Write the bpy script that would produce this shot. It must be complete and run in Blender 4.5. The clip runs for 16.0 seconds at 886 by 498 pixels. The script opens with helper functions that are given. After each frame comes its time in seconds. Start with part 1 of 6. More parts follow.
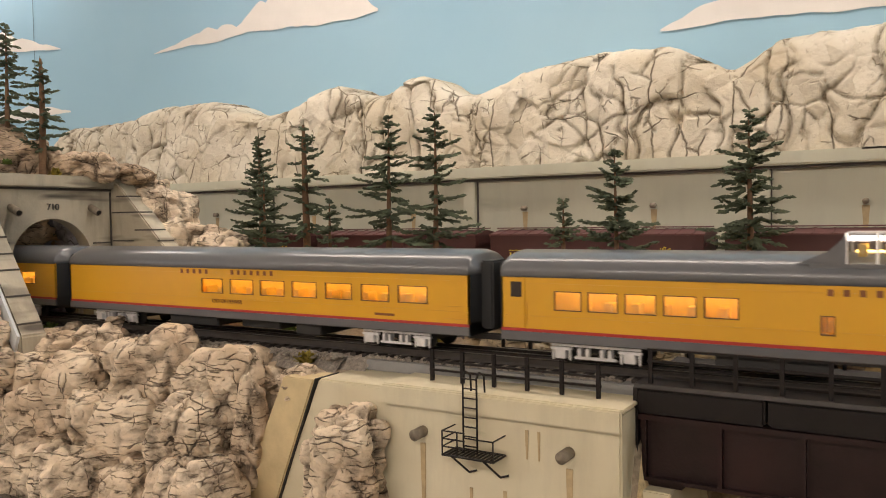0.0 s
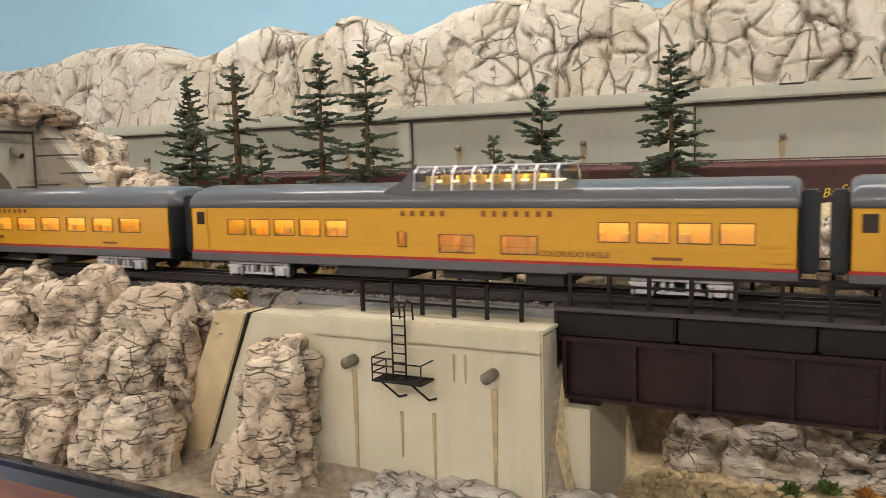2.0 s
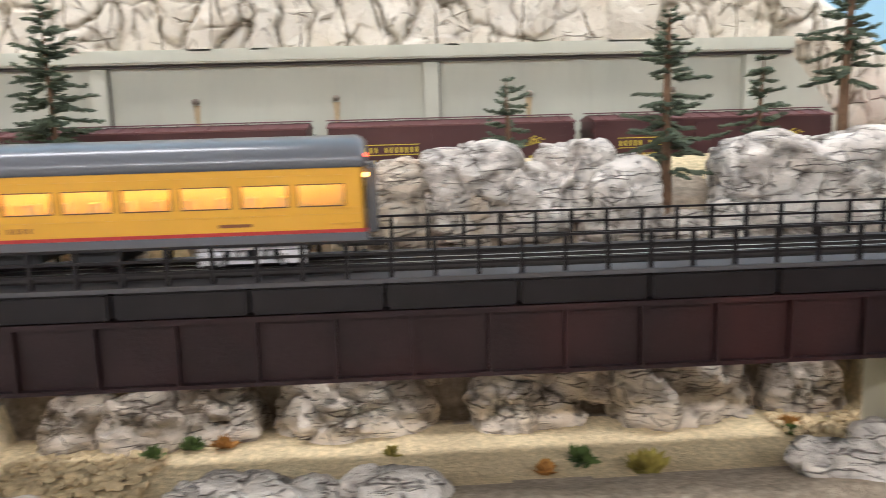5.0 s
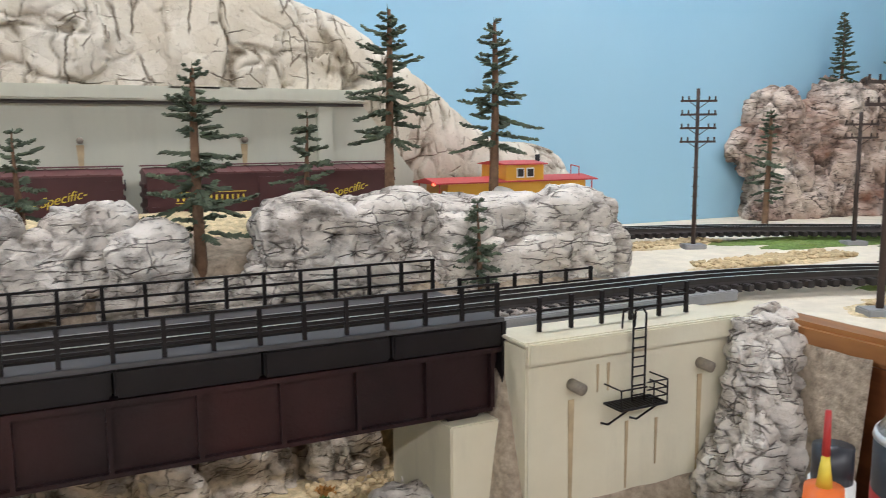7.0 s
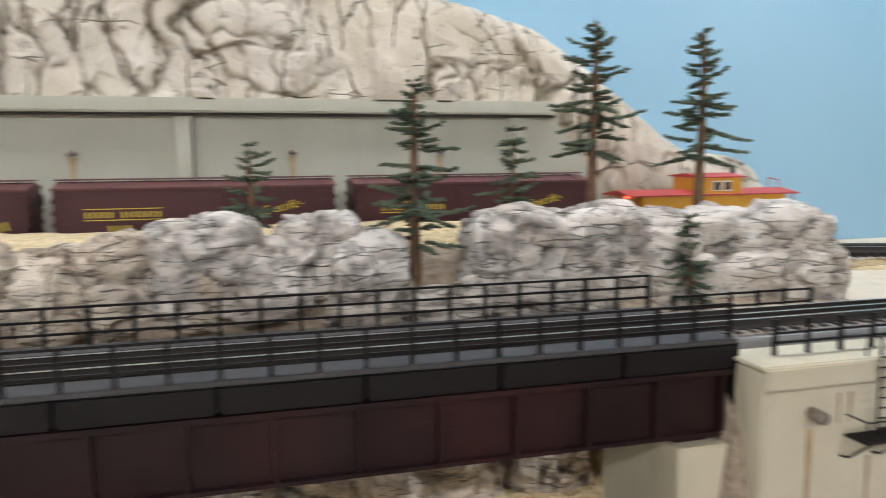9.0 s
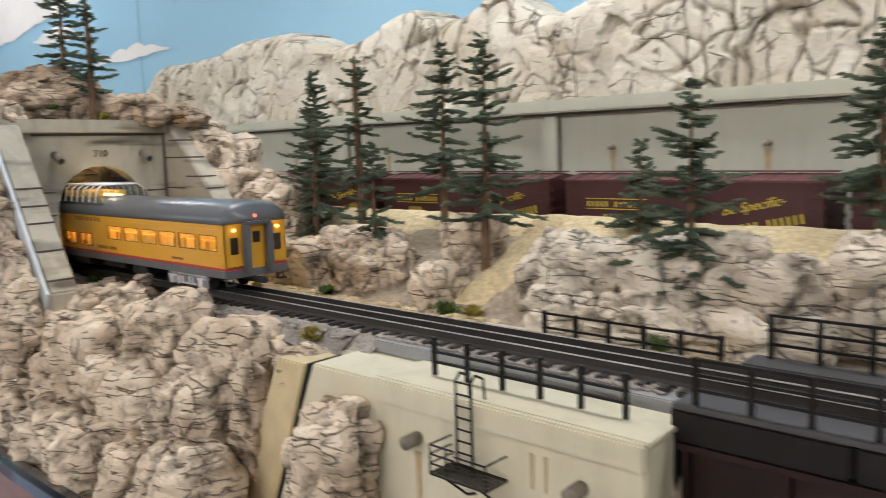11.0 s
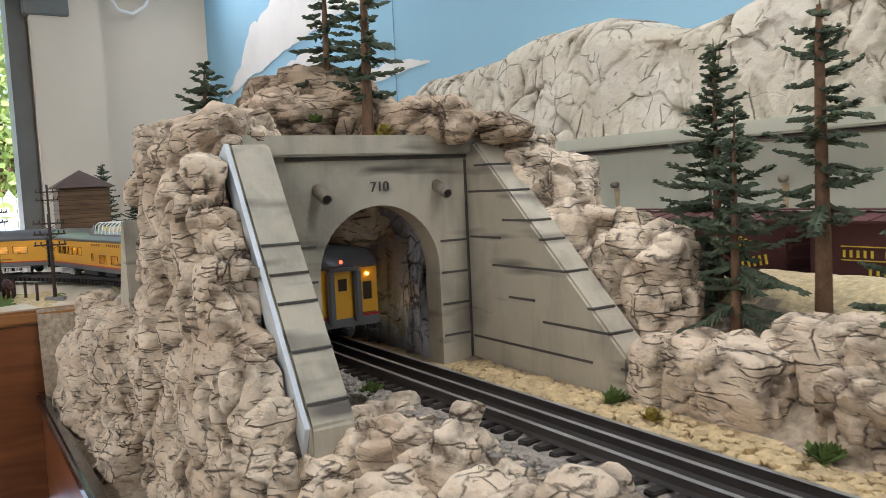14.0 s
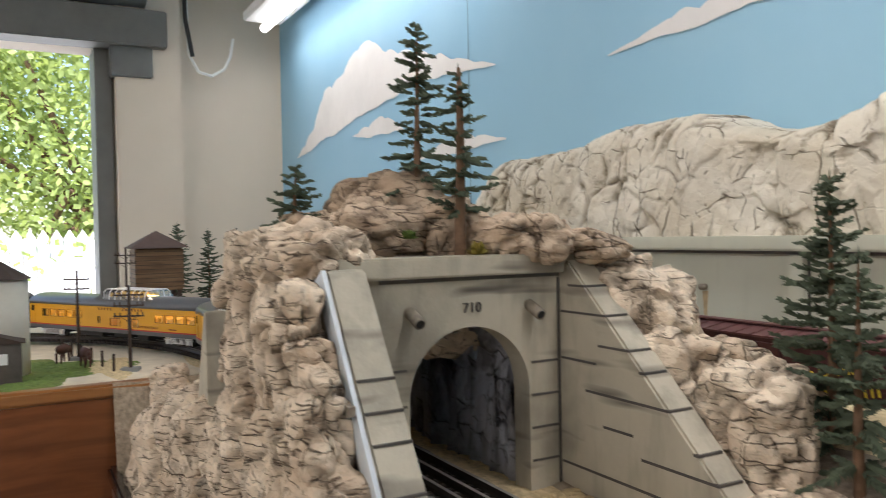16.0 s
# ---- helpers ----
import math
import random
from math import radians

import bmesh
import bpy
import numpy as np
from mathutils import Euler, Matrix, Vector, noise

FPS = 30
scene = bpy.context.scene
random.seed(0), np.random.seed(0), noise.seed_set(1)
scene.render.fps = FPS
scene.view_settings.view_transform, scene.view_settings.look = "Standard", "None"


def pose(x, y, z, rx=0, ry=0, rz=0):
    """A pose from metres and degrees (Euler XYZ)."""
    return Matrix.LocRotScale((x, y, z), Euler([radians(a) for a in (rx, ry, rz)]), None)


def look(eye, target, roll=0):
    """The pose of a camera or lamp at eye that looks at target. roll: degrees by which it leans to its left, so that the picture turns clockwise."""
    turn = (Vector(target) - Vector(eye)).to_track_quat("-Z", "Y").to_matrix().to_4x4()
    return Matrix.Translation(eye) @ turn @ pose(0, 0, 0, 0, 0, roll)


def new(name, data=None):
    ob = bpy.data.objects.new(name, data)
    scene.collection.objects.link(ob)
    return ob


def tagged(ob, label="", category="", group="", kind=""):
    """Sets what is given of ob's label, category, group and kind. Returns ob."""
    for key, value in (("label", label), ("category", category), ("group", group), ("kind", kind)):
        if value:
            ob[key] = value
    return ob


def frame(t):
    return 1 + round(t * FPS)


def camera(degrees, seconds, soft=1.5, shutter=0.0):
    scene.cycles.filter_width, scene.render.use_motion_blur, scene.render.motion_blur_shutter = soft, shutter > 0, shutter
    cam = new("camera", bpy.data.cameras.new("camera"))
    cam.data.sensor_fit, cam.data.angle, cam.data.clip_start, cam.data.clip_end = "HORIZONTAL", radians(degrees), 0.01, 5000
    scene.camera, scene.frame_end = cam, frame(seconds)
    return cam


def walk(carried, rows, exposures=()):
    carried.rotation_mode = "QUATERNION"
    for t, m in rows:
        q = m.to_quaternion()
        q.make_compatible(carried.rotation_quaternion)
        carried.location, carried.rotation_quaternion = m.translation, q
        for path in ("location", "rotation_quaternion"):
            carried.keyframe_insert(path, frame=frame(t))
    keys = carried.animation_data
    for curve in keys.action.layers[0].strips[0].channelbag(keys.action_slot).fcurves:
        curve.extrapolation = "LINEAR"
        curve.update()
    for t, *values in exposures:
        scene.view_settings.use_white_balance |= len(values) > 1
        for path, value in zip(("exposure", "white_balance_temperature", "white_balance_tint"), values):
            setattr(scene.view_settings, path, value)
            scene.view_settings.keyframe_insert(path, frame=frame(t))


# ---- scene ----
cam = camera(59.2, 16.0, soft=0.7, shutter=0.4)
PATH = [
    (0, (-0.008, 0.027, 1.331), (-1.042, 1.737, 1.252), -0.9),
    (0.5, (-0.006, 0.023, 1.324), (-1.021, 1.742, 1.2), -1.1),
    (1, (0.008, 0.021, 1.315), (-0.98, 1.753, 1.153), -1.3),
    (1.5, (0.011, 0.025, 1.317), (-0.942, 1.772, 1.127), -1.3),
    (2, (0.009, 0.023, 1.317), (-0.9, 1.792, 1.109), -1.5),
    (2.5, (0.016, 0.027, 1.317), (-0.848, 1.817, 1.097), -1.7),
    (3, (0.034, 0.04, 1.314), (-0.745, 1.867, 1.074), -2.2),
    (3.5, (0.063, 0.048, 1.309), (-0.504, 1.945, 1.028), -2.3),
    (4, (0.096, 0.05, 1.31), (-0.256, 1.996, 1.01), -2.1),
    (4.5, (0.126, 0.057, 1.309), (-0.005, 2.029, 0.999), -1.7),
    (5, (0.173, 0.067, 1.312), (0.283, 2.038, 0.991), -1.6),
    (5.2, (0.193, 0.067, 1.315), (0.401, 2.03, 0.992), -1.5),
    (7.3, (0.317, 0.085, 1.341), (1.23, 1.845, 1.075), -0.5),
    (7.5, (0.318, 0.083, 1.343), (1.251, 1.832, 1.078), -0.5),
    (7.8, (0.319, 0.082, 1.344), (1.263, 1.826, 1.08), -0.5),
    (8, (0.315, 0.083, 1.343), (1.258, 1.828, 1.085), -0.5),
    (8.2, (0.31, 0.087, 1.343), (1.241, 1.839, 1.088), -0.5),
    (10.3, (0.082, 0.152, 1.343), (-0.736, 1.961, 1.096), -1.0),
    (10.5, (0.055, 0.163, 1.342), (-0.954, 1.872, 1.091), -1.4),
    (11, (0.0, 0.183, 1.348), (-1.329, 1.655, 1.089), -1.7),
    (11.5, (-0.069, 0.213, 1.353), (-1.532, 1.55, 1.084), -1.8),
    (12, (-0.147, 0.235, 1.353), (-1.68, 1.495, 1.107), -1.9),
    (12.5, (-0.218, 0.255, 1.354), (-1.808, 1.447, 1.127), -2.3),
    (13, (-0.293, 0.276, 1.351), (-1.922, 1.418, 1.151), -2.6),
    (13.5, (-0.349, 0.303, 1.347), (-2.008, 1.405, 1.167), -2.7),
    (14, (-0.383, 0.317, 1.35), (-2.064, 1.39, 1.191), -2.7),
    (14.5, (-0.404, 0.332, 1.356), (-2.079, 1.416, 1.219), -1.8),
    (15, (-0.408, 0.337, 1.365), (-2.081, 1.427, 1.254), -1.4),
    (15.5, (-0.411, 0.331, 1.387), (-2.107, 1.387, 1.312), -1.2),
    (16, (-0.413, 0.304, 1.408), (-2.169, 1.261, 1.37), -1.1),
]
walk(cam, [(t, look(eye, target, roll)) for t, eye, target, roll in PATH],
     exposures=[(0.0, 1.30, 7300, 20), (1.5, 1.48, 6500, 17), (3.5, 1.52, 6450, 15), (5.0, 1.95, 5800, 16), (7.5, 1.53, 5750, 15), (8.2, 1.53, 5750, 15), (10.5, 1.52, 5950, 14), (12.5, 1.35, 5850, 14), (14.5, 1.35, 5850, 13), (16.0, 1.25, 6150, 15)])

# ---- light ----
world = bpy.data.worlds.new("world")
scene.world = world
world.use_nodes = True
wn = world.node_tree.nodes
sky = wn.new("ShaderNodeTexSky")
sky.sky_type, sky.sun_disc, sky.sun_elevation, sky.sun_rotation = "NISHITA", False, radians(50), radians(140)
wn["Background"].inputs["Strength"].default_value = 0.15
world.node_tree.links.new(sky.outputs["Color"], wn["Background"].inputs["Color"])
sun = new("sun", bpy.data.lights.new("sun", "SUN"))
sun.data.energy, sun.data.angle, sun.data.color = 5.0, radians(0.5), (1.0, 0.95, 0.88)
sun.matrix_world = look((3.2, -3.8, 6), (0, 0, 0))
scene.view_settings.exposure = 0.0
# fluorescent strips on the ceiling: (x, y, z, watts)
# the y = -1.45 row is unseen, added to brighten front faces and gorge
STRIPS = [(-2.2, 0.99, 2.055, 0.85), (-0.55, 0.78, 2.10, 1.9), (1.0, 0.78, 2.10, 2.0), (-2.0, -1.45, 2.36, 6.2), (-0.5, -1.45, 2.36, 7.6), (1.0, -1.45, 2.36, 8.0)]

# ---- measures of the layout ----
DECK, RAIL, LINE = 1.205, 1.222, 0.590      # layout surface, rail head, track centre line
BACK = 1.10                                  # backdrop wall
GAUGE = 0.0318


# ---- materials ----
def mat(name, color, rough=0.6, metal=0.0, spread=0.0, scale=30.0, bump=0.0, bump_scale=200.0, stain=None, stain_scale=6.0, stain_amount=0.4, coat=0.0, emit=None, power=0.0, streak=0.0):
    m = bpy.data.materials.new(name)
    m.use_nodes = True
    n, l = m.node_tree.nodes, m.node_tree.links
    b = n["Principled BSDF"]
    b.inputs["Base Color"].default_value = (*color, 1)
    b.inputs["Roughness"].default_value = rough
    b.inputs["Metallic"].default_value = metal
    b.inputs["Coat Weight"].default_value = coat
    co = n.new("ShaderNodeTexCoord")
    out = None
    if spread:
        t = n.new("ShaderNodeTexNoise")
        t.inputs["Scale"].default_value, t.inputs["Detail"].default_value, t.inputs["Roughness"].default_value = scale, 8, 0.65
        l.new(co.outputs["Object"], t.inputs["Vector"])
        r = n.new("ShaderNodeValToRGB")
        r.color_ramp.elements[0].position, r.color_ramp.elements[1].position = 0.3, 0.7
        r.color_ramp.elements[0].color = (*[c * (1 - spread) for c in color], 1)
        r.color_ramp.elements[1].color = (*[min(1, c * (1 + spread * 0.6)) for c in color], 1)
        l.new(t.outputs["Fac"], r.inputs["Fac"])
        out = r.outputs["Color"]
    if stain:
        t = n.new("ShaderNodeTexNoise")
        t.inputs["Scale"].default_value, t.inputs["Detail"].default_value = stain_scale, 6
        l.new(co.outputs["Object"], t.inputs["Vector"])
        r = n.new("ShaderNodeMapRange")
        r.inputs["From Min"].default_value, r.inputs["From Max"].default_value, r.inputs["To Max"].default_value = 0.48, 0.72, stain_amount
        l.new(t.outputs["Fac"], r.inputs["Value"])
        x = n.new("ShaderNodeMix")
        x.data_type = "RGBA"
        l.new(r.outputs["Result"], x.inputs["Factor"])
        if out:
            l.new(out, x.inputs["A"])
        else:
            x.inputs["A"].default_value = (*color, 1)
        x.inputs["B"].default_value = (*stain, 1)
        out = x.outputs["Result"]
    if streak:
        # soot and rain streaks that run down the face
        mp, t, r, x = n.new("ShaderNodeMapping"), n.new("ShaderNodeTexNoise"), n.new("ShaderNodeMapRange"), n.new("ShaderNodeMix")
        mp.inputs["Scale"].default_value = (1.0, 1.0, 0.16)
        l.new(co.outputs["Object"], mp.inputs["Vector"])
        t.inputs["Scale"].default_value, t.inputs["Detail"].default_value, t.inputs["Roughness"].default_value = 45, 5, 0.6
        l.new(mp.outputs["Vector"], t.inputs["Vector"])
        r.inputs["From Min"].default_value, r.inputs["From Max"].default_value, r.inputs["To Max"].default_value = 0.5, 0.78, streak
        l.new(t.outputs["Fac"], r.inputs["Value"])
        x.data_type = "RGBA"
        l.new(r.outputs["Result"], x.inputs["Factor"])
        l.new(out, x.inputs["A"])
        x.inputs["B"].default_value = (*[c * 0.28 for c in color], 1)
        out = x.outputs["Result"]
    if out:
        l.new(out, b.inputs["Base Color"])
    if bump:
        t = n.new("ShaderNodeTexNoise")
        t.inputs["Scale"].default_value, t.inputs["Detail"].default_value = bump_scale, 6
        l.new(co.outputs["Object"], t.inputs["Vector"])
        bp = n.new("ShaderNodeBump")
        bp.inputs["Strength"].default_value, bp.inputs["Distance"].default_value = bump, 0.002
        l.new(t.outputs["Fac"], bp.inputs["Height"])
        l.new(bp.outputs["Normal"], b.inputs["Normal"])
    if emit:
        b.inputs["Emission Color"].default_value = (*emit, 1)
        b.inputs["Emission Strength"].default_value = power
    return m


# joints: stretch, size, width, strength, how far they are broken up
BLOCKY = (((0.40, 0.40, 1.5), 60, 0.060, 0.85, 0.50), ((1.3, 1.3, 0.45), 44, 0.045, 0.75, 0.54), ((0.5, 0.5, 1.4), 110, 0.070, 0.60, 0.54))
SLABS = (((1.5, 1.5, 0.30), 17, 0.040, 0.85, 0.47), ((0.6, 0.6, 1.5), 26, 0.036, 0.75, 0.55), ((1.0, 1.0, 0.7), 44, 0.045, 0.65, 0.57))


def rock_mat(name, light, dark, wash, stretch=(1.0, 1.0, 1.5), joints=BLOCKY, grain=1.0, relief=1.0, chips=48, stain=0.8, gloss=0.85):
    """Cast plaster rock: mottled body, brown wash run into its cracks, fine pits."""
    m = bpy.data.materials.new(name)
    m.use_nodes = True
    n, l = m.node_tree.nodes, m.node_tree.links
    b = n["Principled BSDF"]
    b.inputs["Roughness"].default_value = gloss
    b.inputs["Specular IOR Level"].default_value = 0.25 if gloss > 0.6 else 0.6
    co, mp = n.new("ShaderNodeTexCoord"), n.new("ShaderNodeMapping")
    mp.inputs["Scale"].default_value = stretch
    l.new(co.outputs["Object"], mp.inputs["Vector"])

    def noise(scale, detail, rough=0.6, vector=mp.outputs["Vector"]):
        t = n.new("ShaderNodeTexNoise")
        t.inputs["Scale"].default_value, t.inputs["Detail"].default_value, t.inputs["Roughness"].default_value = scale, detail, rough
        l.new(vector, t.inputs["Vector"])
        return t

    def span(socket, a, b, c=0.0, d=1.0):
        r = n.new("ShaderNodeMapRange")
        for key, value in (("From Min", a), ("From Max", b), ("To Min", c), ("To Max", d)):
            r.inputs[key].default_value = value
        l.new(socket, r.inputs["Value"])
        return r.outputs["Result"]

    def times(a, b):
        k = n.new("ShaderNodeMath")
        k.operation = "MULTIPLY"
        l.new(a, k.inputs[0])
        l.new(b, k.inputs[1])
        return k.outputs["Value"]

    def tint(under, factor, color):
        x = n.new("ShaderNodeMix")
        x.data_type = "RGBA"
        l.new(factor, x.inputs["Factor"])
        l.new(under, x.inputs["A"])
        x.inputs["B"].default_value = (*color, 1)
        return x.outputs["Result"]

    warp = noise(28, 5)
    add = n.new("ShaderNodeVectorMath")
    add.operation = "MULTIPLY_ADD"
    l.new(warp.outputs["Color"], add.inputs[0])
    add.inputs[1].default_value = (0.014, 0.014, 0.014)
    l.new(mp.outputs["Vector"], add.inputs[2])
    ramp = n.new("ShaderNodeValToRGB")
    ramp.color_ramp.elements[0].position, ramp.color_ramp.elements[1].position = 0.30, 0.60
    ramp.color_ramp.elements[0].color, ramp.color_ramp.elements[1].color = (*dark, 1), (*light, 1)
    l.new(noise(13 * grain, 9).outputs["Fac"], ramp.inputs["Fac"])
    col = ramp.outputs["Color"]
    # thin brown wash that ran into the moulded cracks and dried unevenly
    at = n.new("ShaderNodeAttribute")
    at.attribute_name = "wash"
    uneven = span(noise(60, 6).outputs["Fac"], 0.36, 0.62, 0.10, stain)
    col = tint(col, times(at.outputs["Fac"], uneven), wash)
    heights = []
    for stretched, size, width, amount, gate in joints:
        way = n.new("ShaderNodeMapping")
        way.inputs["Scale"].default_value = stretched
        l.new(add.outputs["Vector"], way.inputs["Vector"])
        v = n.new("ShaderNodeTexVoronoi")
        v.feature = "DISTANCE_TO_EDGE"
        v.inputs["Scale"].default_value = size
        l.new(way.outputs["Vector"], v.inputs["Vector"])
        line = span(v.outputs["Distance"], 0.0, width, 1.0, 0.0)
        broken = noise(size * 1.1, 3, 0.5, way.outputs["Vector"])
        k = times(line, span(broken.outputs["Fac"], gate, gate + 0.07, 0.0, amount))
        col = tint(col, k, wash)
        heights.append(k)
    # brown caught in small pits
    pit = span(noise(150 * grain, 6, 0.7).outputs["Fac"], 0.58, 0.72, 0.0, 0.55)
    col = tint(col, pit, [0.5 * (a + c) for a, c in zip(dark, wash)])
    l.new(col, b.inputs["Base Color"])
    fine = noise(190, 7)
    # chipped faces, each tilted its own way
    chip = n.new("ShaderNodeTexVoronoi")
    chip.inputs["Scale"].default_value = chips
    l.new(add.outputs["Vector"], chip.inputs["Vector"])
    off, tilt, dot = n.new("ShaderNodeVectorMath"), n.new("ShaderNodeVectorMath"), n.new("ShaderNodeVectorMath")
    off.operation, tilt.operation, dot.operation = "SUBTRACT", "SUBTRACT", "DOT_PRODUCT"
    l.new(add.outputs["Vector"], off.inputs[0])
    l.new(chip.outputs["Position"], off.inputs[1])
    l.new(chip.outputs["Color"], tilt.inputs[0])
    tilt.inputs[1].default_value = (0.5, 0.5, 0.5)
    l.new(off.outputs["Vector"], dot.inputs[0])
    l.new(tilt.outputs["Vector"], dot.inputs[1])
    total = None
    for socket, gain in [(dot.outputs["Value"], 0.75 * relief), (fine.outputs["Fac"], 0.0022 * relief)] + [(h, -0.0022) for h in heights]:
        f = n.new("ShaderNodeMath")
        f.operation = "MULTIPLY_ADD"
        l.new(socket, f.inputs[0])
        f.inputs[1].default_value = gain
        f.inputs[2].default_value = 0.0
        if total:
            l.new(total, f.inputs[2])
        total = f.outputs["Value"]
    bp = n.new("ShaderNodeBump")
    bp.inputs["Strength"].default_value, bp.inputs["Distance"].default_value = 1.0, 1.0
    l.new(total, bp.inputs["Height"])
    l.new(bp.outputs["Normal"], b.inputs["Normal"])
    return m


def wood_mat(name, light, dark, along=(1.0, 12.0, 12.0), rough=0.35):
    m = bpy.data.materials.new(name)
    m.use_nodes = True
    n, l = m.node_tree.nodes, m.node_tree.links
    b = n["Principled BSDF"]
    b.inputs["Roughness"].default_value = rough
    co, mp, t, r = n.new("ShaderNodeTexCoord"), n.new("ShaderNodeMapping"), n.new("ShaderNodeTexNoise"), n.new("ShaderNodeValToRGB")
    mp.inputs["Scale"].default_value = along
    l.new(co.outputs["Object"], mp.inputs["Vector"])
    l.new(mp.outputs["Vector"], t.inputs["Vector"])
    t.inputs["Scale"].default_value, t.inputs["Detail"].default_value, t.inputs["Distortion"].default_value = 5, 8, 0.6
    r.color_ramp.elements[0].position, r.color_ramp.elements[1].position = 0.35, 0.68
    r.color_ramp.elements[0].color, r.color_ramp.elements[1].color = (*dark, 1), (*light, 1)
    l.new(t.outputs["Fac"], r.inputs["Fac"])
    l.new(r.outputs["Color"], b.inputs["Base Color"])
    return m


def glass_mat(name, tint=(1, 1, 1), gloss=0.12, rough=0.02):
    m = bpy.data.materials.new(name)
    m.use_nodes = True
    n, l = m.node_tree.nodes, m.node_tree.links
    n.remove(n["Principled BSDF"])
    a, g, x = n.new("ShaderNodeBsdfTransparent"), n.new("ShaderNodeBsdfGlossy"), n.new("ShaderNodeMixShader")
    a.inputs["Color"].default_value = (*tint, 1)
    g.inputs["Roughness"].default_value = rough
    x.inputs["Fac"].default_value = gloss
    l.new(a.outputs[0], x.inputs[1])
    l.new(g.outputs[0], x.inputs[2])
    l.new(x.outputs[0], n["Material Output"].inputs["Surface"])
    return m


ROCK_TAN = rock_mat("tan plaster rock", (0.85, 0.71, 0.545), (0.58, 0.435, 0.305), (0.060, 0.037, 0.025))
ROCK_PALE = rock_mat("pale plaster rock", (0.84, 0.78, 0.70), (0.58, 0.51, 0.43), (0.075, 0.058, 0.046))
ROCK_BANK = rock_mat("cream plaster rock", (0.85, 0.75, 0.61), (0.58, 0.47, 0.35), (0.075, 0.052, 0.037))
ROCK_BROWN = rock_mat("brown plaster rock", (0.66, 0.51, 0.37), (0.44, 0.32, 0.22), (0.06, 0.038, 0.025))
ROCK_RED = rock_mat("red-brown plaster rock", (0.72, 0.60, 0.50), (0.23, 0.105, 0.065), (0.04, 0.026, 0.022), grain=0.8, chips=45)
ROCK_CREAM = rock_mat("cream plaster relief", (0.68, 0.63, 0.53), (0.54, 0.47, 0.35), (0.12, 0.088, 0.052), (1, 1, 1), SLABS, 0.75, 0.5, 40, 1.0)
ROCK_DARK = rock_mat("dark tunnel lining", (0.66, 0.66, 0.72), (0.26, 0.26, 0.30), (0.012, 0.012, 0.012), (1, 1, 0.6), chips=45, relief=1.6, gloss=0.38)
SEAM = mat("yellow plaster", (0.60, 0.48, 0.28), 0.85, spread=0.2, scale=30, bump=0.3, bump_scale=120)
CONCRETE = mat("grey painted concrete", (0.50, 0.45, 0.35), 0.7, spread=0.14, scale=14, bump=0.15, bump_scale=300, stain=(0.14, 0.12, 0.10), stain_scale=11, stain_amount=0.75, streak=0.5)


def sooted(m, soot, amount):
    """Long dark smears sprayed along the courses of a wall."""
    n, l = m.node_tree.nodes, m.node_tree.links
    b = n["Principled BSDF"]
    old = b.inputs["Base Color"].links[0].from_socket
    co, mp, t, r, x = n.new("ShaderNodeTexCoord"), n.new("ShaderNodeMapping"), n.new("ShaderNodeTexNoise"), n.new("ShaderNodeMapRange"), n.new("ShaderNodeMix")
    mp.inputs["Scale"].default_value = (9, 9, 62)
    t.inputs["Scale"].default_value, t.inputs["Detail"].default_value = 1.0, 2
    r.inputs["From Min"].default_value, r.inputs["From Max"].default_value, r.inputs["To Max"].default_value = 0.57, 0.72, amount
    x.data_type = "RGBA"
    x.inputs["B"].default_value = (*soot, 1)
    l.new(co.outputs["Object"], mp.inputs["Vector"])
    l.new(mp.outputs["Vector"], t.inputs["Vector"])
    l.new(t.outputs["Fac"], r.inputs["Value"])
    l.new(r.outputs["Result"], x.inputs["Factor"])
    l.new(old, x.inputs["A"])
    l.new(x.outputs["Result"], b.inputs["Base Color"])


sooted(CONCRETE, (0.10, 0.085, 0.07), 0.95)
# soot of joints and figures, also the painted shade under coping and cap
GROOVE_SHADE = mat("sooty groove and shade strip", (0.10, 0.09, 0.08), 0.9, spread=0.3, scale=40)
CREAM = mat("cream painted abutment", (0.68, 0.63, 0.475), 0.55, spread=0.08, scale=12, bump=0.12, bump_scale=260, stain=(0.56, 0.48, 0.31), stain_scale=7, stain_amount=0.5, streak=0.22)
RUST = mat("rust streak", (0.50, 0.38, 0.22), 0.8, spread=0.3, scale=60)
WALLGREY = mat("grey-green retaining wall", (0.53, 0.53, 0.43), 0.65, spread=0.07, scale=5, stain=(0.38, 0.36, 0.28), stain_scale=3, stain_amount=0.35, bump=0.05, bump_scale=200, streak=0.12)
GIRDER = mat("dark brown steel girder", (0.021, 0.0095, 0.0095), 0.38, spread=0.45, scale=20, bump=0.2, bump_scale=500, stain=(0.050, 0.014, 0.012), stain_scale=12, stain_amount=0.6)
BLACKSTEEL = mat("blackened steel", (0.010, 0.0075, 0.0075), 0.42, spread=0.25, scale=60)
for steel in (GIRDER, BLACKSTEEL):
    steel.node_tree.nodes["Principled BSDF"].inputs["Specular IOR Level"].default_value = 0.28
RAILTOP = mat("polished rail head", (0.42, 0.40, 0.37), 0.42, 0.7, spread=0.3, scale=40)
RAILSIDE = mat("dark rail web", (0.035, 0.028, 0.024), 0.5, spread=0.3, scale=80)
TIE = mat("brown-black tie", (0.030, 0.023, 0.020), 0.7, spread=0.3, scale=90)
ROADBED = mat("grey rubber roadbed", (0.27, 0.27, 0.27), 0.7, spread=0.12, scale=60, bump=0.2, bump_scale=500)
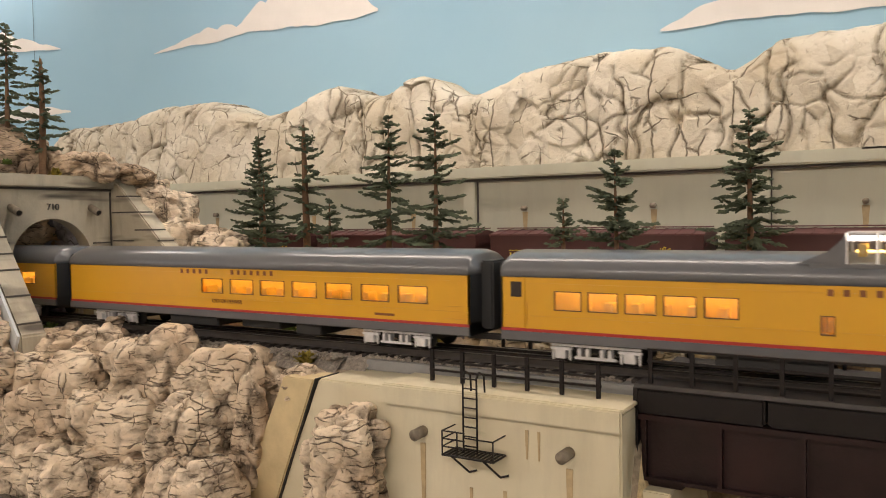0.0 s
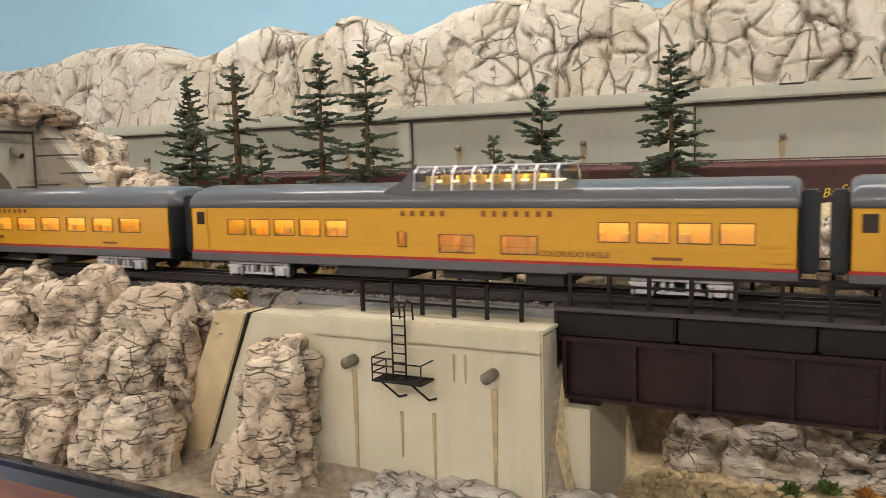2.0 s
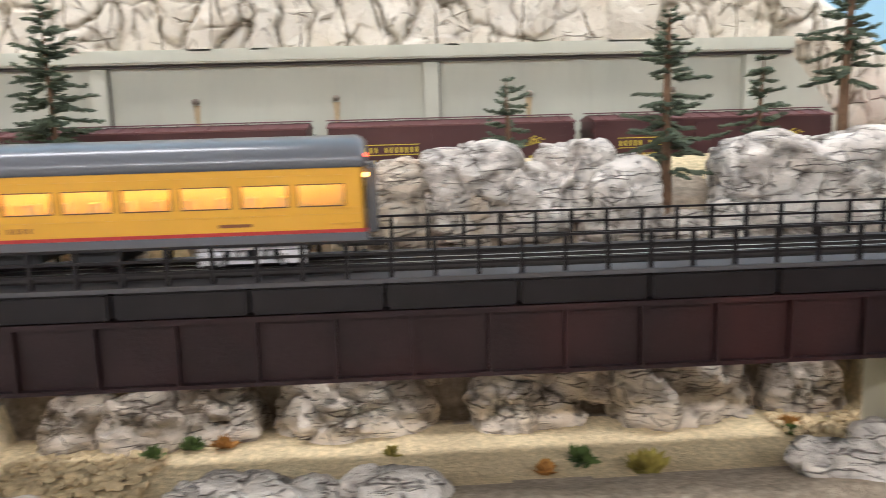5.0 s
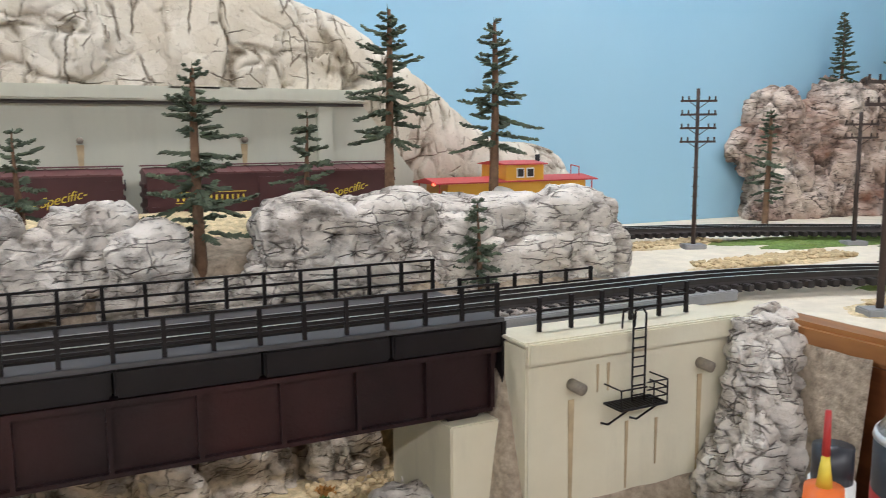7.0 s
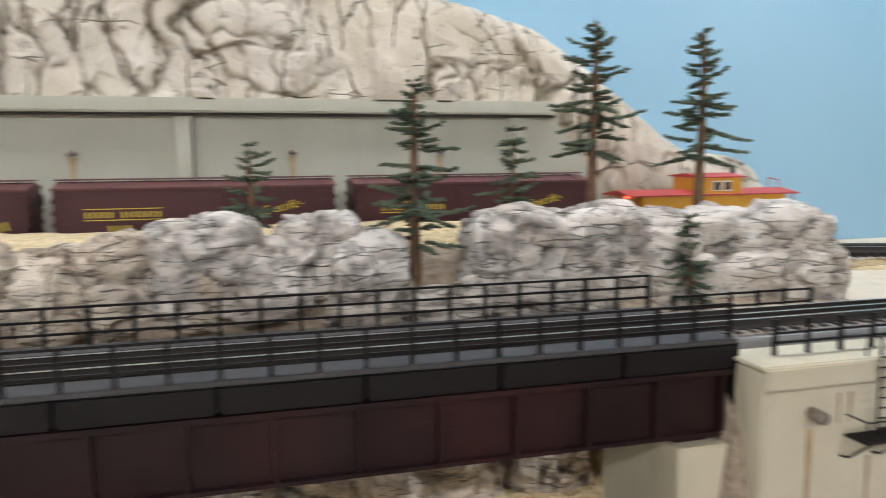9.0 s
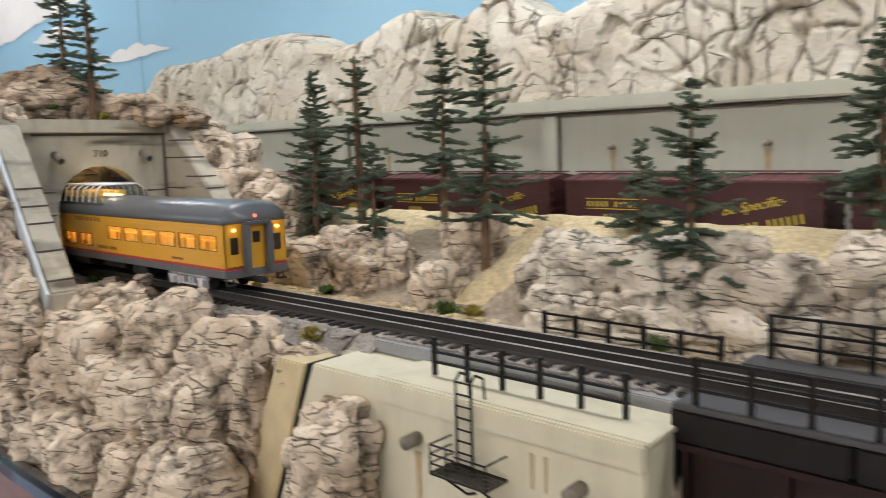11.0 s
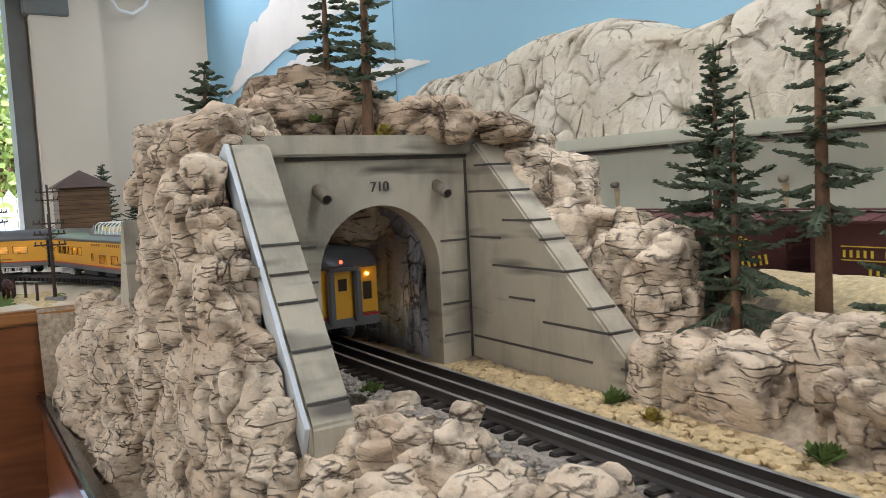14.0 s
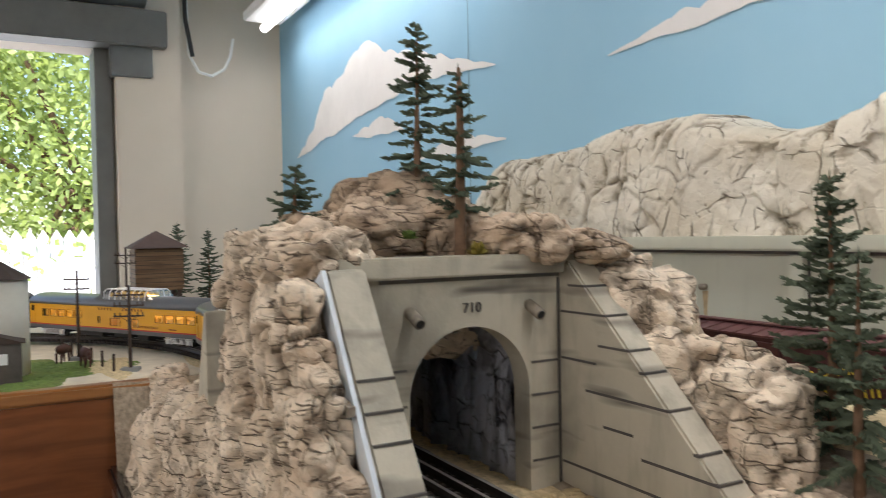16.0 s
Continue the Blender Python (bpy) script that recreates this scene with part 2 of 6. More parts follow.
BALLAST = mat("grey ballast", (0.33, 0.29, 0.25), 0.9, spread=0.5, scale=260, bump=0.8, bump_scale=350)
SAND = mat("yellow ground cover", (0.72, 0.58, 0.34), 0.95, spread=0.4, scale=180, bump=0.9, bump_scale=300, stain=(0.42, 0.30, 0.17), stain_scale=12, stain_amount=0.5)
EARTH = mat("brown earth", (0.42, 0.34, 0.25), 0.95, spread=0.5, scale=140, bump=0.9, bump_scale=260, stain=(0.25, 0.19, 0.13), stain_scale=14, stain_amount=0.5)
PLASTERBASE = mat("pale plaster ground", (0.74, 0.66, 0.52), 0.9, spread=0.15, scale=30, bump=0.4, bump_scale=150)
GRASS = mat("green grass mat", (0.16, 0.24, 0.05), 0.95, spread=0.45, scale=160, bump=0.9, bump_scale=350, stain=(0.30, 0.27, 0.09), stain_scale=10, stain_amount=0.6)
YELLOW = mat("armour yellow paint", (0.70, 0.36, 0.022), 0.3, spread=0.04, scale=40, coat=0.2)
GREY = mat("harbour mist grey paint", (0.115, 0.12, 0.13), 0.28, spread=0.06, scale=50, coat=0.2)
DARKGREY = mat("dark grey diaphragm", (0.03, 0.032, 0.035), 0.6)
RED = mat("red stripe", (0.42, 0.03, 0.025), 0.4)
LETTER = mat("dark red lettering", (0.22, 0.075, 0.02), 0.5)
SILVER = mat("silver painted casting", (0.80, 0.80, 0.82), 0.3, 0.45, spread=0.2, scale=150)
UNDER = mat("black underframe", (0.02, 0.02, 0.02), 0.6)
TAN = mat("tan car interior", (0.85, 0.58, 0.15), 0.7, spread=0.1, scale=90)
GLOW = mat("warm car lamp", (1, 0.7, 0.3), 0.5, emit=(1.0, 0.66, 0.18), power=5.5)
BULB = mat("amber marker bulb", (1, 0.5, 0.1), 0.4, emit=(1.0, 0.42, 0.06), power=4.0)
REDBULB = mat("red marker bulb", (0.8, 0.05, 0.02), 0.3, emit=(1.0, 0.08, 0.03), power=2.0)
PANE = glass_mat("window glass")
DOMEGLASS = glass_mat("dome glass", (0.75, 0.74, 0.72), 0.22, 0.06)
BOXCAR = mat("maroon boxcar paint", (0.075, 0.022, 0.022), 0.5, spread=0.15, scale=25)
BOXROOF = mat("oxide boxcar roof", (0.13, 0.05, 0.048), 0.55, spread=0.15, scale=40)
GOLD = mat("yellow lettering", (0.72, 0.55, 0.05), 0.5)
CABRED = mat("red caboose roof", (0.50, 0.06, 0.05), 0.5, spread=0.1, scale=40)
WHITE = mat("white paint", (0.8, 0.8, 0.78), 0.5)
NEEDLE = mat("dark green needles", (0.088, 0.112, 0.066), 0.85, spread=0.55, scale=60)
BARK = mat("brown bark", (0.19, 0.11, 0.062), 0.9, spread=0.4, scale=120, bump=0.5, bump_scale=400)
POLEWOOD = mat("dark pole wood", (0.055, 0.035, 0.027), 0.75, spread=0.25, scale=80)
FASCIA = wood_mat("varnished plywood", (0.24, 0.085, 0.028), (0.13, 0.04, 0.013), (1.2, 1.2, 10))
MOULDING = wood_mat("varnished oak moulding", (0.40, 0.18, 0.055), (0.25, 0.10, 0.03), (12, 1.2, 12))
BLACKTRIM = mat("glossy black trim", (0.012, 0.013, 0.016), 0.18, coat=0.5)
PLASTERWALL = mat("beige wall plaster", (0.66, 0.58, 0.48), 0.85, spread=0.05, scale=2, bump=0.08, bump_scale=90)
CEILING = mat("white ceiling", (0.75, 0.74, 0.70), 0.9, spread=0.03, scale=3)
FLOORMAT = mat("concrete floor", (0.48, 0.46, 0.42), 0.6, spread=0.15, scale=4)


# ---- building helpers ----
def mesh_of(name, verts, faces, material=None, smooth=False, wash=None):
    me = bpy.data.meshes.new(name)
    me.from_pydata([tuple(v) for v in verts], [], [tuple(f) for f in faces])
    if wash is not None:
        me.attributes.new("wash", "FLOAT", "POINT").data.foreach_set("value", np.asarray(wash, np.float32).ravel())
    if material:
        me.materials.append(material)
    if smooth:
        me.shade_smooth()
    return me


def link(name, me, parent=None, label="", at=None):
    ob = new(name, me)
    if parent:
        ob.parent = parent
    if at is not None:
        ob.matrix_basis = at
    if label:
        ob["label"] = label
    return ob


def part(name, bm, material, parent, label="", smooth=False):
    me = bpy.data.meshes.new(name)
    bmesh.ops.recalc_face_normals(bm, faces=bm.faces)
    bm.to_mesh(me)
    bm.free()
    me.materials.append(material)
    if smooth:
        me.shade_smooth()
    return link(name, me, parent, label)


def boxes(spans, bevel=0.0):
    """One bmesh of boxes, each (x0, x1, y0, y1, z0, z1)."""
    bm = bmesh.new()
    for x0, x1, y0, y1, z0, z1 in spans:
        v = [bm.verts.new((x, y, z)) for z in (z0, z1) for x, y in ((x0, y0), (x1, y0), (x1, y1), (x0, y1))]
        for f in ((0, 3, 2, 1), (4, 5, 6, 7), (0, 1, 5, 4), (1, 2, 6, 5), (2, 3, 7, 6), (3, 0, 4, 7)):
            bm.faces.new([v[i] for i in f])
    if bevel:
        bmesh.ops.bevel(bm, geom=list(bm.edges), offset=bevel, segments=2, affect="EDGES")
    return bm


def prism(outline, a0, a1, axis="y", bevel=0.0):
    """An outline of (u, w) points drawn out from a0 to a1 along an axis."""
    bm = bmesh.new()
    put = {"y": lambda u, w, a: (u, a, w), "x": lambda u, w, a: (a, u, w), "z": lambda u, w, a: (u, w, a)}[axis]
    low, high = [[bm.verts.new(put(u, w, a)) for u, w in outline] for a in (a0, a1)]
    bm.faces.new(low)
    bm.faces.new(high[::-1])
    for i in range(len(outline)):
        j = (i + 1) % len(outline)
        bm.faces.new((low[j], low[i], high[i], high[j]))
    if bevel:
        bmesh.ops.bevel(bm, geom=list(bm.edges), offset=bevel, segments=2, affect="EDGES")
    return bm


def rods(lines, radius, sides=6, radius2=None):
    """One bmesh of round bars between pairs of points."""
    bm = bmesh.new()
    for a, b in lines:
        a, b = Vector(a), Vector(b)
        q = (b - a).to_track_quat("Z", "Y").to_matrix()
        ring = []
        for p, r in ((a, radius), (b, radius if radius2 is None else radius2)):
            ring.append([bm.verts.new(p + q @ Vector((r * math.cos(2 * math.pi * i / sides), r * math.sin(2 * math.pi * i / sides), 0))) for i in range(sides)])
        for i in range(sides):
            j = (i + 1) % sides
            bm.faces.new((ring[0][i], ring[0][j], ring[1][j], ring[1][i]))
        bm.faces.new(ring[0][::-1])
        bm.faces.new(ring[1])
    return bm


def thing(name, label, category, at=None, group="", kind=""):
    ob = new(name)
    if at is not None:
        ob.matrix_basis = at
    return tagged(ob, label, category, group, kind)


def structure(name, bm, material, label, smooth=False):
    return tagged(part(name, bm, material, None, "", smooth), label, name.split("_")[0], kind="structure")


# ---- noise on arrays ----
def hashed(i, seed):
    i = i.astype(np.int64)
    h = (i[..., 0] * 374761393 + i[..., 1] * 668265263 + i[..., 2] * 2147483647 + seed * 974634777) & 0xFFFFFFFF
    h = ((h ^ (h >> 13)) * 1274126177) & 0xFFFFFFFF
    h = ((h ^ (h >> 16)) * 2246822519) & 0xFFFFFFFF
    return ((h ^ (h >> 15)) & 0xFFFFFF) / float(0xFFFFFF)


def soft_noise(p, seed=0):
    i = np.floor(p)
    f = p - i
    f = f * f * (3 - 2 * f)
    out = 0.0
    for a in (0, 1):
        for b in (0, 1):
            for c in (0, 1):
                w = (f[..., 0] if a else 1 - f[..., 0]) * (f[..., 1] if b else 1 - f[..., 1]) * (f[..., 2] if c else 1 - f[..., 2])
                out = out + w * hashed(i + (a, b, c), seed)
    return out - 0.5


def fbm(p, seed=0, octaves=4):
    return sum(soft_noise(p * 2.03**k, seed + k) * 0.55**k for k in range(octaves))


def cells(p, seed=0):
    """Nearest and second nearest distance to scattered points, a number for the nearest, and the way from it."""
    i = np.floor(p)
    d1, d2, who, way = np.full(p.shape[:-1], 9.0), np.full(p.shape[:-1], 9.0), np.zeros(p.shape[:-1]), np.zeros(p.shape)
    for a in (-1, 0, 1):
        for b in (-1, 0, 1):
            for c in (-1, 0, 1):
                j = i + (a, b, c)
                v = p - j - np.stack([hashed(j, seed), hashed(j, seed + 11), hashed(j, seed + 23)], -1)
                d = np.sqrt((v**2).sum(-1))
                near = d < d1
                d2 = np.where(near, d1, np.minimum(d2, d))
                who = np.where(near, hashed(j, seed + 37), who)
                way = np.where(near[..., None], v, way)
                d1 = np.where(near, d, d1)
    return d1, d2, who, way


def facets(p, size, seed, warp):
    """Flat chips, each tilted and set its own way, and the lines where they meet."""
    d1, d2, who, way = cells(p / np.array(size) + warp, seed)
    turn = who * 97.0
    slope = way[..., 0] * np.sin(turn) + way[..., 1] * np.cos(turn * 1.7) + way[..., 2] * np.sin(turn * 2.3)
    return 0.8 * slope + 0.7 * (who - 0.5), d2 - d1


def carved(p, seed, fold=(0.048, 0.048, 0.062), bed=(0.042, 0.042, 0.0125), deep=0.0060, cut=0.0026, open_beds=0.1):
    """How far a plaster face stands out at places p, and how much wash its cracks hold.

    Broken blocks with ledges along the bedding, and deeper joints between the blocks."""
    w = np.stack([fbm(p * 18, seed + 5, 3), fbm(p * 18, seed + 6, 3), fbm(p * 18, seed + 7, 3)], -1)
    block, e1 = facets(p, fold, seed, 0.6 * w)
    g1 = np.exp(-(e1 / 0.085) ** 2)
    ledge, e2 = facets(p, bed, seed + 2, 0.5 * w)
    keep = np.clip(fbm(p * 22, seed + 3, 2) * 5 + 0.55 + open_beds, 0.1, 1)
    g2 = np.exp(-(e2 / 0.16) ** 2) * keep
    out = deep * (block - 0.75 * g1) + cut * (ledge * keep - 0.7 * g2) + 0.0011 * fbm(p * 90, 3, 3)
    return out, np.clip(0.95 * g1 + 0.7 * g2, 0, 1)


ICO = {}


def ico(level):
    if level not in ICO:
        bm = bmesh.new()
        bmesh.ops.create_icosphere(bm, subdivisions=level, radius=1.0)
        bm.verts.ensure_lookup_table()
        ICO[level] = (np.array([v.co[:] for v in bm.verts]), [[v.index for v in f.verts] for f in bm.faces])
        bm.free()
    return ICO[level]


def boulder_mesh(center, radii, seed, material, level=4, power=2.6, lump=0.30, turn=0.0, **carving):
    v, faces = ico(level)
    k = (np.abs(v) ** power).sum(1) ** (-1 / power)
    s = v * k[:, None]
    s = s * (1 + lump * fbm(v * 1.5 + seed * 1.7, seed, 3))[:, None]
    p = s * np.array(radii)
    c, sn = math.cos(turn), math.sin(turn)
    p = p @ np.array([[c, sn, 0], [-sn, c, 0], [0, 0, 1]])
    w = p + np.array(center)
    n = v / np.array(radii)
    n = (n / np.linalg.norm(n, axis=1)[:, None]) @ np.array([[c, sn, 0], [-sn, c, 0], [0, 0, 1]])
    out, wash = carved(w, seed % 7, **carving)
    return mesh_of("boulder", w + n * out[:, None], faces, material, True, wash)


def outcrop(name, label, stones, material, level=4, **more):
    """One rock formation of many grown-together boulders: rows of centre, radii and turn."""
    t = thing(name, label, "rock")
    for k, (c, r, turn) in enumerate(stones):
        link("boulder", boulder_mesh(c, r, k + len(name) * 3, material, level, turn=turn, **more), t)
    return t


# ---- the room ----
def room():
    structure("floor", boxes([(-3.1, 2.6, -2.6, 1.2, -0.1, 0)]), FLOORMAT, "bare grey concrete floor")
    structure("ceiling", boxes([(-3.1, 2.6, -2.6, 1.2, 2.45, 2.55)]), CEILING, "plain white ceiling")
    structure("wall_back", boxes([(-3.1, 2.6, BACK, 1.25, 0, 2.45)]), SKYPAINT, "wall painted as pale blue sky")
    structure("wall_right", boxes([(2.45, 2.6, -2.6, BACK, 0, 2.45)]), SKYPAINT, "wall painted as pale blue sky")
    structure("wall_front", boxes([(-3.1, 2.6, -2.7, -2.6, 0, 2.45)]), PLASTERWALL, "beige plastered wall")
    structure("wall_left", boxes([(-3.15, -3.0, 0.57, BACK, 0, 2.45), (-3.15, -3.0, -2.6, 0.57, 2.0, 2.45), (-3.15, -3.0, -2.6, -1.9, 0, 2.0)]), PLASTERWALL, "beige plastered wall with an open garage doorway")


def sky_paint():
    m = bpy.data.materials.new("painted sky")
    m.use_nodes = True
    n, l = m.node_tree.nodes, m.node_tree.links
    b = n["Principled BSDF"]
    b.inputs["Roughness"].default_value = 0.75
    co, sep, r = n.new("ShaderNodeTexCoord"), n.new("ShaderNodeSeparateXYZ"), n.new("ShaderNodeMapRange")
    l.new(co.outputs["Object"], sep.inputs[0])
    l.new(sep.outputs["Z"], r.inputs["Value"])
    r.inputs["From Min"].default_value, r.inputs["From Max"].default_value = 1.2, 1.9
    ramp = n.new("ShaderNodeValToRGB")
    ramp.color_ramp.elements[0].color, ramp.color_ramp.elements[1].color = (0.34, 0.56, 0.70, 1), (0.25, 0.46, 0.62, 1)
    l.new(r.outputs["Result"], ramp.inputs["Fac"])
    t = n.new("ShaderNodeTexNoise")
    t.inputs["Scale"].default_value, t.inputs["Detail"].default_value = 3, 5
    l.new(co.outputs["Object"], t.inputs["Vector"])
    x = n.new("ShaderNodeMix")
    x.data_type = "RGBA"
    mr = n.new("ShaderNodeMapRange")
    mr.inputs["From Min"].default_value, mr.inputs["From Max"].default_value, mr.inputs["To Max"].default_value = 0.45, 0.75, 0.25
    l.new(t.outputs["Fac"], mr.inputs["Value"])
    l.new(mr.outputs["Result"], x.inputs["Factor"])
    l.new(ramp.outputs["Color"], x.inputs["A"])
    x.inputs["B"].default_value = (0.44, 0.62, 0.72, 1)
    l.new(x.outputs["Result"], b.inputs["Base Color"])
    return m


SKYPAINT = sky_paint()
room()


def strip_light(x, y, z, watts):
    t = thing("strip_light", "white fluorescent strip light under the ceiling, front row added as unseen fill", "lamp", group="strip lights")
    part("housing", boxes([(x - 0.62, x + 0.62, y - 0.06, y + 0.06, z + 0.02, z + 0.05)], 0.004), WHITE, t)
    part("tube", rods([((x - 0.6, y, z), (x + 0.6, y, z))], 0.013, 12), TUBEMAT, t, "glowing white tube", True)
    for d in (-0.5, 0.5):
        part("hanger", rods([((x + d, y, z + 0.05), (x + d, y, 2.45))], 0.003), BLACKSTEEL, t)
    a = new("strip_lamp", bpy.data.lights.new("strip_lamp", "AREA"))
    a.data.shape, a.data.size, a.data.size_y, a.data.energy = "RECTANGLE", 1.2, 0.12, watts
    a.data.color = (1.0, 0.95, 0.87)
    a.location = (x, y, z - 0.02)


TUBEMAT = mat("glowing tube", (1, 1, 1), 0.5, emit=(1, 0.96, 0.9), power=2.6)
for s in STRIPS:
    strip_light(*s)


# ---- the table and its ground ----
def ramp01(v, a, b):
    k = np.clip((v - a) / (b - a), 0, 1)
    return k * k * (3 - 2 * k)


def ground_height(x, y):
    bank = 0.042 * ramp01(y, 0.67, 0.76) + 0.028 * ramp01(y, 0.76, 0.84) - 0.070 * ramp01(y, 0.865, 0.885)
    bank = bank * ramp01(x, -1.2, -0.9) * (1 - ramp01(x, 0.70, 0.80))
    z = DECK - 0.002 + bank
    front = 0.128 * (1 - ramp01(y, 0.50, 0.545)) * ramp01(x, -1.62, -1.58) * (1 - ramp01(x, 0.78, 0.80))
    z = z - front
    canyon = ramp01(x, -0.17, -0.15) * (1 - ramp01(x, 0.56, 0.58)) * (1 - ramp01(y, 0.705, 0.74))
    floor = 1.062 + 0.02 * (1 - ramp01(y, 0.50, 0.60))
    return z * (1 - canyon) + np.minimum(z, floor) * canyon


def ground():
    xs, ys = np.arange(-1.62, 0.802, 0.008), np.arange(0.418, BACK, 0.008)
    gx, gy = np.meshgrid(xs, ys)
    p = np.stack([gx, gy, 0 * gx], -1)
    gz = ground_height(gx, gy) + 0.004 * fbm(p * 25, 2, 4) * ramp01(np.abs(gy - LINE), 0.035, 0.06)
    nx, ny = len(xs), len(ys)
    faces = [(j * nx + i, j * nx + i + 1, (j + 1) * nx + i + 1, (j + 1) * nx + i) for j in range(ny - 1) for i in range(nx - 1)]
    me = mesh_of("ground", np.stack([gx, gy, gz], -1).reshape(-1, 3), faces, EARTH, True)
    me.materials.append(SAND)
    mid = np.array([((xs[i] + xs[i + 1]) / 2, (ys[j] + ys[j + 1]) / 2) for j in range(ny - 1) for i in range(nx - 1)])
    wob = 0.02 * fbm(np.c_[mid, 0 * mid[:, 0]] * 20, 4, 3)
    sand = ((mid[:, 0] > -0.16) & (mid[:, 0] < 0.57) & (mid[:, 1] + wob > np.where(mid[:, 0] < 0.06, 0.525, 0.57)) & (mid[:, 1] + wob < 0.70)) | ((mid[:, 0] > -0.085) & (mid[:, 0] < 0.02) & (mid[:, 1] > 0.69) & (mid[:, 1] < 0.87)) | ((mid[:, 1] + wob > 0.625) & (mid[:, 1] + wob < 0.675) & (mid[:, 0] < -0.17)) | ((mid[:, 1] + wob > 0.80) & (mid[:, 1] < 0.87))
    me.polygons.foreach_set("material_index", sand.astype(np.int32))
    tagged(link("ground", me), "layout ground of brown earth and yellow sand", "ground", kind="structure")


ground()


def wing_table(name, x0, x1, edge, side):
    structure(name, boxes([(x0, x1, -1.2, BACK - 0.002, DECK - 0.03, DECK - 0.003)]), PLASTERBASE, "pale sandy layout table top")
    t = thing("fascia", "varnished brown plywood fascia with an oak moulding on top", "fascia")
    part("board", boxes([(edge - 0.009, edge + 0.009, -1.2, 0.505, 0.93, DECK - 0.023)]), FASCIA, t)
    part("moulding", boxes([(edge - 0.014, edge + 0.014, -1.2, 0.507, DECK - 0.022, DECK - 0.002)], 0.004), MOULDING, t)
    for y in (-0.9, 0.1):
        part("leg", boxes([(edge + side * 0.05, edge + side * 0.12, y, y + 0.07, 0, 0.929)], 0.003), FASCIA, t)


wing_table("table_left", -2.99, -1.634, -1.63, -1)
wing_table("table_right", 0.816, 2.44, 0.812, 1)
t = thing("table_edge", "brown table edge with a glossy black strip", "table edge")
part("strip", boxes([(-1.62, 0.80, 0.408, 0.424, 1.068, 1.086)], 0.004), BLACKTRIM, t, "glossy black strip")
part("board", boxes([(-1.62, 0.80, 0.414, 0.43, 0.93, 1.067)]), FASCIA, t)
part("lower_board", boxes([(-1.62, 0.80, 0.46, 1.09, 0.86, 0.93)]), BLACKSTEEL, t)


# ---- track ----
def main_line(s):
    """Place and heading at s, which is x on the straight."""
    if s < -1.65:
        a, r = (s + 1.65) / 0.70, 0.70
        return -1.65 + r * math.sin(a), LINE - r + r * math.cos(a), -a
    if s > 0.74:
        a, r = (s - 0.74) / 0.60, 0.60
        return 0.74 + r * math.sin(a), LINE - r + r * math.cos(a), -a
    return s, LINE, 0.0


def back_line(s):
    if s > 0.78:
        a, r = (s - 0.78) / 0.80, 0.80
        return 0.78 + r * math.sin(a), 0.93 - r + r * math.cos(a), -a
    return s, 0.93, 0.0


def track(name, line, s0, s1, base, label):
    """Three-rail track: rails swept along the line, ties as pieces."""
    t = thing(name, label, "track")
    ss = np.arange(s0, s1 + 0.001, 0.02)
    profile = [(-0.0022, 0.0), (0.0022, 0.0), (0.0008, 0.002), (0.0008, 0.0055), (0.0016, 0.0065), (-0.0016, 0.0065), (-0.0008, 0.0055), (-0.0008, 0.002)]
    for off in (-GAUGE / 2 - 0.001, 0.0, GAUGE / 2 + 0.001):
        verts, faces = [], []
        for s in ss:
            x, y, a = line(s)
            for u, w in profile:
                verts.append((x - (off + u) * math.sin(a), y + (off + u) * math.cos(a), base - 0.0065 + w))
        n = len(profile)
        for i in range(len(ss) - 1):
            for k in range(n):
                faces.append((i * n + k, i * n + (k + 1) % n, (i + 1) * n + (k + 1) % n, (i + 1) * n + k))
        me = mesh_of("rail", verts, faces, RAILSIDE)
        me.materials.append(RAILTOP)
        me.polygons.foreach_set("material_index", [1 if f % n == 4 else 0 for f in range(len(faces))])
        link("rail", me, t, "steel rail with a polished head")
    return t


def ties(t, line, s0, s1, base, step=0.0125):
    bm = boxes([(-0.0032, 0.0032, -0.028, 0.028, -0.006, 0.0)], 0.0007)
    me = bpy.data.meshes.new("tie")
    bm.to_mesh(me)
    bm.free()
    me.materials.append(TIE)
    s = s0
    while s < s1:
        x, y, a = line(s)
        link("tie", me, t, at=pose(x, y, base - 0.0063, 0, 0, math.degrees(a)))
        s += step


MAIN_TRACK = track("main_track", main_line, -2.9, 2.0, RAIL, "three-rail model railway track on dark ties")
BACK_TRACK = track("back_track", back_line, -1.6, 2.2, RAIL + 0.001, "three-rail siding track behind the rocks")


def ballast(name, s0, s1, half, top, material, label):
    ss = np.arange(s0, s1, 0.006)
    offs = np.linspace(-half, half, 17)
    verts, faces = [], []
    for s in ss:
        x, y, a = main_line(s)
        for o in offs:
            verts.append((x - o * math.sin(a), y + o * math.cos(a), top - max(0, abs(o) - half * 0.66) * 0.75))
    v = np.array(verts)
    v[:, 2] += 0.0035 * fbm(v * 170, 5, 2)
    n = len(offs)
    for i in range(len(ss) - 1):
        for k in range(n - 1):
            faces.append((i * n + k, i * n + k + 1, (i + 1) * n + k + 1, (i + 1) * n + k))
    tagged(link(name, mesh_of(name, v, faces, material, False)), label, "ballast", kind="stuff")


ballast("ballast", -1.49, -0.425, 0.050, RAIL - 0.0085, BALLAST, "grey gravel ballast between the ties")
ballast("ballast", -0.405, -0.170, 0.030, RAIL - 0.0085, BALLAST, "grey gravel ballast on the abutment")
ballast("ballast", -0.462, -0.400, 0.044, RAIL - 0.0090, BALLAST, "grey gravel ballast at the end of the abutment")
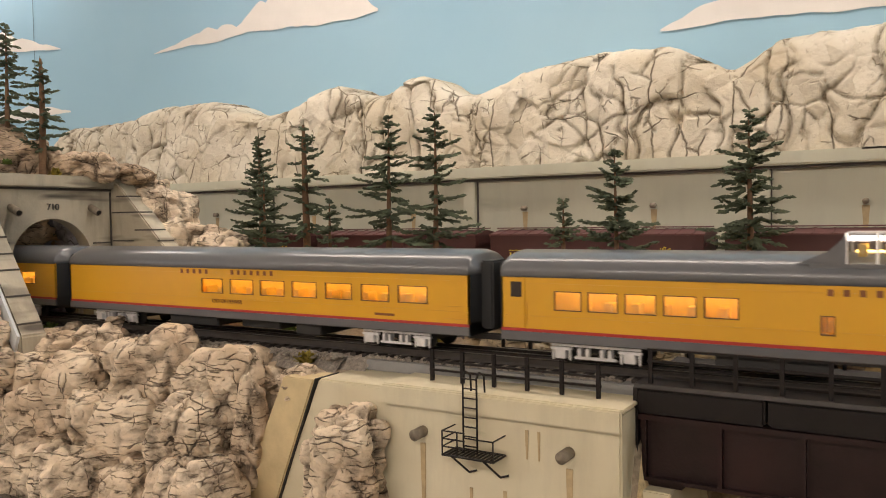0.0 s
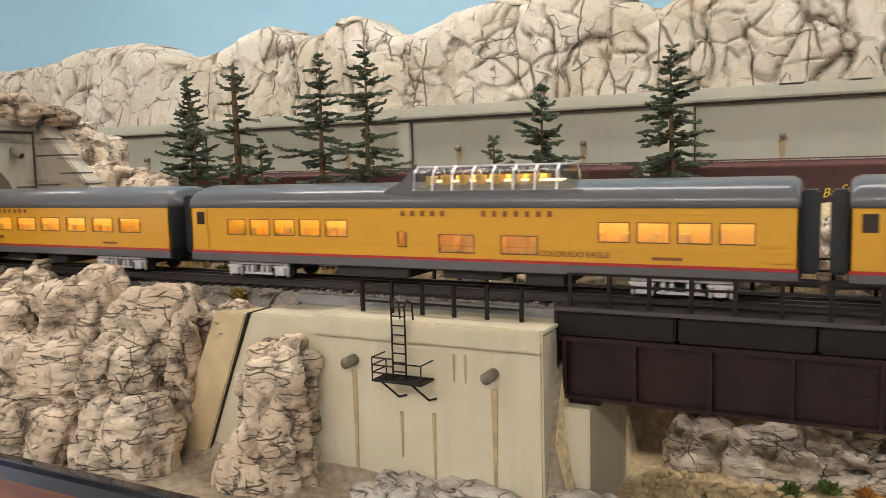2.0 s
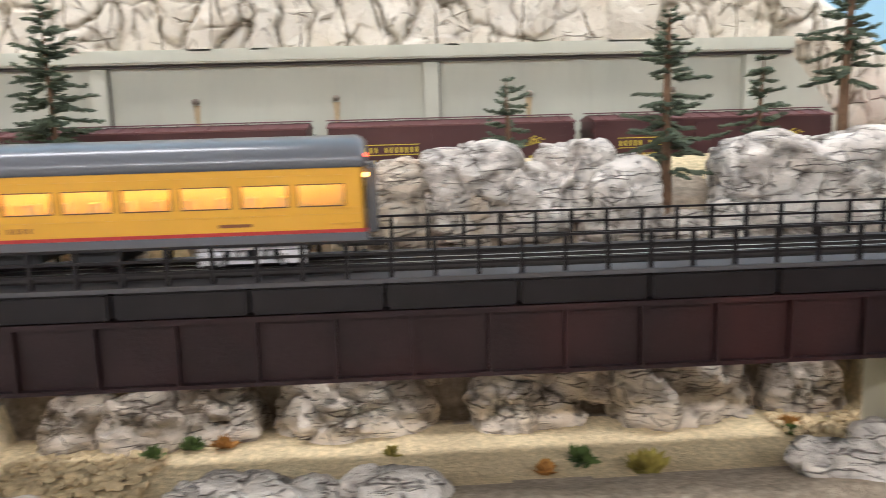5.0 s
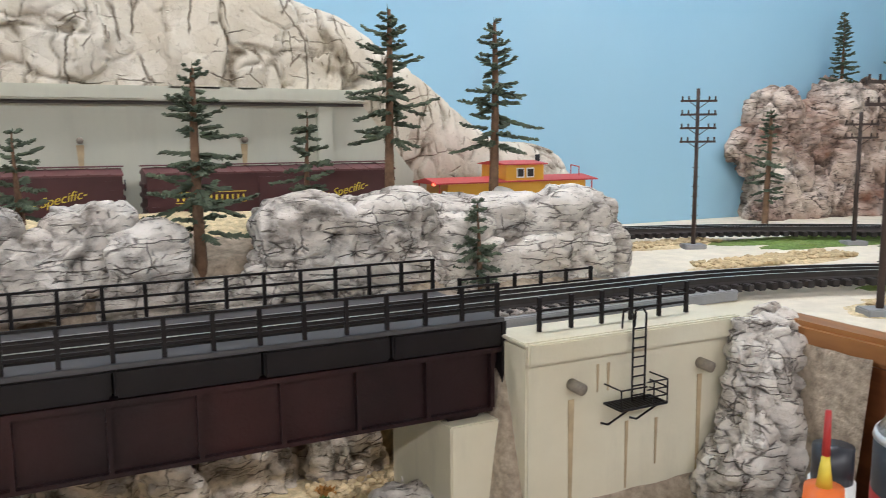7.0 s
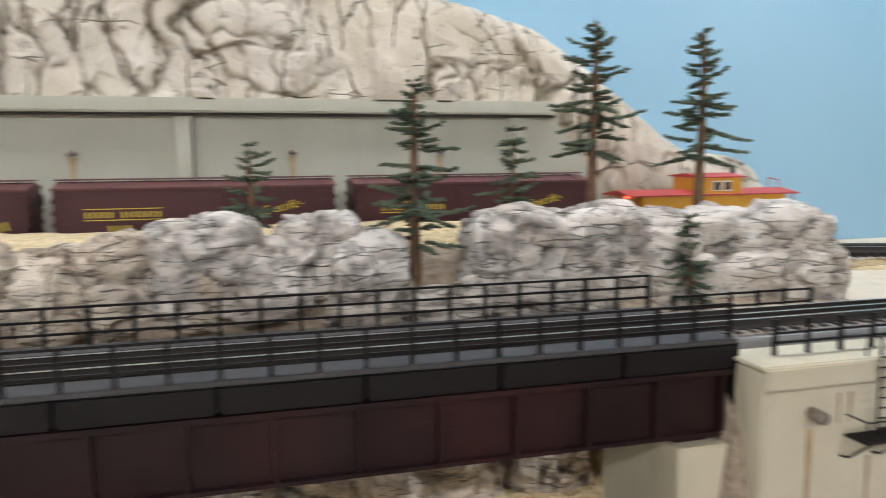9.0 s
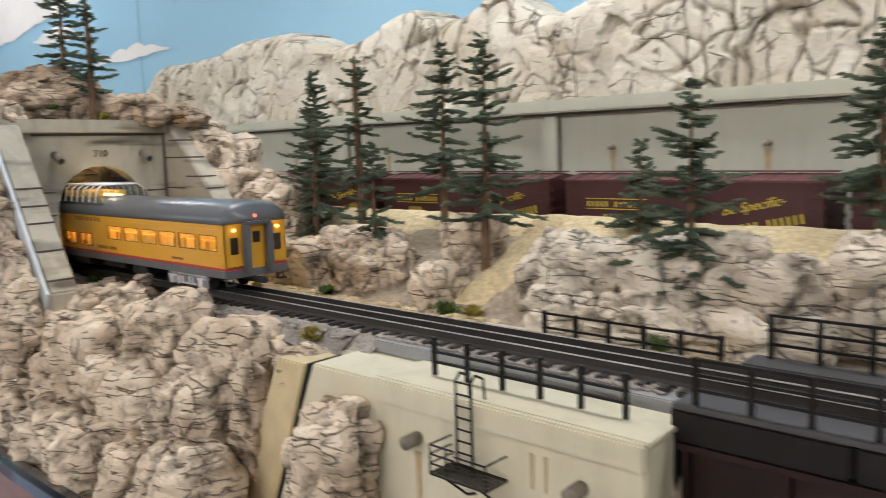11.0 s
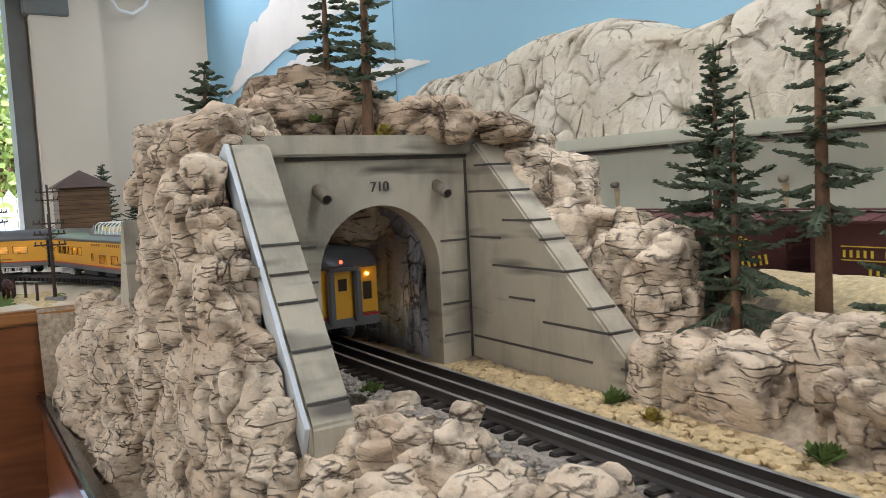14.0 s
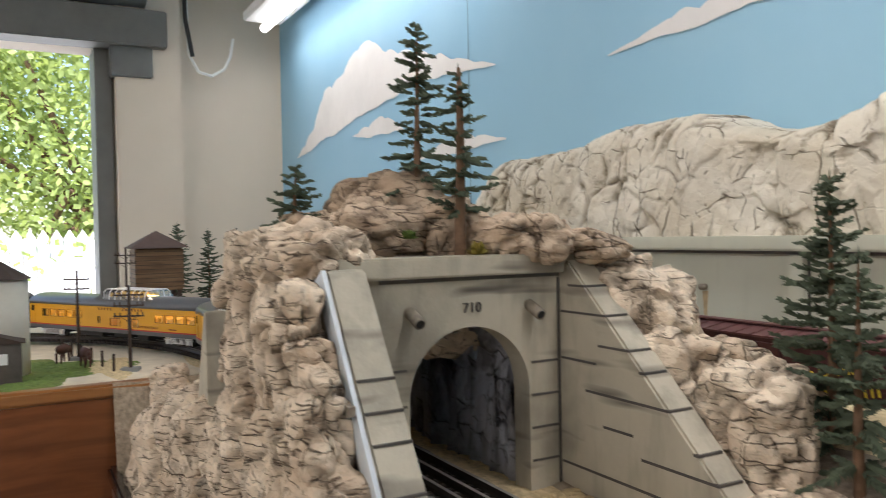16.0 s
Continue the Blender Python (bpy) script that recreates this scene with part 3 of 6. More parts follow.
ballast("ballast", 0.580, 0.77, 0.030, RAIL - 0.0085, BALLAST, "grey gravel ballast on the abutment")


# ---- bridge and abutments ----
def railing(name, x0, count, step, y, z, height, bars, label):
    t = thing(name, label, "railing", group="bridge railings")
    for k in range(count):
        x = x0 + k * step
        part("post", boxes([(x - 0.0013, x + 0.0013, y - 0.0013, y + 0.0013, z, z + height)]), BLACKSTEEL, t)
    for f in bars:
        part("bar", boxes([(x0 - 0.002, x0 + (count - 1) * step + 0.002, y - 0.0009, y + 0.0009, z + height * f - 0.0008, z + height * f + 0.0008)]), BLACKSTEEL, t)
    return t


def bridge():
    t = thing("girder_bridge", "dark brown plate girder railway bridge", "bridge")
    x0, x1 = -0.168, 0.577
    for y0, y1, f in ((0.543, 0.547, -1), (0.637, 0.641, 1)):
        part("web", prism([(x0, 1.196), (x1 - 0.001, 1.196), (x1 - 0.008, 1.1555), (x0 + 0.004, 1.1555)], y0, y1), GIRDER, t)
        part("top_flange", boxes([(x0, x1, y0 - 0.005, y1 + 0.005, 1.194, 1.1975)]), GIRDER, t)
        part("bottom_flange", boxes([(x0 + 0.004, x1 - 0.008, y0 - 0.005, y1 + 0.005, 1.1530, 1.1555)]), GIRDER, t)
        yy = y0 if f < 0 else y1
        for k in range(16):
            x = x0 + 0.006 + k * (x1 - x0 - 0.014) / 15
            part("stiffener", boxes([(x - 0.0014, x + 0.0014, min(yy, yy + f * 0.005), max(yy, yy + f * 0.005), 1.1555, 1.194)]), GIRDER, t)
        edge = y0 - 0.006 if f < 0 else y1 - 0.006
        for k in range(9):
            a = x0 + k * (x1 - x0) / 9
            part("edge_beam", boxes([(a + 0.0008, a + (x1 - x0) / 9 - 0.0008, edge, edge + 0.012, 1.1985, 1.2155)], 0.0015), BLACKSTEEL, t)
        part("walkway", boxes([(x0, x1, edge - 0.001, edge + 0.022 if f < 0 else edge + 0.013, 1.2157, 1.2185)] if f < 0 else [(x0, x1, edge - 0.010, edge + 0.013, 1.2157, 1.2185)]), WALKWAY, t, "dull grey walkway")
    part("deck", boxes([(x0, x1, 0.556, 0.626, 1.200, 1.2085)]), BLACKSTEEL, t)
    for x in (x0 - 0.001, x1 - 0.001):
        part("end_plate", boxes([(x, x + 0.003, 0.537, 0.647, 1.156, 1.2156)]), BLACKSTEEL, t)
    for y in (0.555, 0.63):
        part("bearing", boxes([(x0 + 0.005, x0 + 0.03, y - 0.01, y + 0.01, 1.1475, 1.1528)], 0.001), GIRDER, t)
        part("bearing", boxes([(x1 - 0.04, x1 - 0.015, y - 0.01, y + 0.01, 1.1475, 1.1528)], 0.001), GIRDER, t)


WALKWAY = mat("dull grey walkway", (0.060, 0.055, 0.055), 0.6, spread=0.25, scale=30)
bridge()
railing("railing", -0.158, 28, 0.0271, 0.5405, 1.2186, 0.0235, (0.32, 0.64, 0.97), "thin black bridge railing with three bars")
railing("railing", -0.158, 28, 0.0271, 0.6445, 1.2186, 0.0265, (0.32, 0.64, 0.97), "thin black bridge railing with three bars")


def abutment(side):
    """side 1 stands left of the bridge, -1 right of it."""
    t = thing("bridge_abutment", "cream painted concrete bridge abutment with rust streaks", "abutment", group="bridge abutments")
    m = (lambda x: x) if side == 1 else (lambda x: 0.41 - x)

    def outline(pts):
        return [(m(x), z) for x, z in (pts if side == 1 else pts[::-1])]

    part("wall", prism(outline([(-0.500, 1.02), (-0.1675, 1.02), (-0.1675, 1.2035), (-0.418, 1.2035)]), 0.508, 0.68, bevel=0.0015), CREAM, t)
    part("coping", prism(outline([(-0.354, 1.1915), (-0.166, 1.1915), (-0.166, 1.2065), (-0.354, 1.2065)]), 0.503, 0.5075, bevel=0.0012), CREAM, t)
    part("coping", prism(outline([(-0.354, 1.2037), (-0.166, 1.2037), (-0.166, 1.2065), (-0.354, 1.2065)]), 0.508, 0.552, bevel=0.0006), CREAM, t)
    seat = -0.1435 if side == 1 else -0.125
    part("bridge_seat", prism(outline([(-0.1672, 1.02), (seat, 1.02), (seat, 1.1473), (-0.1672, 1.1473)]), 0.535, 0.640, bevel=0.001), CREAM, t)
    part("roadbed", prism(outline([(-0.405, 1.2037), (-0.169, 1.2037), (-0.169, 1.2125), (-0.405, 1.2125)]), 0.5545, 0.627, bevel=0.0008), ROADBED, t, "grey rubber roadbed strip")
    for x in (-0.318, -0.203):
        part("drain_pipe", rods([((m(x), 0.510, 1.174), (m(x) - 0.002 * side, 0.497, 1.1725))], 0.0042, 12), PIPE, t, "rusty drain pipe stub", True)
    for k, (x, z1, w, n) in enumerate(((-0.3185, 1.165, 0.0022, 0.085), (-0.203, 1.163, 0.0024, 0.08), (-0.278, 1.138, 0.0012, 0.035), (-0.251, 1.140, 0.0014, 0.05), (-0.234, 1.185, 0.0012, 0.02), (-0.225, 1.185, 0.0010, 0.02))):
        part("rust_streak", prism(outline([(x - w * 0.4, z1 - n), (x + w * 0.5, z1 - n), (x + w, z1), (x - w, z1)]), 0.5072, 0.5079), RUST, t, "brown rust streak")
    ladder_platform(m if side == 1 else (lambda x: 0.390 - x), 0.0 if side == 1 else -0.009)
    railing("railing", m(-0.324) if side == 1 else m(-0.192), 6, 0.0266, 0.531, 1.2067, 0.024, (0.35, 0.62), "black railing of six posts on the abutment")
    railing("railing", m(-0.324) if side == 1 else m(-0.192), 6, 0.0266, 0.652, 1.2037, 0.022, (0.45, 0.93), "black railing of six posts on the abutment")


PIPE = mat("weathered pipe", (0.25, 0.21, 0.16), 0.7, spread=0.3, scale=200)


def ladder_platform(m, drop):
    t = thing("inspection_platform", "black wire ladder and grating platform on the abutment", "platform", group="inspection platforms")
    y0, y1, z = 0.5065, 0.488, 1.1655 + drop
    xa, xb = -0.290, -0.250
    grate = [((m(xa), y, z), (m(xb), y, z)) for y in (y0, y1)] + [((m(xa + k * (xb - xa) / 12), y0, z), (m(xa + k * (xb - xa) / 12), y1, z)) for k in range(13)]
    part("grating", rods(grate, 0.0009, 5), BLACKSTEEL, t)
    rail = []
    for h in (0.006, 0.0115, 0.017):
        rail += [((m(xa), y0, z + h), (m(xa), y1, z + h)), ((m(xa), y1, z + h), (m(xa + 0.018), y1, z + h))]
    rail += [((m(xb), y0, z + 0.014), (m(xb), y1, z + 0.014)), ((m(xb), y1, z + 0.014), (m(xb - 0.022), y1, z + 0.014))]
    rail += [((m(x), y1, z), (m(x), y1, z + 0.017)) for x in (xa, xa + 0.012)] + [((m(xb), y1, z), (m(xb), y1, z + 0.014))]
    for bar in rail:
        part("guard_rail", rods([bar], 0.0006, 5), BLACKSTEEL, t)
    x1, x2, yl = xa + 0.011, xa + 0.022, 0.499
    lad = [((m(x), yl, z), (m(x), yl, 1.219)) for x in (x1, x2)]
    lad += [((m(x), yl, 1.219), (m(x), yl + 0.004, 1.2225)) for x in (x1, x2)] + [((m(x), yl + 0.004, 1.2225), (m(x), yl + 0.011, 1.219)) for x in (x1, x2)] + [((m(x), yl + 0.011, 1.219), (m(x), yl + 0.012, 1.207)) for x in (x1, x2)]
    part("stile", rods(lad, 0.0008, 6), BLACKSTEEL, t)
    for k in range(8):
        part("rung", rods([((m(x1), yl, z + 0.005 + k * 0.0068), (m(x2), yl, z + 0.005 + k * 0.0068))], 0.0006, 5), BLACKSTEEL, t)
    for x in (xa + 0.005, xb - 0.010):
        part("brace", rods([((m(x), y1 + 0.002, z), (m(x + 0.006), 0.5065, z - 0.016)), ((m(x + 0.006), 0.5065, z - 0.016), (m(x + 0.012), 0.507, z - 0.014))], 0.0008, 6), BLACKSTEEL, t)


abutment(1)
abutment(-1)


# ---- retaining wall and painted distance ----
def retaining_wall():
    t = thing("retaining_wall", "pale grey-green panelled retaining wall along the back track", "wall", kind="structure")
    posts = [-1.312, -0.925, -0.541, -0.158, 0.216, 0.594]
    part("panel", prism([(-1.62, DECK), (0.71, DECK), (0.71, 1.30), (0.641, 1.386), (-1.62, 1.386)], 0.99, 1.05), WALLGREY, t)
    part("coping", boxes([(-1.62, 0.643, 0.976, 1.05, 1.3845, 1.400)], 0.002), WALLGREY, t)
    # dark strip paints the coping's shade onto the wall
    part("coping_shade", boxes([(-1.62, 0.643, 0.984, 0.9895, 1.381, 1.384)]), GROOVE_SHADE, t, "dark strip painted as shade under the coping")
    for x in posts:
        part("pilaster", boxes([(x - 0.009, x + 0.009, 0.981, 0.9898, DECK, 1.3805)], 0.001), WALLGREY, t)
        part("joint", boxes([(x + 0.0092, x + 0.0105, 0.987, 0.9899, DECK, 1.3805)]), GROOVE_SHADE, t, "dark joint line")
    for x in (-1.23, -1.049, -0.83, -0.64, -0.459, -0.284, -0.053, 0.106, 0.33, 0.50):
        part("weep_pipe", rods([((x, 0.992, 1.343), (x, 0.982, 1.3425))], 0.0035, 10), PIPE, t, "rusty weep pipe", True)
        part("rust_streak", prism([(x - 0.002, 1.31), (x + 0.002, 1.31), (x + 0.004, 1.338), (x - 0.004, 1.338)], 0.9892, 0.9899), RUST, t)


retaining_wall()

RIDGE = [(-1.56, 1.48), (-1.552, 1.507), (-1.50, 1.529), (-1.32, 1.530), (-1.225, 1.549), (-1.088, 1.548), (-1.032, 1.526), (-0.955, 1.509), (-0.913, 1.514), (-0.818, 1.548), (-0.791, 1.547), (-0.760, 1.529), (-0.715, 1.523), (-0.657, 1.546), (-0.628, 1.545), (-0.60, 1.522), (-0.567, 1.509), (-0.535, 1.511), (-0.46, 1.535), (-0.387, 1.546), (-0.274, 1.545), (-0.249, 1.532), (-0.198, 1.505), (-0.172, 1.517), (-0.14, 1.538), (-0.04, 1.541), (0.2, 1.535), (0.40, 1.54), (0.547, 1.518), (0.626, 1.494), (0.654, 1.479), (0.699, 1.45), (0.762, 1.404), (0.821, 1.356), (0.848, 1.342), (0.922, 1.335), (0.956, 1.319), (0.985, 1.21)]


def relief():
    """Plaster mountain range fixed to the wall."""
    xs = np.arange(-1.57, 0.99, 0.0023)
    top = np.interp(xs, [a for a, _ in RIDGE], [b for _, b in RIDGE])
    top = np.convolve(np.pad(top, 4, "edge"), np.ones(9) / 9, "valid") + 0.003 * fbm(np.c_[xs * 40, 0 * xs, 0 * xs], 8, 3)
    low = np.where(xs < 0.52, 1.395, np.maximum(DECK, 1.395 - (xs - 0.52) * 2.2))
    vs = np.linspace(0, 1, 78)
    gx, gv = np.meshgrid(xs, vs)
    gz = low + (top - low) * gv
    p = np.stack([gx, 0 * gx, gz], -1)
    out = 0.030 * (1 - gv**12) ** 0.5 * 1.2 + 0.012
    out = out + 0.014 * fbm(p * np.array([7, 7, 5]), 3, 2) * (1 - gv**4)
    w = np.stack([fbm(p * 14, k, 3) for k in (5, 6, 7)], -1)
    plate, e1 = facets(p + 0.3, (0.060, 0.060, 0.26), 4, 0.45 * w)
    chip, e2 = facets(p + 0.9, (0.050, 0.050, 0.040), 6, 0.6 * w)
    g1 = np.exp(-(e1 / 0.055) ** 2) * np.clip(fbm(p * 9, 12, 2) * 6 + 0.75, 0.1, 1)
    g2 = np.exp(-(e2 / 0.06) ** 2) * np.clip(fbm(p * 15, 13, 2) * 6, 0, 1)
    out = out + 0.0065 * plate + 0.0022 * chip - 0.0065 * g1 - 0.003 * g2
    wash = np.clip(0.95 * g1 + 0.8 * g2, 0, 1)
    out = np.maximum(out, 0.006) * np.where(gv > 0.999, 0, 1)
    gy = np.maximum(1.050 - out - 0.02 * (1 - gv), 0.978)
    gy = np.where((gx < 0.672) & (gz < 1.394), np.maximum(gy, 1.005), gy)
    gy[-1] = BACK - 0.001
    verts = np.stack([gx, gy, gz], -1).reshape(-1, 3)
    n = len(xs)
    faces = [(j * n + i, j * n + i + 1, (j + 1) * n + i + 1, (j + 1) * n + i) for j in range(len(vs) - 1) for i in range(n - 1)]
    tagged(link("mountain_relief", mesh_of("mountain_relief", verts, faces, ROCK_CREAM, True, wash)), "cream plaster mountain range fixed to the sky wall", "mountain", kind="structure")


relief()


def cloud(rows, seed):
    """Painted cloud between a lower and a scalloped upper edge: rows of x, low, high."""
    us = np.linspace(rows[0][0], rows[-1][0], 90)
    base, top = [np.interp(us, [r[0] for r in rows], [r[k] for r in rows]) for k in (1, 2)]
    full = np.clip((top - base) / 0.03, 0, 1)
    q = np.c_[us, 0 * us, 0 * us + seed]
    top = top + full * (0.012 * np.abs(np.sin(us * 38 + 3 * fbm(q * 4, seed, 2))) ** 0.6 - 0.006 + 0.006 * fbm(q * 30, seed, 2))
    base = base + full * 0.010 * fbm(q * 12, seed + 4, 3)
    top = np.maximum(top, base + 0.0005)
    verts = [(u, BACK - 0.002, b) for u, b in zip(us, base)] + [(u, BACK - 0.002, b) for u, b in zip(us, top)]
    n = len(us)
    faces = [(i, i + 1, n + 1 + i, n + i) for i in range(n - 1)]
    tagged(link("cloud", mesh_of("cloud", verts, faces, CLOUD)), "white cloud painted on the blue wall", "painted cloud", group="painted clouds", kind="structure")


JOINTBLUE = mat("sky panel joint", (0.14, 0.25, 0.33), 0.8)
CLOUD = mat("painted cloud white", (0.74, 0.72, 0.70), 0.8, spread=0.08, scale=8)
cloud([(-1.335, 1.673, 1.675), (-1.175, 1.680, 1.703), (-1.09, 1.677, 1.698), (-1.04, 1.680, 1.735), (-0.90, 1.677, 1.745), (-0.82, 1.677, 1.715), (-0.775, 1.678, 1.682)], 1)
cloud([(-0.305, 1.580, 1.582), (-0.26, 1.579, 1.602), (-0.20, 1.578, 1.612), (-0.03, 1.577, 1.632), (0.10, 1.58, 1.635), (0.22, 1.584, 1.587)], 2)
cloud([(-2.83, 1.660, 1.662), (-2.68, 1.675, 1.728), (-2.58, 1.69, 1.822), (-2.45, 1.70, 1.845), (-2.33, 1.715, 1.893), (-2.23, 1.725, 1.903), (-2.16, 1.735, 1.855), (-2.02, 1.745, 1.825), (-1.915, 1.74, 1.795), (-1.80, 1.735, 1.765), (-1.65, 1.723, 1.725)], 4)
cloud([(-2.36, 1.672, 1.674), (-2.25, 1.660, 1.690), (-2.16, 1.655, 1.700), (-2.05, 1.652, 1.655)], 6)
tagged(link('seam', mesh_of('seam', [(-1.752, BACK - 0.0015, 1.2), (-1.749, BACK - 0.0015, 1.2), (-1.749, BACK - 0.0015, 2.44), (-1.752, BACK - 0.0015, 2.44)], [(0, 1, 2, 3)], JOINTBLUE)), 'thin vertical joint between the sky panels', 'joint', kind='structure')
cloud([(-2.0, 1.575, 1.577), (-1.85, 1.577, 1.60), (-1.75, 1.58, 1.605), (-1.62, 1.58, 1.583)], 7)


# ---- tunnel portal ----
def portal():
    t = thing("tunnel_portal", "grey concrete tunnel portal with sooty block joints and raised number 710", "tunnel portal")
    yl, yr, yc, r, zs = 0.497, 0.708, 0.602, 0.0525, 1.2855
    # face with an arched opening
    arch = [(yc - r, DECK - 0.01)] + [(yc - r * math.cos(a), zs + r * math.sin(a)) for a in np.linspace(0, math.pi, 25)] + [(yc + r, DECK - 0.01)]
    bm = bmesh.new()
    outer = [(yl, DECK - 0.01)] + [(yl + (yr - yl) * k / 24, 1.376) for k in range(25)] + [(yr, DECK - 0.01)]
    rings = []
    for x in (-0.918, -0.940):
        rings.append(([bm.verts.new((x, u, w)) for u, w in arch], [bm.verts.new((x, u, w)) for u, w in outer]))
    for k in range(len(arch) - 1):
        bm.faces.new((rings[0][0][k], rings[0][0][k + 1], rings[0][1][k + 1], rings[0][1][k]))
        bm.faces.new((rings[1][0][k + 1], rings[1][0][k], rings[1][1][k], rings[1][1][k + 1]))
        bm.faces.new((rings[0][0][k], rings[1][0][k], rings[1][0][k + 1], rings[0][0][k + 1]))
    part("face", bm, CONCRETE, t)
    part("cap", boxes([(-0.945, -0.910, yl - 0.004, yr + 0.004, 1.3762, 1.3915)], 0.0015), CONCRETE, t)
    # thin dark strip stands in for the shade below the cap
    part("cap_shade", boxes([(-0.9178, -0.9165, yl + 0.03, yr - 0.012, 1.373, 1.3758)]), GROOVE_SHADE, t, "dark line painted as shade under the cap")
    for y in (0.551, 0.655):
        part("drain_pipe", rods([((-0.919, y, 1.352), (-0.902, y, 1.345))], 0.0046, 12), PIPE, t, "short drain pipe", True)
        part("drain_mouth", rods([((-0.9021, y, 1.345), (-0.9016, y, 1.3448))], 0.0032, 10), UNDER, t)
    # wing walls that slope down towards the viewer
    part("wing_wall", prism([(-0.920, DECK - 0.01), (-0.742, DECK - 0.01), (-0.742, 1.233), (-0.905, 1.385), (-0.920, 1.385)], 0.684, 0.709, bevel=0.0018), CONCRETE, t)
    part("wing_wall", prism([(-0.920, 1.10), (-0.792, 1.10), (-0.792, 1.216), (-0.905, 1.385), (-0.920, 1.385)], 0.483, 0.512, bevel=0.0018), CONCRETE, t)
    part("edge_strip", prism([(-0.917, 1.378), (-0.7985, 1.200), (-0.7915, 1.2165), (-0.904, 1.3855)], 0.4795, 0.4826), PALEBLUE, t, "pale blue-white edge")
    part("clip", boxes([(-0.858, -0.846, 0.474, 0.4785, 1.300, 1.306)]), PIPE, t, "small grey metal clip")
    # block joints
    def joint(x0, x1, y0, y1, z):
        part("joint", boxes([(x0, x1, y0, y1, z - 0.0009, z + 0.0009)]), GROOVE_SHADE, t)
    for z in (1.232, 1.258, 1.284, 1.310):
        joint(-0.9182, -0.9172, yl + 0.02, yc - r - 0.002, z)
        joint(-0.9182, -0.9172, yc + r + 0.002, 0.683, z - 0.004)
    def slope_x(z):
        return -0.742 - (z - 1.233) * 0.163 / 0.152
    for k, z in enumerate((1.225, 1.247, 1.262, 1.286, 1.308, 1.322, 1.345, 1.366)):
        far = slope_x(max(z, 1.234))
        cut = (0.0, 0.09, 0.05, 0.03, 0.0, 0.045, 0.0, 0.01)[k]
        stop = (0.03, 0.0, 0.06, 0.0, 0.05, 0.0, 0.0, 0.0)[k]
        if far - (-0.915 + cut) > 0.01:
            joint(-0.915 + cut, max(far - 0.0005 - stop, -0.910 + cut), 0.6834, 0.6842, z)
            joint(far - 0.004, far + 0.0012, 0.6836, 0.705, z)
    for z in (1.228, 1.256, 1.283, 1.300, 1.318):
        far = -0.792 - (z - 1.216) * 0.113 / 0.169
        joint(far - 0.002, far + 0.0013, 0.485, 0.511, z)
    joint(-0.9179, -0.9168, 0.6825, 0.6842, 1.29)
    part("corner_joint", boxes([(-0.918, -0.9165, 0.6822, 0.6838, DECK, 1.372)]), GROOVE_SHADE, t)
    cu = bpy.data.curves.new("number", "FONT")
    cu.body, cu.size, cu.extrude, cu.align_x = "710", 0.011, 0.0006, "CENTER"
    cu.materials.append(GROOVE_SHADE)
    ob = new("number", cu)
    me = bpy.data.meshes.new_from_object(ob)
    bpy.data.objects.remove(ob)
    link("number", me, t, "raised dark figures 710", pose(-0.9165, 0.6025, 1.3488, 90, 0, 90))
    # lining
    n, m = 110, 45
    xs = np.linspace(-0.940, -1.27, n)
    prof = [(yc - 0.062, 1.195)] + [(yc - 0.062 * math.cos(a), 1.287 + 0.062 * math.sin(a)) for a in np.linspace(0, math.pi, m)] + [(yc + 0.062, 1.195)]
    v = np.array([(x, u, w) for x in xs for u, w in prof])
    push, wash = carved(v, 6, (0.05, 0.03, 0.06), (0.02, 0.02, 0.05), 0.008, 0.004, 0.2)
    v[:, 1] += np.sign(v[:, 1] - yc) * push
    v[:, 2] += np.where(v[:, 2] > 1.29, push, 0)
    q = len(prof)
    faces = [(i * q + k, i * q + k + 1, (i + 1) * q + k + 1, (i + 1) * q + k) for i in range(n - 1) for k in range(q - 1)]
    link("lining", mesh_of("lining", v, faces, ROCK_DARK, True, wash), t, "black crinkled tunnel lining")


PALEBLUE = mat("pale edge paint", (0.62, 0.66, 0.70), 0.5, spread=0.1, scale=40)
portal()
t = thing("tunnel_portal", "grey concrete far tunnel portal seen from behind", "tunnel portal")
part("wing_wall", prism([(-1.262, 1.10), (-1.335, 1.10), (-1.335, 1.19), (-1.275, 1.33), (-1.262, 1.33)][::-1], 0.478, 0.515, bevel=0.0015), CONCRETE, t)
for k in range(5):
    z = 1.20 + 0.025 * k
    far = -1.335 + (z - 1.19) * 0.06 / 0.14
    part("joint", boxes([(far - 0.0012, far + 0.002, 0.480, 0.513, z - 0.001, z + 0.001)]), GROOVE_SHADE, t)


# ---- rocks ----
def wall_of_stones(x0, x1, z0, z1, y0, y1, step, r, seed):
    """Centres and radii over a leaning face: y runs from y0 at the foot to y1 at the top."""
    rng = random.Random(seed)
    out = []
    z = z0
    row = 0
    while z < z1:
        x = x0 + (row % 2) * step * 0.5
        while x < x1:
            k = (z - z0) / max(1e-6, z1 - z0)
            s = rng.uniform(0.75, 1.3)
            out.append(((x + rng.uniform(-0.25, 0.25) * step, y0 + (y1 - y0) * k + rng.uniform(-0.008, 0.008), z + rng.uniform(-0.2, 0.2) * step), (r * s, r * s * 0.9, r * s * rng.uniform(0.9, 1.5)), rng.uniform(-0.5, 0.5)))
            x += step
        z += step * 0.85
        row += 1
    return out


cliff = wall_of_stones(-0.905, -0.50, 1.074, 1.130, 0.456, 0.494, 0.064, 0.034, 4)
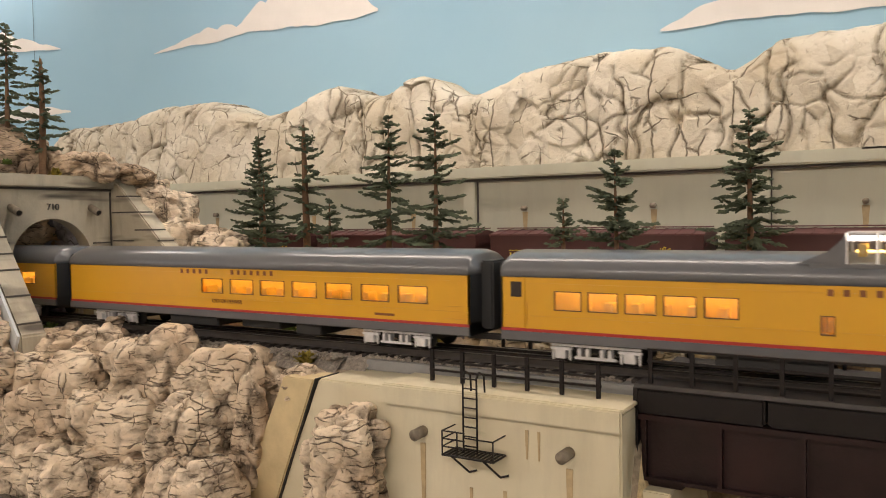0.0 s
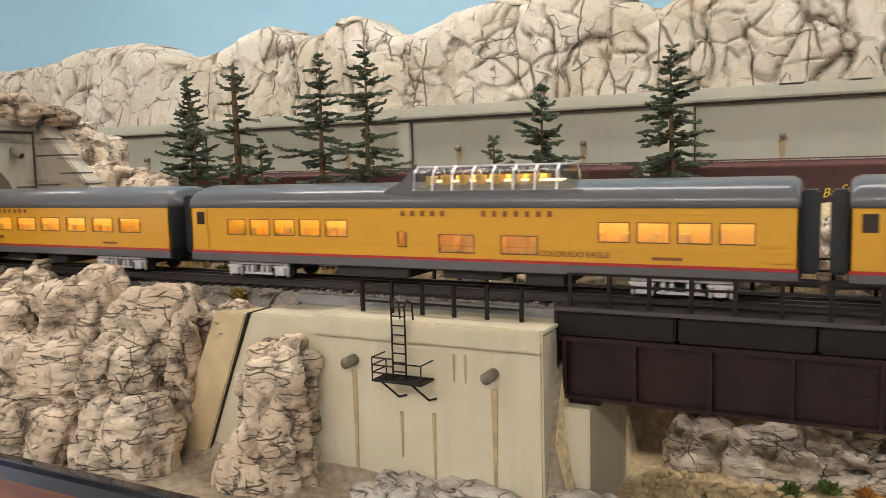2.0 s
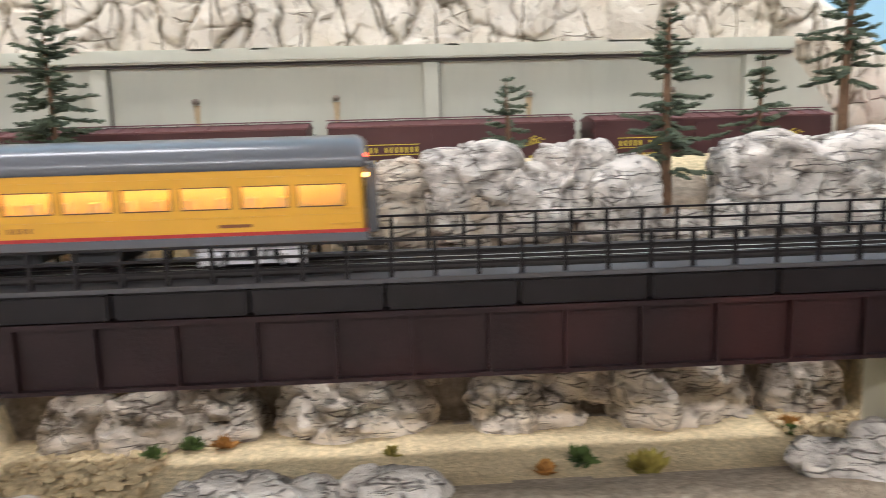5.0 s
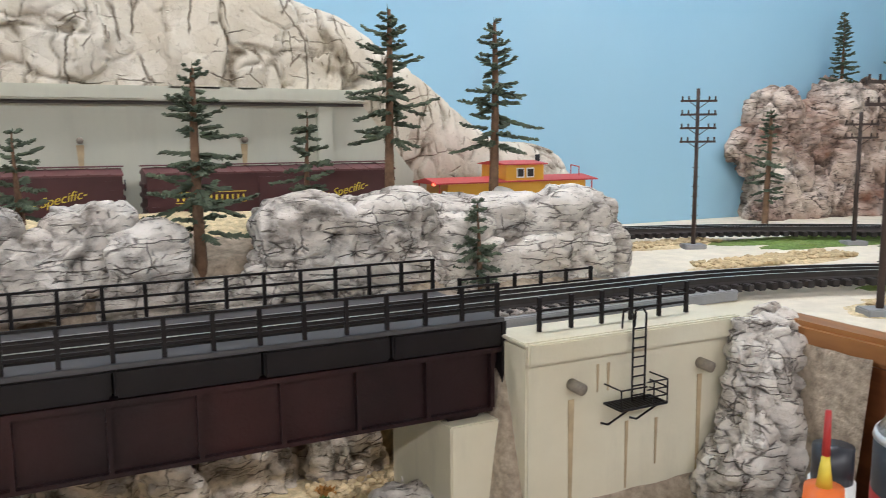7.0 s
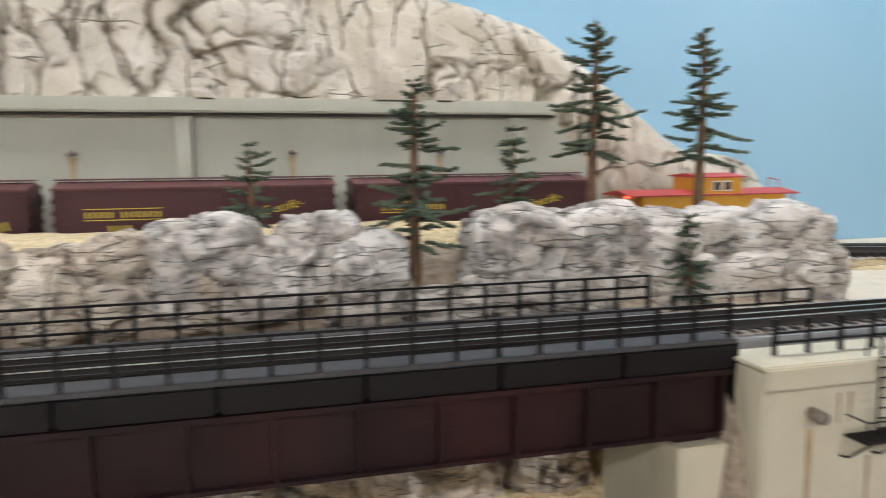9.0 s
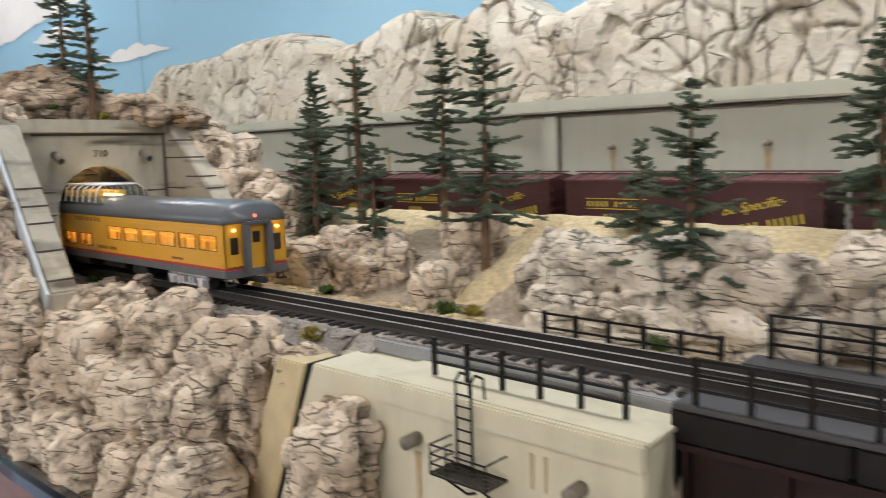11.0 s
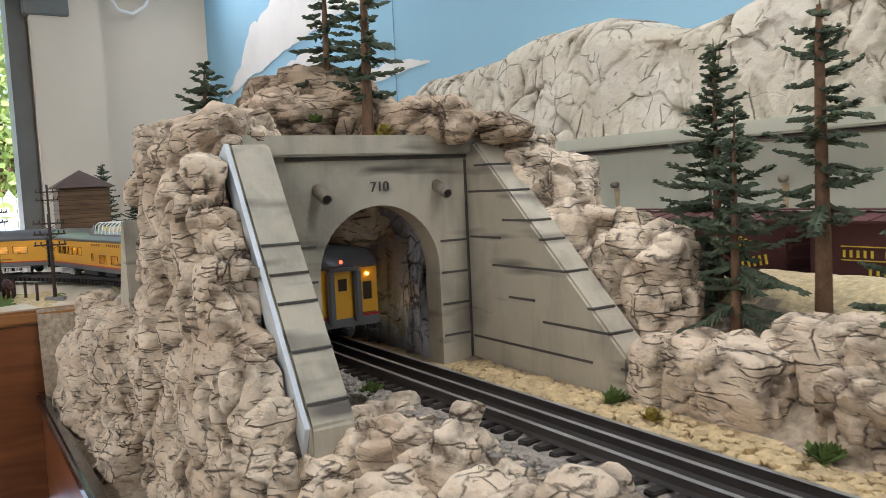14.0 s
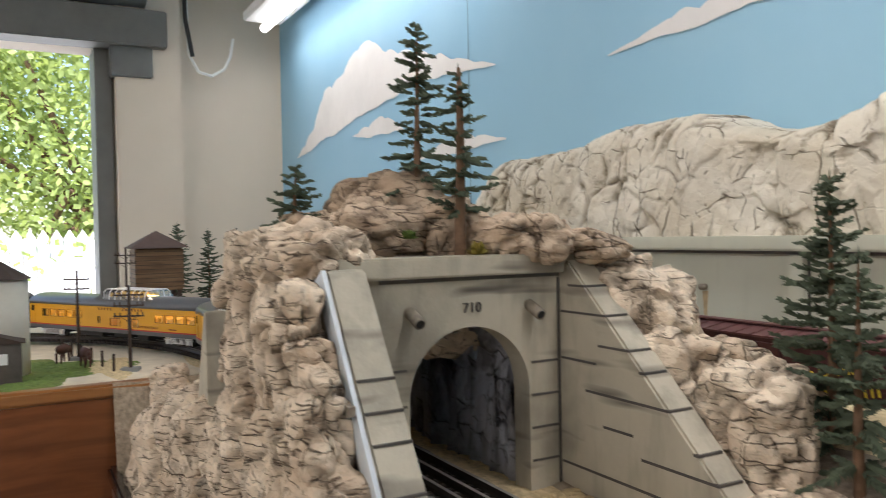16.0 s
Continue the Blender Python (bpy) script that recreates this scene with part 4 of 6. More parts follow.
# round heads along the track, and the bodies that hang below them
cliff += [((-0.795, 0.528, 1.192), (0.040, 0.034, 0.026), 0.2), ((-0.722, 0.536, 1.190), (0.030, 0.028, 0.040), 0.1), ((-0.625, 0.525, 1.184), (0.045, 0.036, 0.044), 0.0), ((-0.675, 0.530, 1.178), (0.022, 0.026, 0.038), 0.0),
          ((-0.540, 0.526, 1.181), (0.040, 0.030, 0.040), 0.1), ((-0.487, 0.545, 1.190), (0.024, 0.018, 0.014), 0.3), ((-0.715, 0.490, 1.150), (0.036, 0.035, 0.056), 0.2), ((-0.790, 0.500, 1.150), (0.036, 0.032, 0.046), 0.0),
          ((-0.630, 0.494, 1.128), (0.042, 0.034, 0.052), 0.1), ((-0.548, 0.500, 1.130), (0.036, 0.030, 0.052), 0.1), ((-0.575, 0.486, 1.092), (0.045, 0.03, 0.034), 0.1), ((-0.67, 0.492, 1.10), (0.03, 0.03, 0.04), 0.0), ((-0.855, 0.500, 1.165), (0.034, 0.03, 0.045), 0.0)]
cliff += [((-0.447, 0.522, 1.190), (0.018, 0.020, 0.018), 0.3), ((-0.492, 0.508, 1.150), (0.014, 0.014, 0.048), 0.0), ((-0.508, 0.506, 1.105), (0.014, 0.013, 0.035), 0.2)]
outcrop("rock_cliff", "tan cast-plaster rock cliff with dark cracks before the track", cliff, ROCK_TAN, 5, power=3.0)

hill = [(c, (r[0], r[1], r[2] * 1.3), u) for c, r, u in wall_of_stones(-1.14, -0.93, 1.07, 1.37, 0.488, 0.500, 0.062, 0.037, 7)]
hill += [((-0.965, 0.497, 1.39), (0.055, 0.036, 0.025), 0.1), ((-1.06, 0.51, 1.388), (0.075, 0.05, 0.03), 0.0), ((-1.00, 0.490, 1.345), (0.040, 0.026, 0.045), 0.0), ((-0.975, 0.485, 1.29), (0.03, 0.022, 0.05), 0.2),
         ((-1.12, 0.53, 1.37), (0.065, 0.06, 0.04), 0.3), ((-1.07, 0.62, 1.355), (0.10, 0.12, 0.05), 0.0), ((-1.07, 0.76, 1.32), (0.10, 0.10, 0.06), 0.0), ((-1.16, 0.66, 1.34), (0.05, 0.10, 0.07), 0.0)]
hill += [((-0.915 + 0.098 * k, 0.463, 1.342 - 0.165 * k), (0.034, 0.021, 0.036), 0.3 * k) for k in (0.0, 0.16, 0.33, 0.5, 0.67, 0.84, 1.0)]
outcrop("rock_hill", "tall tan plaster rock hill over the tunnel", hill, ROCK_TAN, 5, fold=(0.036, 0.036, 0.065), bed=(0.026, 0.026, 0.018), deep=0.0095)

top = [((-1.075, 0.602, 1.428), (0.058, 0.045, 0.036), 0.3), ((-1.02, 0.572, 1.412), (0.042, 0.036, 0.026), 0.1), ((-0.990, 0.630, 1.405), (0.032, 0.03, 0.035), 0.2), ((-0.945, 0.648, 1.405), (0.035, 0.026, 0.02), 0.0),
       ((-0.915, 0.668, 1.404), (0.024, 0.02, 0.02), 0.4), ((-0.91, 0.712, 1.394), (0.034, 0.025, 0.014), 0.1), ((-1.12, 0.56, 1.415), (0.04, 0.04, 0.02), 0.2)]
outcrop("summit_rocks", "brown layered boulders on top of the tunnel hill", top, ROCK_BROWN, 5)

low = wall_of_stones(-1.62, -1.24, 1.07, 1.185, 0.468, 0.492, 0.062, 0.040, 11)
outcrop("rock_bank", "tan plaster rock bank below the curve", low, ROCK_TAN, 4)

wing = [((-0.915, 0.735, 1.362), (0.036, 0.026, 0.030), 0.3), ((-0.872, 0.736, 1.330), (0.038, 0.028, 0.040), 0.5), ((-0.835, 0.734, 1.295), (0.036, 0.027, 0.040), 0.4), ((-0.800, 0.738, 1.268), (0.034, 0.028, 0.040), 0.3), ((-0.772, 0.742, 1.278), (0.030, 0.028, 0.036), 0.2), ((-0.768, 0.738, 1.240), (0.034, 0.028, 0.045), 0.2), ((-0.752, 0.728, 1.212), (0.026, 0.022, 0.028), 0.0),
        ((-0.93, 0.775, 1.325), (0.05, 0.04, 0.05), 0.0), ((-0.85, 0.775, 1.285), (0.05, 0.035, 0.042), 0.4), ((-0.80, 0.775, 1.25), (0.04, 0.03, 0.05), 0.2)]
outcrop("wing_rocks", "pale tan plaster rocks behind the sloping wing wall", wing, ROCK_TAN, 5, power=3.4, bed=(0.030, 0.030, 0.018), deep=0.008)

side = [((-0.715, 0.705, 1.222), (0.034, 0.026, 0.032), 0.1), ((-0.665, 0.705, 1.224), (0.034, 0.026, 0.034), 0.0), ((-0.635, 0.735, 1.240), (0.036, 0.026, 0.030), 0.2), ((-0.585, 0.735, 1.234), (0.040, 0.028, 0.034), -0.1),
        ((-0.58, 0.702, 1.222), (0.040, 0.024, 0.030), 0.0), ((-0.540, 0.72, 1.225), (0.022, 0.026, 0.034), 0.2), ((-0.475, 0.700, 1.222), (0.030, 0.024, 0.026), 0.1), ((-0.475, 0.755, 1.250), (0.036, 0.025, 0.036), 0.0)]
side = [(c, (r[0] * 0.88, r[1] * 0.95, r[2] * 0.92), u) for c, r, u in side]
outcrop("trackside_rocks", "pale blocky plaster boulders beside the track", side, ROCK_TAN, 5, power=3.6, lump=0.2, fold=(0.034, 0.034, 0.060), bed=(0.030, 0.030, 0.013), deep=0.005, open_beds=0.3)

far = []
rng = random.Random(3)
for k in range(13):
    x = max(-0.352, -0.375 + 0.05 * k)
    if k == 7:
        continue  # a sand slope lies open here
    far.append(((x, (0.725 if x < -0.17 else 0.742) + rng.uniform(-0.008, 0.008), 1.235 + rng.uniform(-0.004, 0.006)), (0.034, 0.030, 0.036 + rng.uniform(0, 0.008)), rng.uniform(-0.3, 0.3)))
    if x < -0.19:
        far.append(((x + 0.02, 0.690 + rng.uniform(-0.006, 0.006), 1.212), (0.030, 0.022, 0.024), rng.uniform(-0.3, 0.3)))
outcrop("bank_rocks", "pale plaster boulder bank behind the bridge", far, ROCK_BANK, 5, power=3.2, fold=(0.05, 0.05, 0.06))
east = [((0.235, 0.75, 1.250), (0.045, 0.04, 0.042), 0.1), ((0.325, 0.755, 1.258), (0.035, 0.035, 0.036), 0.2), ((0.290, 0.738, 1.24), (0.032, 0.03, 0.036), 0.0), ((0.365, 0.738, 1.235), (0.038, 0.032, 0.045), 0.1),
        ((0.495, 0.742, 1.252), (0.046, 0.045, 0.042), 0.0), ((0.565, 0.745, 1.252), (0.046, 0.045, 0.044), 0.2), ((0.635, 0.75, 1.246), (0.046, 0.045, 0.042), 0.0), ((0.715, 0.752, 1.245), (0.05, 0.045, 0.044), 0.1), ((0.765, 0.745, 1.245), (0.046, 0.045, 0.048), 0.2), ((0.795, 0.735, 1.222), (0.035, 0.04, 0.042), 0.0),
        ((0.48, 0.722, 1.220), (0.045, 0.022, 0.026), 0.0), ((0.56, 0.722, 1.218), (0.045, 0.022, 0.026), 0.0), ((0.65, 0.712, 1.218), (0.05, 0.022, 0.03), 0.1), ((0.73, 0.714, 1.218), (0.05, 0.022, 0.03), 0.0), ((0.42, 0.73, 1.21), (0.03, 0.02, 0.02), 0.0)]
outcrop("shoulder_rocks", "large pale plaster boulders beside the long railing", east, ROCK_PALE, 5, power=3.6, lump=0.2, fold=(0.055, 0.055, 0.060), bed=(0.045, 0.045, 0.018))

gorge = wall_of_stones(-0.10, 0.56, 1.070, 1.185, 0.690, 0.738, 0.068, 0.036, 21)
outcrop("gorge_wall", "pale plaster rock wall behind the gorge", gorge, ROCK_BANK, 5, lump=0.36)
for k, (x, y, s) in enumerate(((-0.277, 0.492, 0.036), (-0.215, 0.494, 0.040), (-0.145, 0.512, 0.038), (-0.085, 0.515, 0.036), (-0.025, 0.505, 0.034), (0.06, 0.545, 0.036), (0.10, 0.535, 0.034), (0.045, 0.545, 0.03), (0.165, 0.53, 0.036), (0.47, 0.535, 0.04), (0.53, 0.58, 0.034), (0.56, 0.62, 0.03))):
    me = boulder_mesh((0, 0, 0), (s, s * 0.7, s * 0.55), 60 + k, ROCK_PALE, 4)
    tagged(link("boulder", me, None, "", pose(x, y, 1.075, 0, 0, 0)), "pale plaster boulder lying in the gorge", "rock", group="gorge boulders")

for name, x, z0 in (("abutment_rock", -0.395, 1.185), ("abutment_rock", 0.775, 1.205)):
    st = [((x + 0.018, 0.490, z0 - 0.040), (0.030, 0.024, 0.040), 0.0), ((x + 0.010, 0.487, z0 - 0.095), (0.036, 0.028, 0.042), 0.1), ((x + 0.004, 0.482, z0 - 0.135), (0.042, 0.032, 0.05), 0.0), ((x + 0.014, 0.492, z0 - 0.022), (0.024, 0.020, 0.022), 0.0)]
    if x > 0:
        st = [((a - 0.012, b, c), (r[0] * 1.15, r[1], r[2]), u) for (a, b, c), r, u in st] + [((0.800, 0.500, 1.13), (0.022, 0.022, 0.045), 0.0), ((0.796, 0.505, 1.185), (0.016, 0.018, 0.022), 0.0)]
    outcrop(name, "weathered plaster rock leaning on the abutment", st, ROCK_TAN if x < 0 else ROCK_PALE, 5, power=3.2, fold=(0.026, 0.026, 0.050), deep=0.0075)
# plaster seam between the cliff and the abutment
t = thing("plaster_seam", "yellow plaster strip with a black gap beside the abutment", "plaster")
part("strip", prism([(-0.512, 1.08), (-0.4698, 1.08), (-0.4198, 1.203), (-0.452, 1.203)], 0.504, 0.535, bevel=0.001), SEAM, t)
part("gap", prism([(-0.4697, 1.08), (-0.4685, 1.08), (-0.4185, 1.2038), (-0.4197, 1.2038)], 0.5055, 0.535), UNDER, t, "black gap")
part("gap", boxes([(-0.4225, -0.4195, 0.56, 0.66, 1.2034, 1.2042)]), UNDER, t)


# ---- trees ----
def conifer(name, label, x, y, z, height, width, bare, seed, whorl=0.0075, count=7):
    """Model spruce: tapered wire trunk and drooping tiers of ragged needles."""
    rng = random.Random(seed)
    t = thing(name, label, "tree", pose(x, y, z), group="model conifers")
    dowel = bare > 0.24 and height > 0.12
    r0 = (0.0030 if dowel else 0.0022) + height * (0.011 if dowel else 0.009)
    n, rings = 8, 9
    v, f = [], []
    for i in range(rings):
        k = i / (rings - 1)
        r = r0 * (1 - (0.62 if dowel else 1.0) * k) + 0.0005
        r *= 0.6 if dowel and i == rings - 1 else 1.0
        for j in range(n):
            a = 2 * math.pi * j / n
            v.append((r * math.cos(a) + 0.0012 * math.sin(3 * k + seed), r * math.sin(a) + 0.0012 * math.cos(4 * k + seed), height * k * 0.98))
    for i in range(rings - 1):
        for j in range(n):
            f.append((i * n + j, i * n + (j + 1) % n, (i + 1) * n + (j + 1) % n, (i + 1) * n + j))
    link("trunk", mesh_of("trunk", v, f, BARK, True), t, "brown tapered trunk")
    V, F = [], []

    def spike(p, d, length, r):
        d = d.normalized()
        a = d.cross(Vector((0.3, 0.2, 1.0))).normalized()
        b = d.cross(a)
        i = len(V)
        for ang in (0.5, 2.6, 4.7):
            V.append(p + (a * math.cos(ang) + b * math.sin(ang)) * r + d * length * 0.25)
        V.append(p + d * length)
        V.append(p - d * length * 0.15)
        F.extend([(i, i + 1, i + 3), (i + 1, i + 2, i + 3), (i + 2, i, i + 3), (i + 1, i, i + 4), (i + 2, i + 1, i + 4), (i, i + 2, i + 4)])

    h = bare * height
    while h < height * 0.985:
        k = (h - bare * height) / (height * (1 - bare))
        reach = width * 0.5 * (1 - k) ** 0.75 * rng.uniform(0.72, 1.12) + 0.0025
        if k < 0.12:
            reach *= rng.uniform(0.6, 1.0)
        m = max(4, int(count * (1 - 0.35 * k)) + rng.choice((-1, 0, 1)))
        a0 = rng.uniform(0, 6.3)
        for j in range(m):
            if rng.random() < (0.24 if dowel else 0.14):
                continue
            a = a0 + 2 * math.pi * j / m + rng.uniform(-0.3, 0.3)
            L = reach * rng.uniform(0.5, 1.2)
            droop = rng.uniform(0.0, 0.60) - 0.35 * k
            lift = rng.uniform(-0.0035, 0.0035)
            steps = max(3, int(L / 0.0024))
            side = Vector((-math.sin(a), math.cos(a), 0))
            for q in range(steps):
                u = (q + 0.6) / steps
                if L * u < r0 * (1 - k) * 0.9:
                    continue
                p = Vector((math.cos(a) * L * u, math.sin(a) * L * u, h + lift - droop * L * u + 0.16 * L * u * u + rng.uniform(-0.0009, 0.0009)))
                out = Vector((math.cos(a), math.sin(a), -droop + 0.3 * u))
                w = 0.0055 * (0.55 + 0.6 * (1 - u)) * (0.7 + 0.6 * min(1, L / 0.03))
                for sgn in (-1, 1):
                    spike(p, out * 0.8 + side * sgn * rng.uniform(0.5, 1.1) + Vector((0, 0, rng.uniform(-0.5, 0.25))), w * rng.uniform(0.9, 1.5), 0.0018)
                if rng.random() < 0.6:
                    spike(p, out + Vector((rng.uniform(-0.4, 0.4), rng.uniform(-0.4, 0.4), rng.uniform(-0.3, 0.5))), w * 1.1, 0.0017)
        h += whorl * rng.uniform(0.8, 1.25) * (0.75 + 0.6 * (1 - k))
    spike(Vector((0, 0, height * 0.96)), Vector((0, 0, 1)), height * 0.05, 0.0008)
    link("crown", mesh_of("crown", V, F, NEEDLE), t, "ragged dark green tiers of needles")
    return t


TREES = [  # x, y, z, top, width, bare part
    (-0.757, 0.795, 1.232, 1.447, 0.112, 0.10), (-0.670, 0.786, 1.252, 1.456, 0.105, 0.34), (-0.578, 0.722, 1.250, 1.356, 0.070, 0.22), (-0.708, 0.752, 1.225, 1.395, 0.088, 0.24), (-0.543, 0.790, 1.268, 1.455, 0.112, 0.24),
    (-0.444, 0.734, 1.238, 1.447, 0.122, 0.24), (-0.333, 0.815, 1.272, 1.349, 0.062, 0.12), (-0.240, 0.713, 1.215, 1.390, 0.108, 0.20), (-0.143, 0.818, 1.272, 1.430, 0.104, 0.14),
    (0.278, 0.800, 1.278, 1.352, 0.064, 0.16), (0.410, 0.742, 1.205, 1.402, 0.108, 0.34), (0.516, 0.790, 1.280, 1.368, 0.070, 0.22), (0.602, 0.800, 1.277, 1.468, 0.100, 0.38), (0.708, 0.781, 1.270, 1.459, 0.104, 0.38), (0.640, 0.690, 1.205, 1.286, 0.064, 0.20),
    (-1.107, 0.529, 1.412, 1.472, 0.064, 0.10), (-1.040, 0.622, 1.435, 1.597, 0.088, 0.16), (-0.953, 0.615, 1.392, 1.543, 0.080, 0.28), (-1.16, 0.53, 1.40, 1.432, 0.028, 0.15),
    (1.305, 0.965, DECK - 0.002, 1.385, 0.080, 0.25), (1.585, 1.06, 1.405, 1.562, 0.058, 0.18), (1.750, 1.06, 1.420, 1.538, 0.070, 0.05), (1.838, 1.05, 1.395, 1.495, 0.050, 0.10),
    (-2.55, 0.674, DECK - 0.004, 1.455, 0.11, 0.20), (-2.55, 0.752, DECK - 0.004, 1.436, 0.11, 0.16), (-2.55, 0.825, DECK - 0.004, 1.435, 0.10, 0.14), (-2.75, 0.92, DECK - 0.004, 1.41, 0.08, 0.1)]
for k, (x, y, z, top, w, bare) in enumerate(TREES):
    tall = top - z
    conifer("conifer", "tall dark green model spruce with a bare brown trunk" if bare > 0.25 else ("small dark green model spruce" if tall < 0.1 else "full dark green model spruce"), x, y, z - 0.004, tall + 0.004, w, bare, 100 + k, whorl=0.0080 if bare < 0.22 else 0.0092, count=8 if bare < 0.22 else 7)


def tuft(x, y, z, r, material, label, seed):
    rng = random.Random(seed)
    V, F = [], []
    for k in range(70):
        a, e = rng.uniform(0, 6.3), rng.uniform(0.1, 1.5)
        d = Vector((math.cos(a) * math.cos(e), math.sin(a) * math.cos(e), math.sin(e))) * r * rng.uniform(0.6, 1.1)
        s = Vector((-math.sin(a), math.cos(a), 0.2)) * r * 0.16
        o = Vector((rng.uniform(-1, 1), rng.uniform(-1, 1), 0)) * r * 0.4
        i = len(V)
        V.extend([o - s, o + s, o + d * 0.7 + s * 1.2, o + d, o + d * 0.7 - s * 1.2])
        F.append((i, i + 1, i + 2, i + 3, i + 4))
    tagged(link("grass_tuft", mesh_of("grass_tuft", V, F, material), None, "", pose(x, y, z)), label, "grass tuft", group="grass tufts")


TUFTGREEN = mat("green foam foliage", (0.10, 0.15, 0.03), 0.9, spread=0.5, scale=200)
TUFTYELLOW = mat("yellow-green foam foliage", (0.34, 0.27, 0.05), 0.9, spread=0.4, scale=200)
TUFTORANGE = mat("orange foam foliage", (0.42, 0.20, 0.04), 0.9, spread=0.4, scale=200)
for k, (x, y, z, r, m, lb) in enumerate((
        (-0.855, 0.555, 1.21, 0.010, TUFTGREEN, "green foam grass tuft by the track"), (-0.74, 0.668, 1.207, 0.010, TUFTGREEN, "green foam grass tuft by the track"), (-0.70, 0.66, 1.207, 0.008, TUFTYELLOW, "olive foam tuft by the rocks"), (-0.60, 0.672, 1.207, 0.010, TUFTGREEN, "green foam grass tuft by the rocks"),
        (-0.44, 0.672, 1.206, 0.012, TUFTGREEN, "green foam grass tuft by the rocks"), (-0.415, 0.678, 1.206, 0.011, TUFTYELLOW, "olive foam tuft by the rocks"), (-0.462, 0.545, 1.207, 0.011, TUFTYELLOW, "orange and olive foam tuft beside the ballast"), (-0.62, 0.555, 1.212, 0.007, TUFTGREEN, "small green foam grass tuft"),
        (0.005, 0.655, 1.066, 0.010, TUFTGREEN, "dark green bush in the gorge"), (0.03, 0.655, 1.066, 0.010, TUFTORANGE, "orange bush in the gorge"), (-0.02, 0.64, 1.066, 0.010, TUFTGREEN, "dark green bush in the gorge"), (0.16, 0.628, 1.064, 0.007, TUFTYELLOW, "olive bush in the gorge"), (0.30, 0.60, 1.064, 0.012, TUFTGREEN, "dark green bush in the gorge"), (0.34, 0.575, 1.066, 0.016, TUFTYELLOW, "olive bush in the gorge"), (0.27, 0.58, 1.066, 0.010, TUFTORANGE, "orange bush in the gorge"), (0.48, 0.645, 1.064, 0.010, TUFTORANGE, "orange bush in the gorge"), (0.475, 0.63, 1.064, 0.008, TUFTGREEN, "dark green bush in the gorge"),
        (-1.0, 0.556, 1.41, 0.009, TUFTYELLOW, "olive foam tuft on the hill"), (-0.93, 0.615, 1.392, 0.010, TUFTYELLOW, "yellow foam tuft on the hill"), (-0.955, 0.57, 1.405, 0.008, TUFTGREEN, "green foam tuft on the hill"), (0.835, 0.755, 1.203, 0.012, TUFTGREEN, "green foam tuft by the boulders"), (-0.16, 0.66, 1.205, 0.010, TUFTYELLOW, "olive foam tuft by the railing"), (-0.24, 0.668, 1.206, 0.010, TUFTGREEN, "green foam tuft by the railing"))):
    tuft(x, y, z, r, m, lb, 300 + k)


# ---- rolling stock ----
def text_mesh(body, size, material, shear=0.0, depth=0.0002):
    cu = bpy.data.curves.new("words", "FONT")
    cu.body, cu.size, cu.extrude, cu.shear, cu.align_x = body, size, depth, shear, "CENTER"
    cu.materials.append(material)
    ob = new("words", cu)
    me = bpy.data.meshes.new_from_object(ob)
    bpy.data.objects.remove(ob)
    return me


def letter_bars(x0, x1, count, z, h, y, gaps=()):
    step = (x1 - x0) / count
    return boxes([(x0 + k * step + step * 0.26, x0 + (k + 1) * step - step * 0.36, y - 0.0002, y + 0.0002, z, z + h) for k in range(count) if k not in gaps])


W = 0.0325


def holed_wall(y, windows, half, z0, z1):
    """A side sheet with window openings, drawn to a real thickness."""
    xs = sorted({-half, half, *[a for w in windows for a in w[:2]]})
    zs = sorted({z0, z1, *[a for w in windows for a in w[2:]]})
    bm = bmesh.new()
    vs = {(i, j): bm.verts.new((x, y, z)) for i, x in enumerate(xs) for j, z in enumerate(zs)}
    for i in range(len(xs) - 1):
        for j in range(len(zs) - 1):
            cx, cz = (xs[i] + xs[i + 1]) / 2, (zs[j] + zs[j + 1]) / 2
            if not any(a < cx < b and c < cz < d for a, b, c, d in windows):
                bm.faces.new((vs[i, j], vs[i + 1, j], vs[i + 1, j + 1], vs[i, j + 1]))
    for v in [v for v in bm.verts if not v.link_faces]:
        bm.verts.remove(v)
    inner = bmesh.ops.extrude_face_region(bm, geom=list(bm.faces))
    bmesh.ops.translate(bm, verts=[g for g in inner["geom"] if isinstance(g, bmesh.types.BMVert)], vec=(0, -0.0016 if y > 0 else 0.0016, 0))
    return bm


def roof_sheet(x0, x1):
    prof = [(-0.0335, 0.0640), (-0.0332, 0.0690), (-0.0315, 0.0735), (-0.0275, 0.0775), (-0.0200, 0.0810), (-0.0100, 0.0830), (0.0, 0.0836)]
    prof = prof + [(-u, w) for u, w in prof[-2::-1]]
    bm = bmesh.new()
    rings = []
    # the ends drop away in a short curve
    for x, k in ((x0, 0.80), (x0 + 0.002, 0.92), (x0 + 0.006, 1.0), (x1 - 0.006, 1.0), (x1 - 0.002, 0.92), (x1, 0.80)):
        rings.append([bm.verts.new((x, u, 0.064 + (w - 0.064) * k)) for u, w in prof])
    for a, b in zip(rings, rings[1:]):
        for i in range(len(prof) - 1):
            bm.faces.new((a[i], a[i + 1], b[i + 1], b[i]))
        bm.faces.new((a[-1], a[0], b[0], b[-1]))
    bm.faces.new(rings[0])
    bm.faces.new(rings[-1][::-1])
    return bm


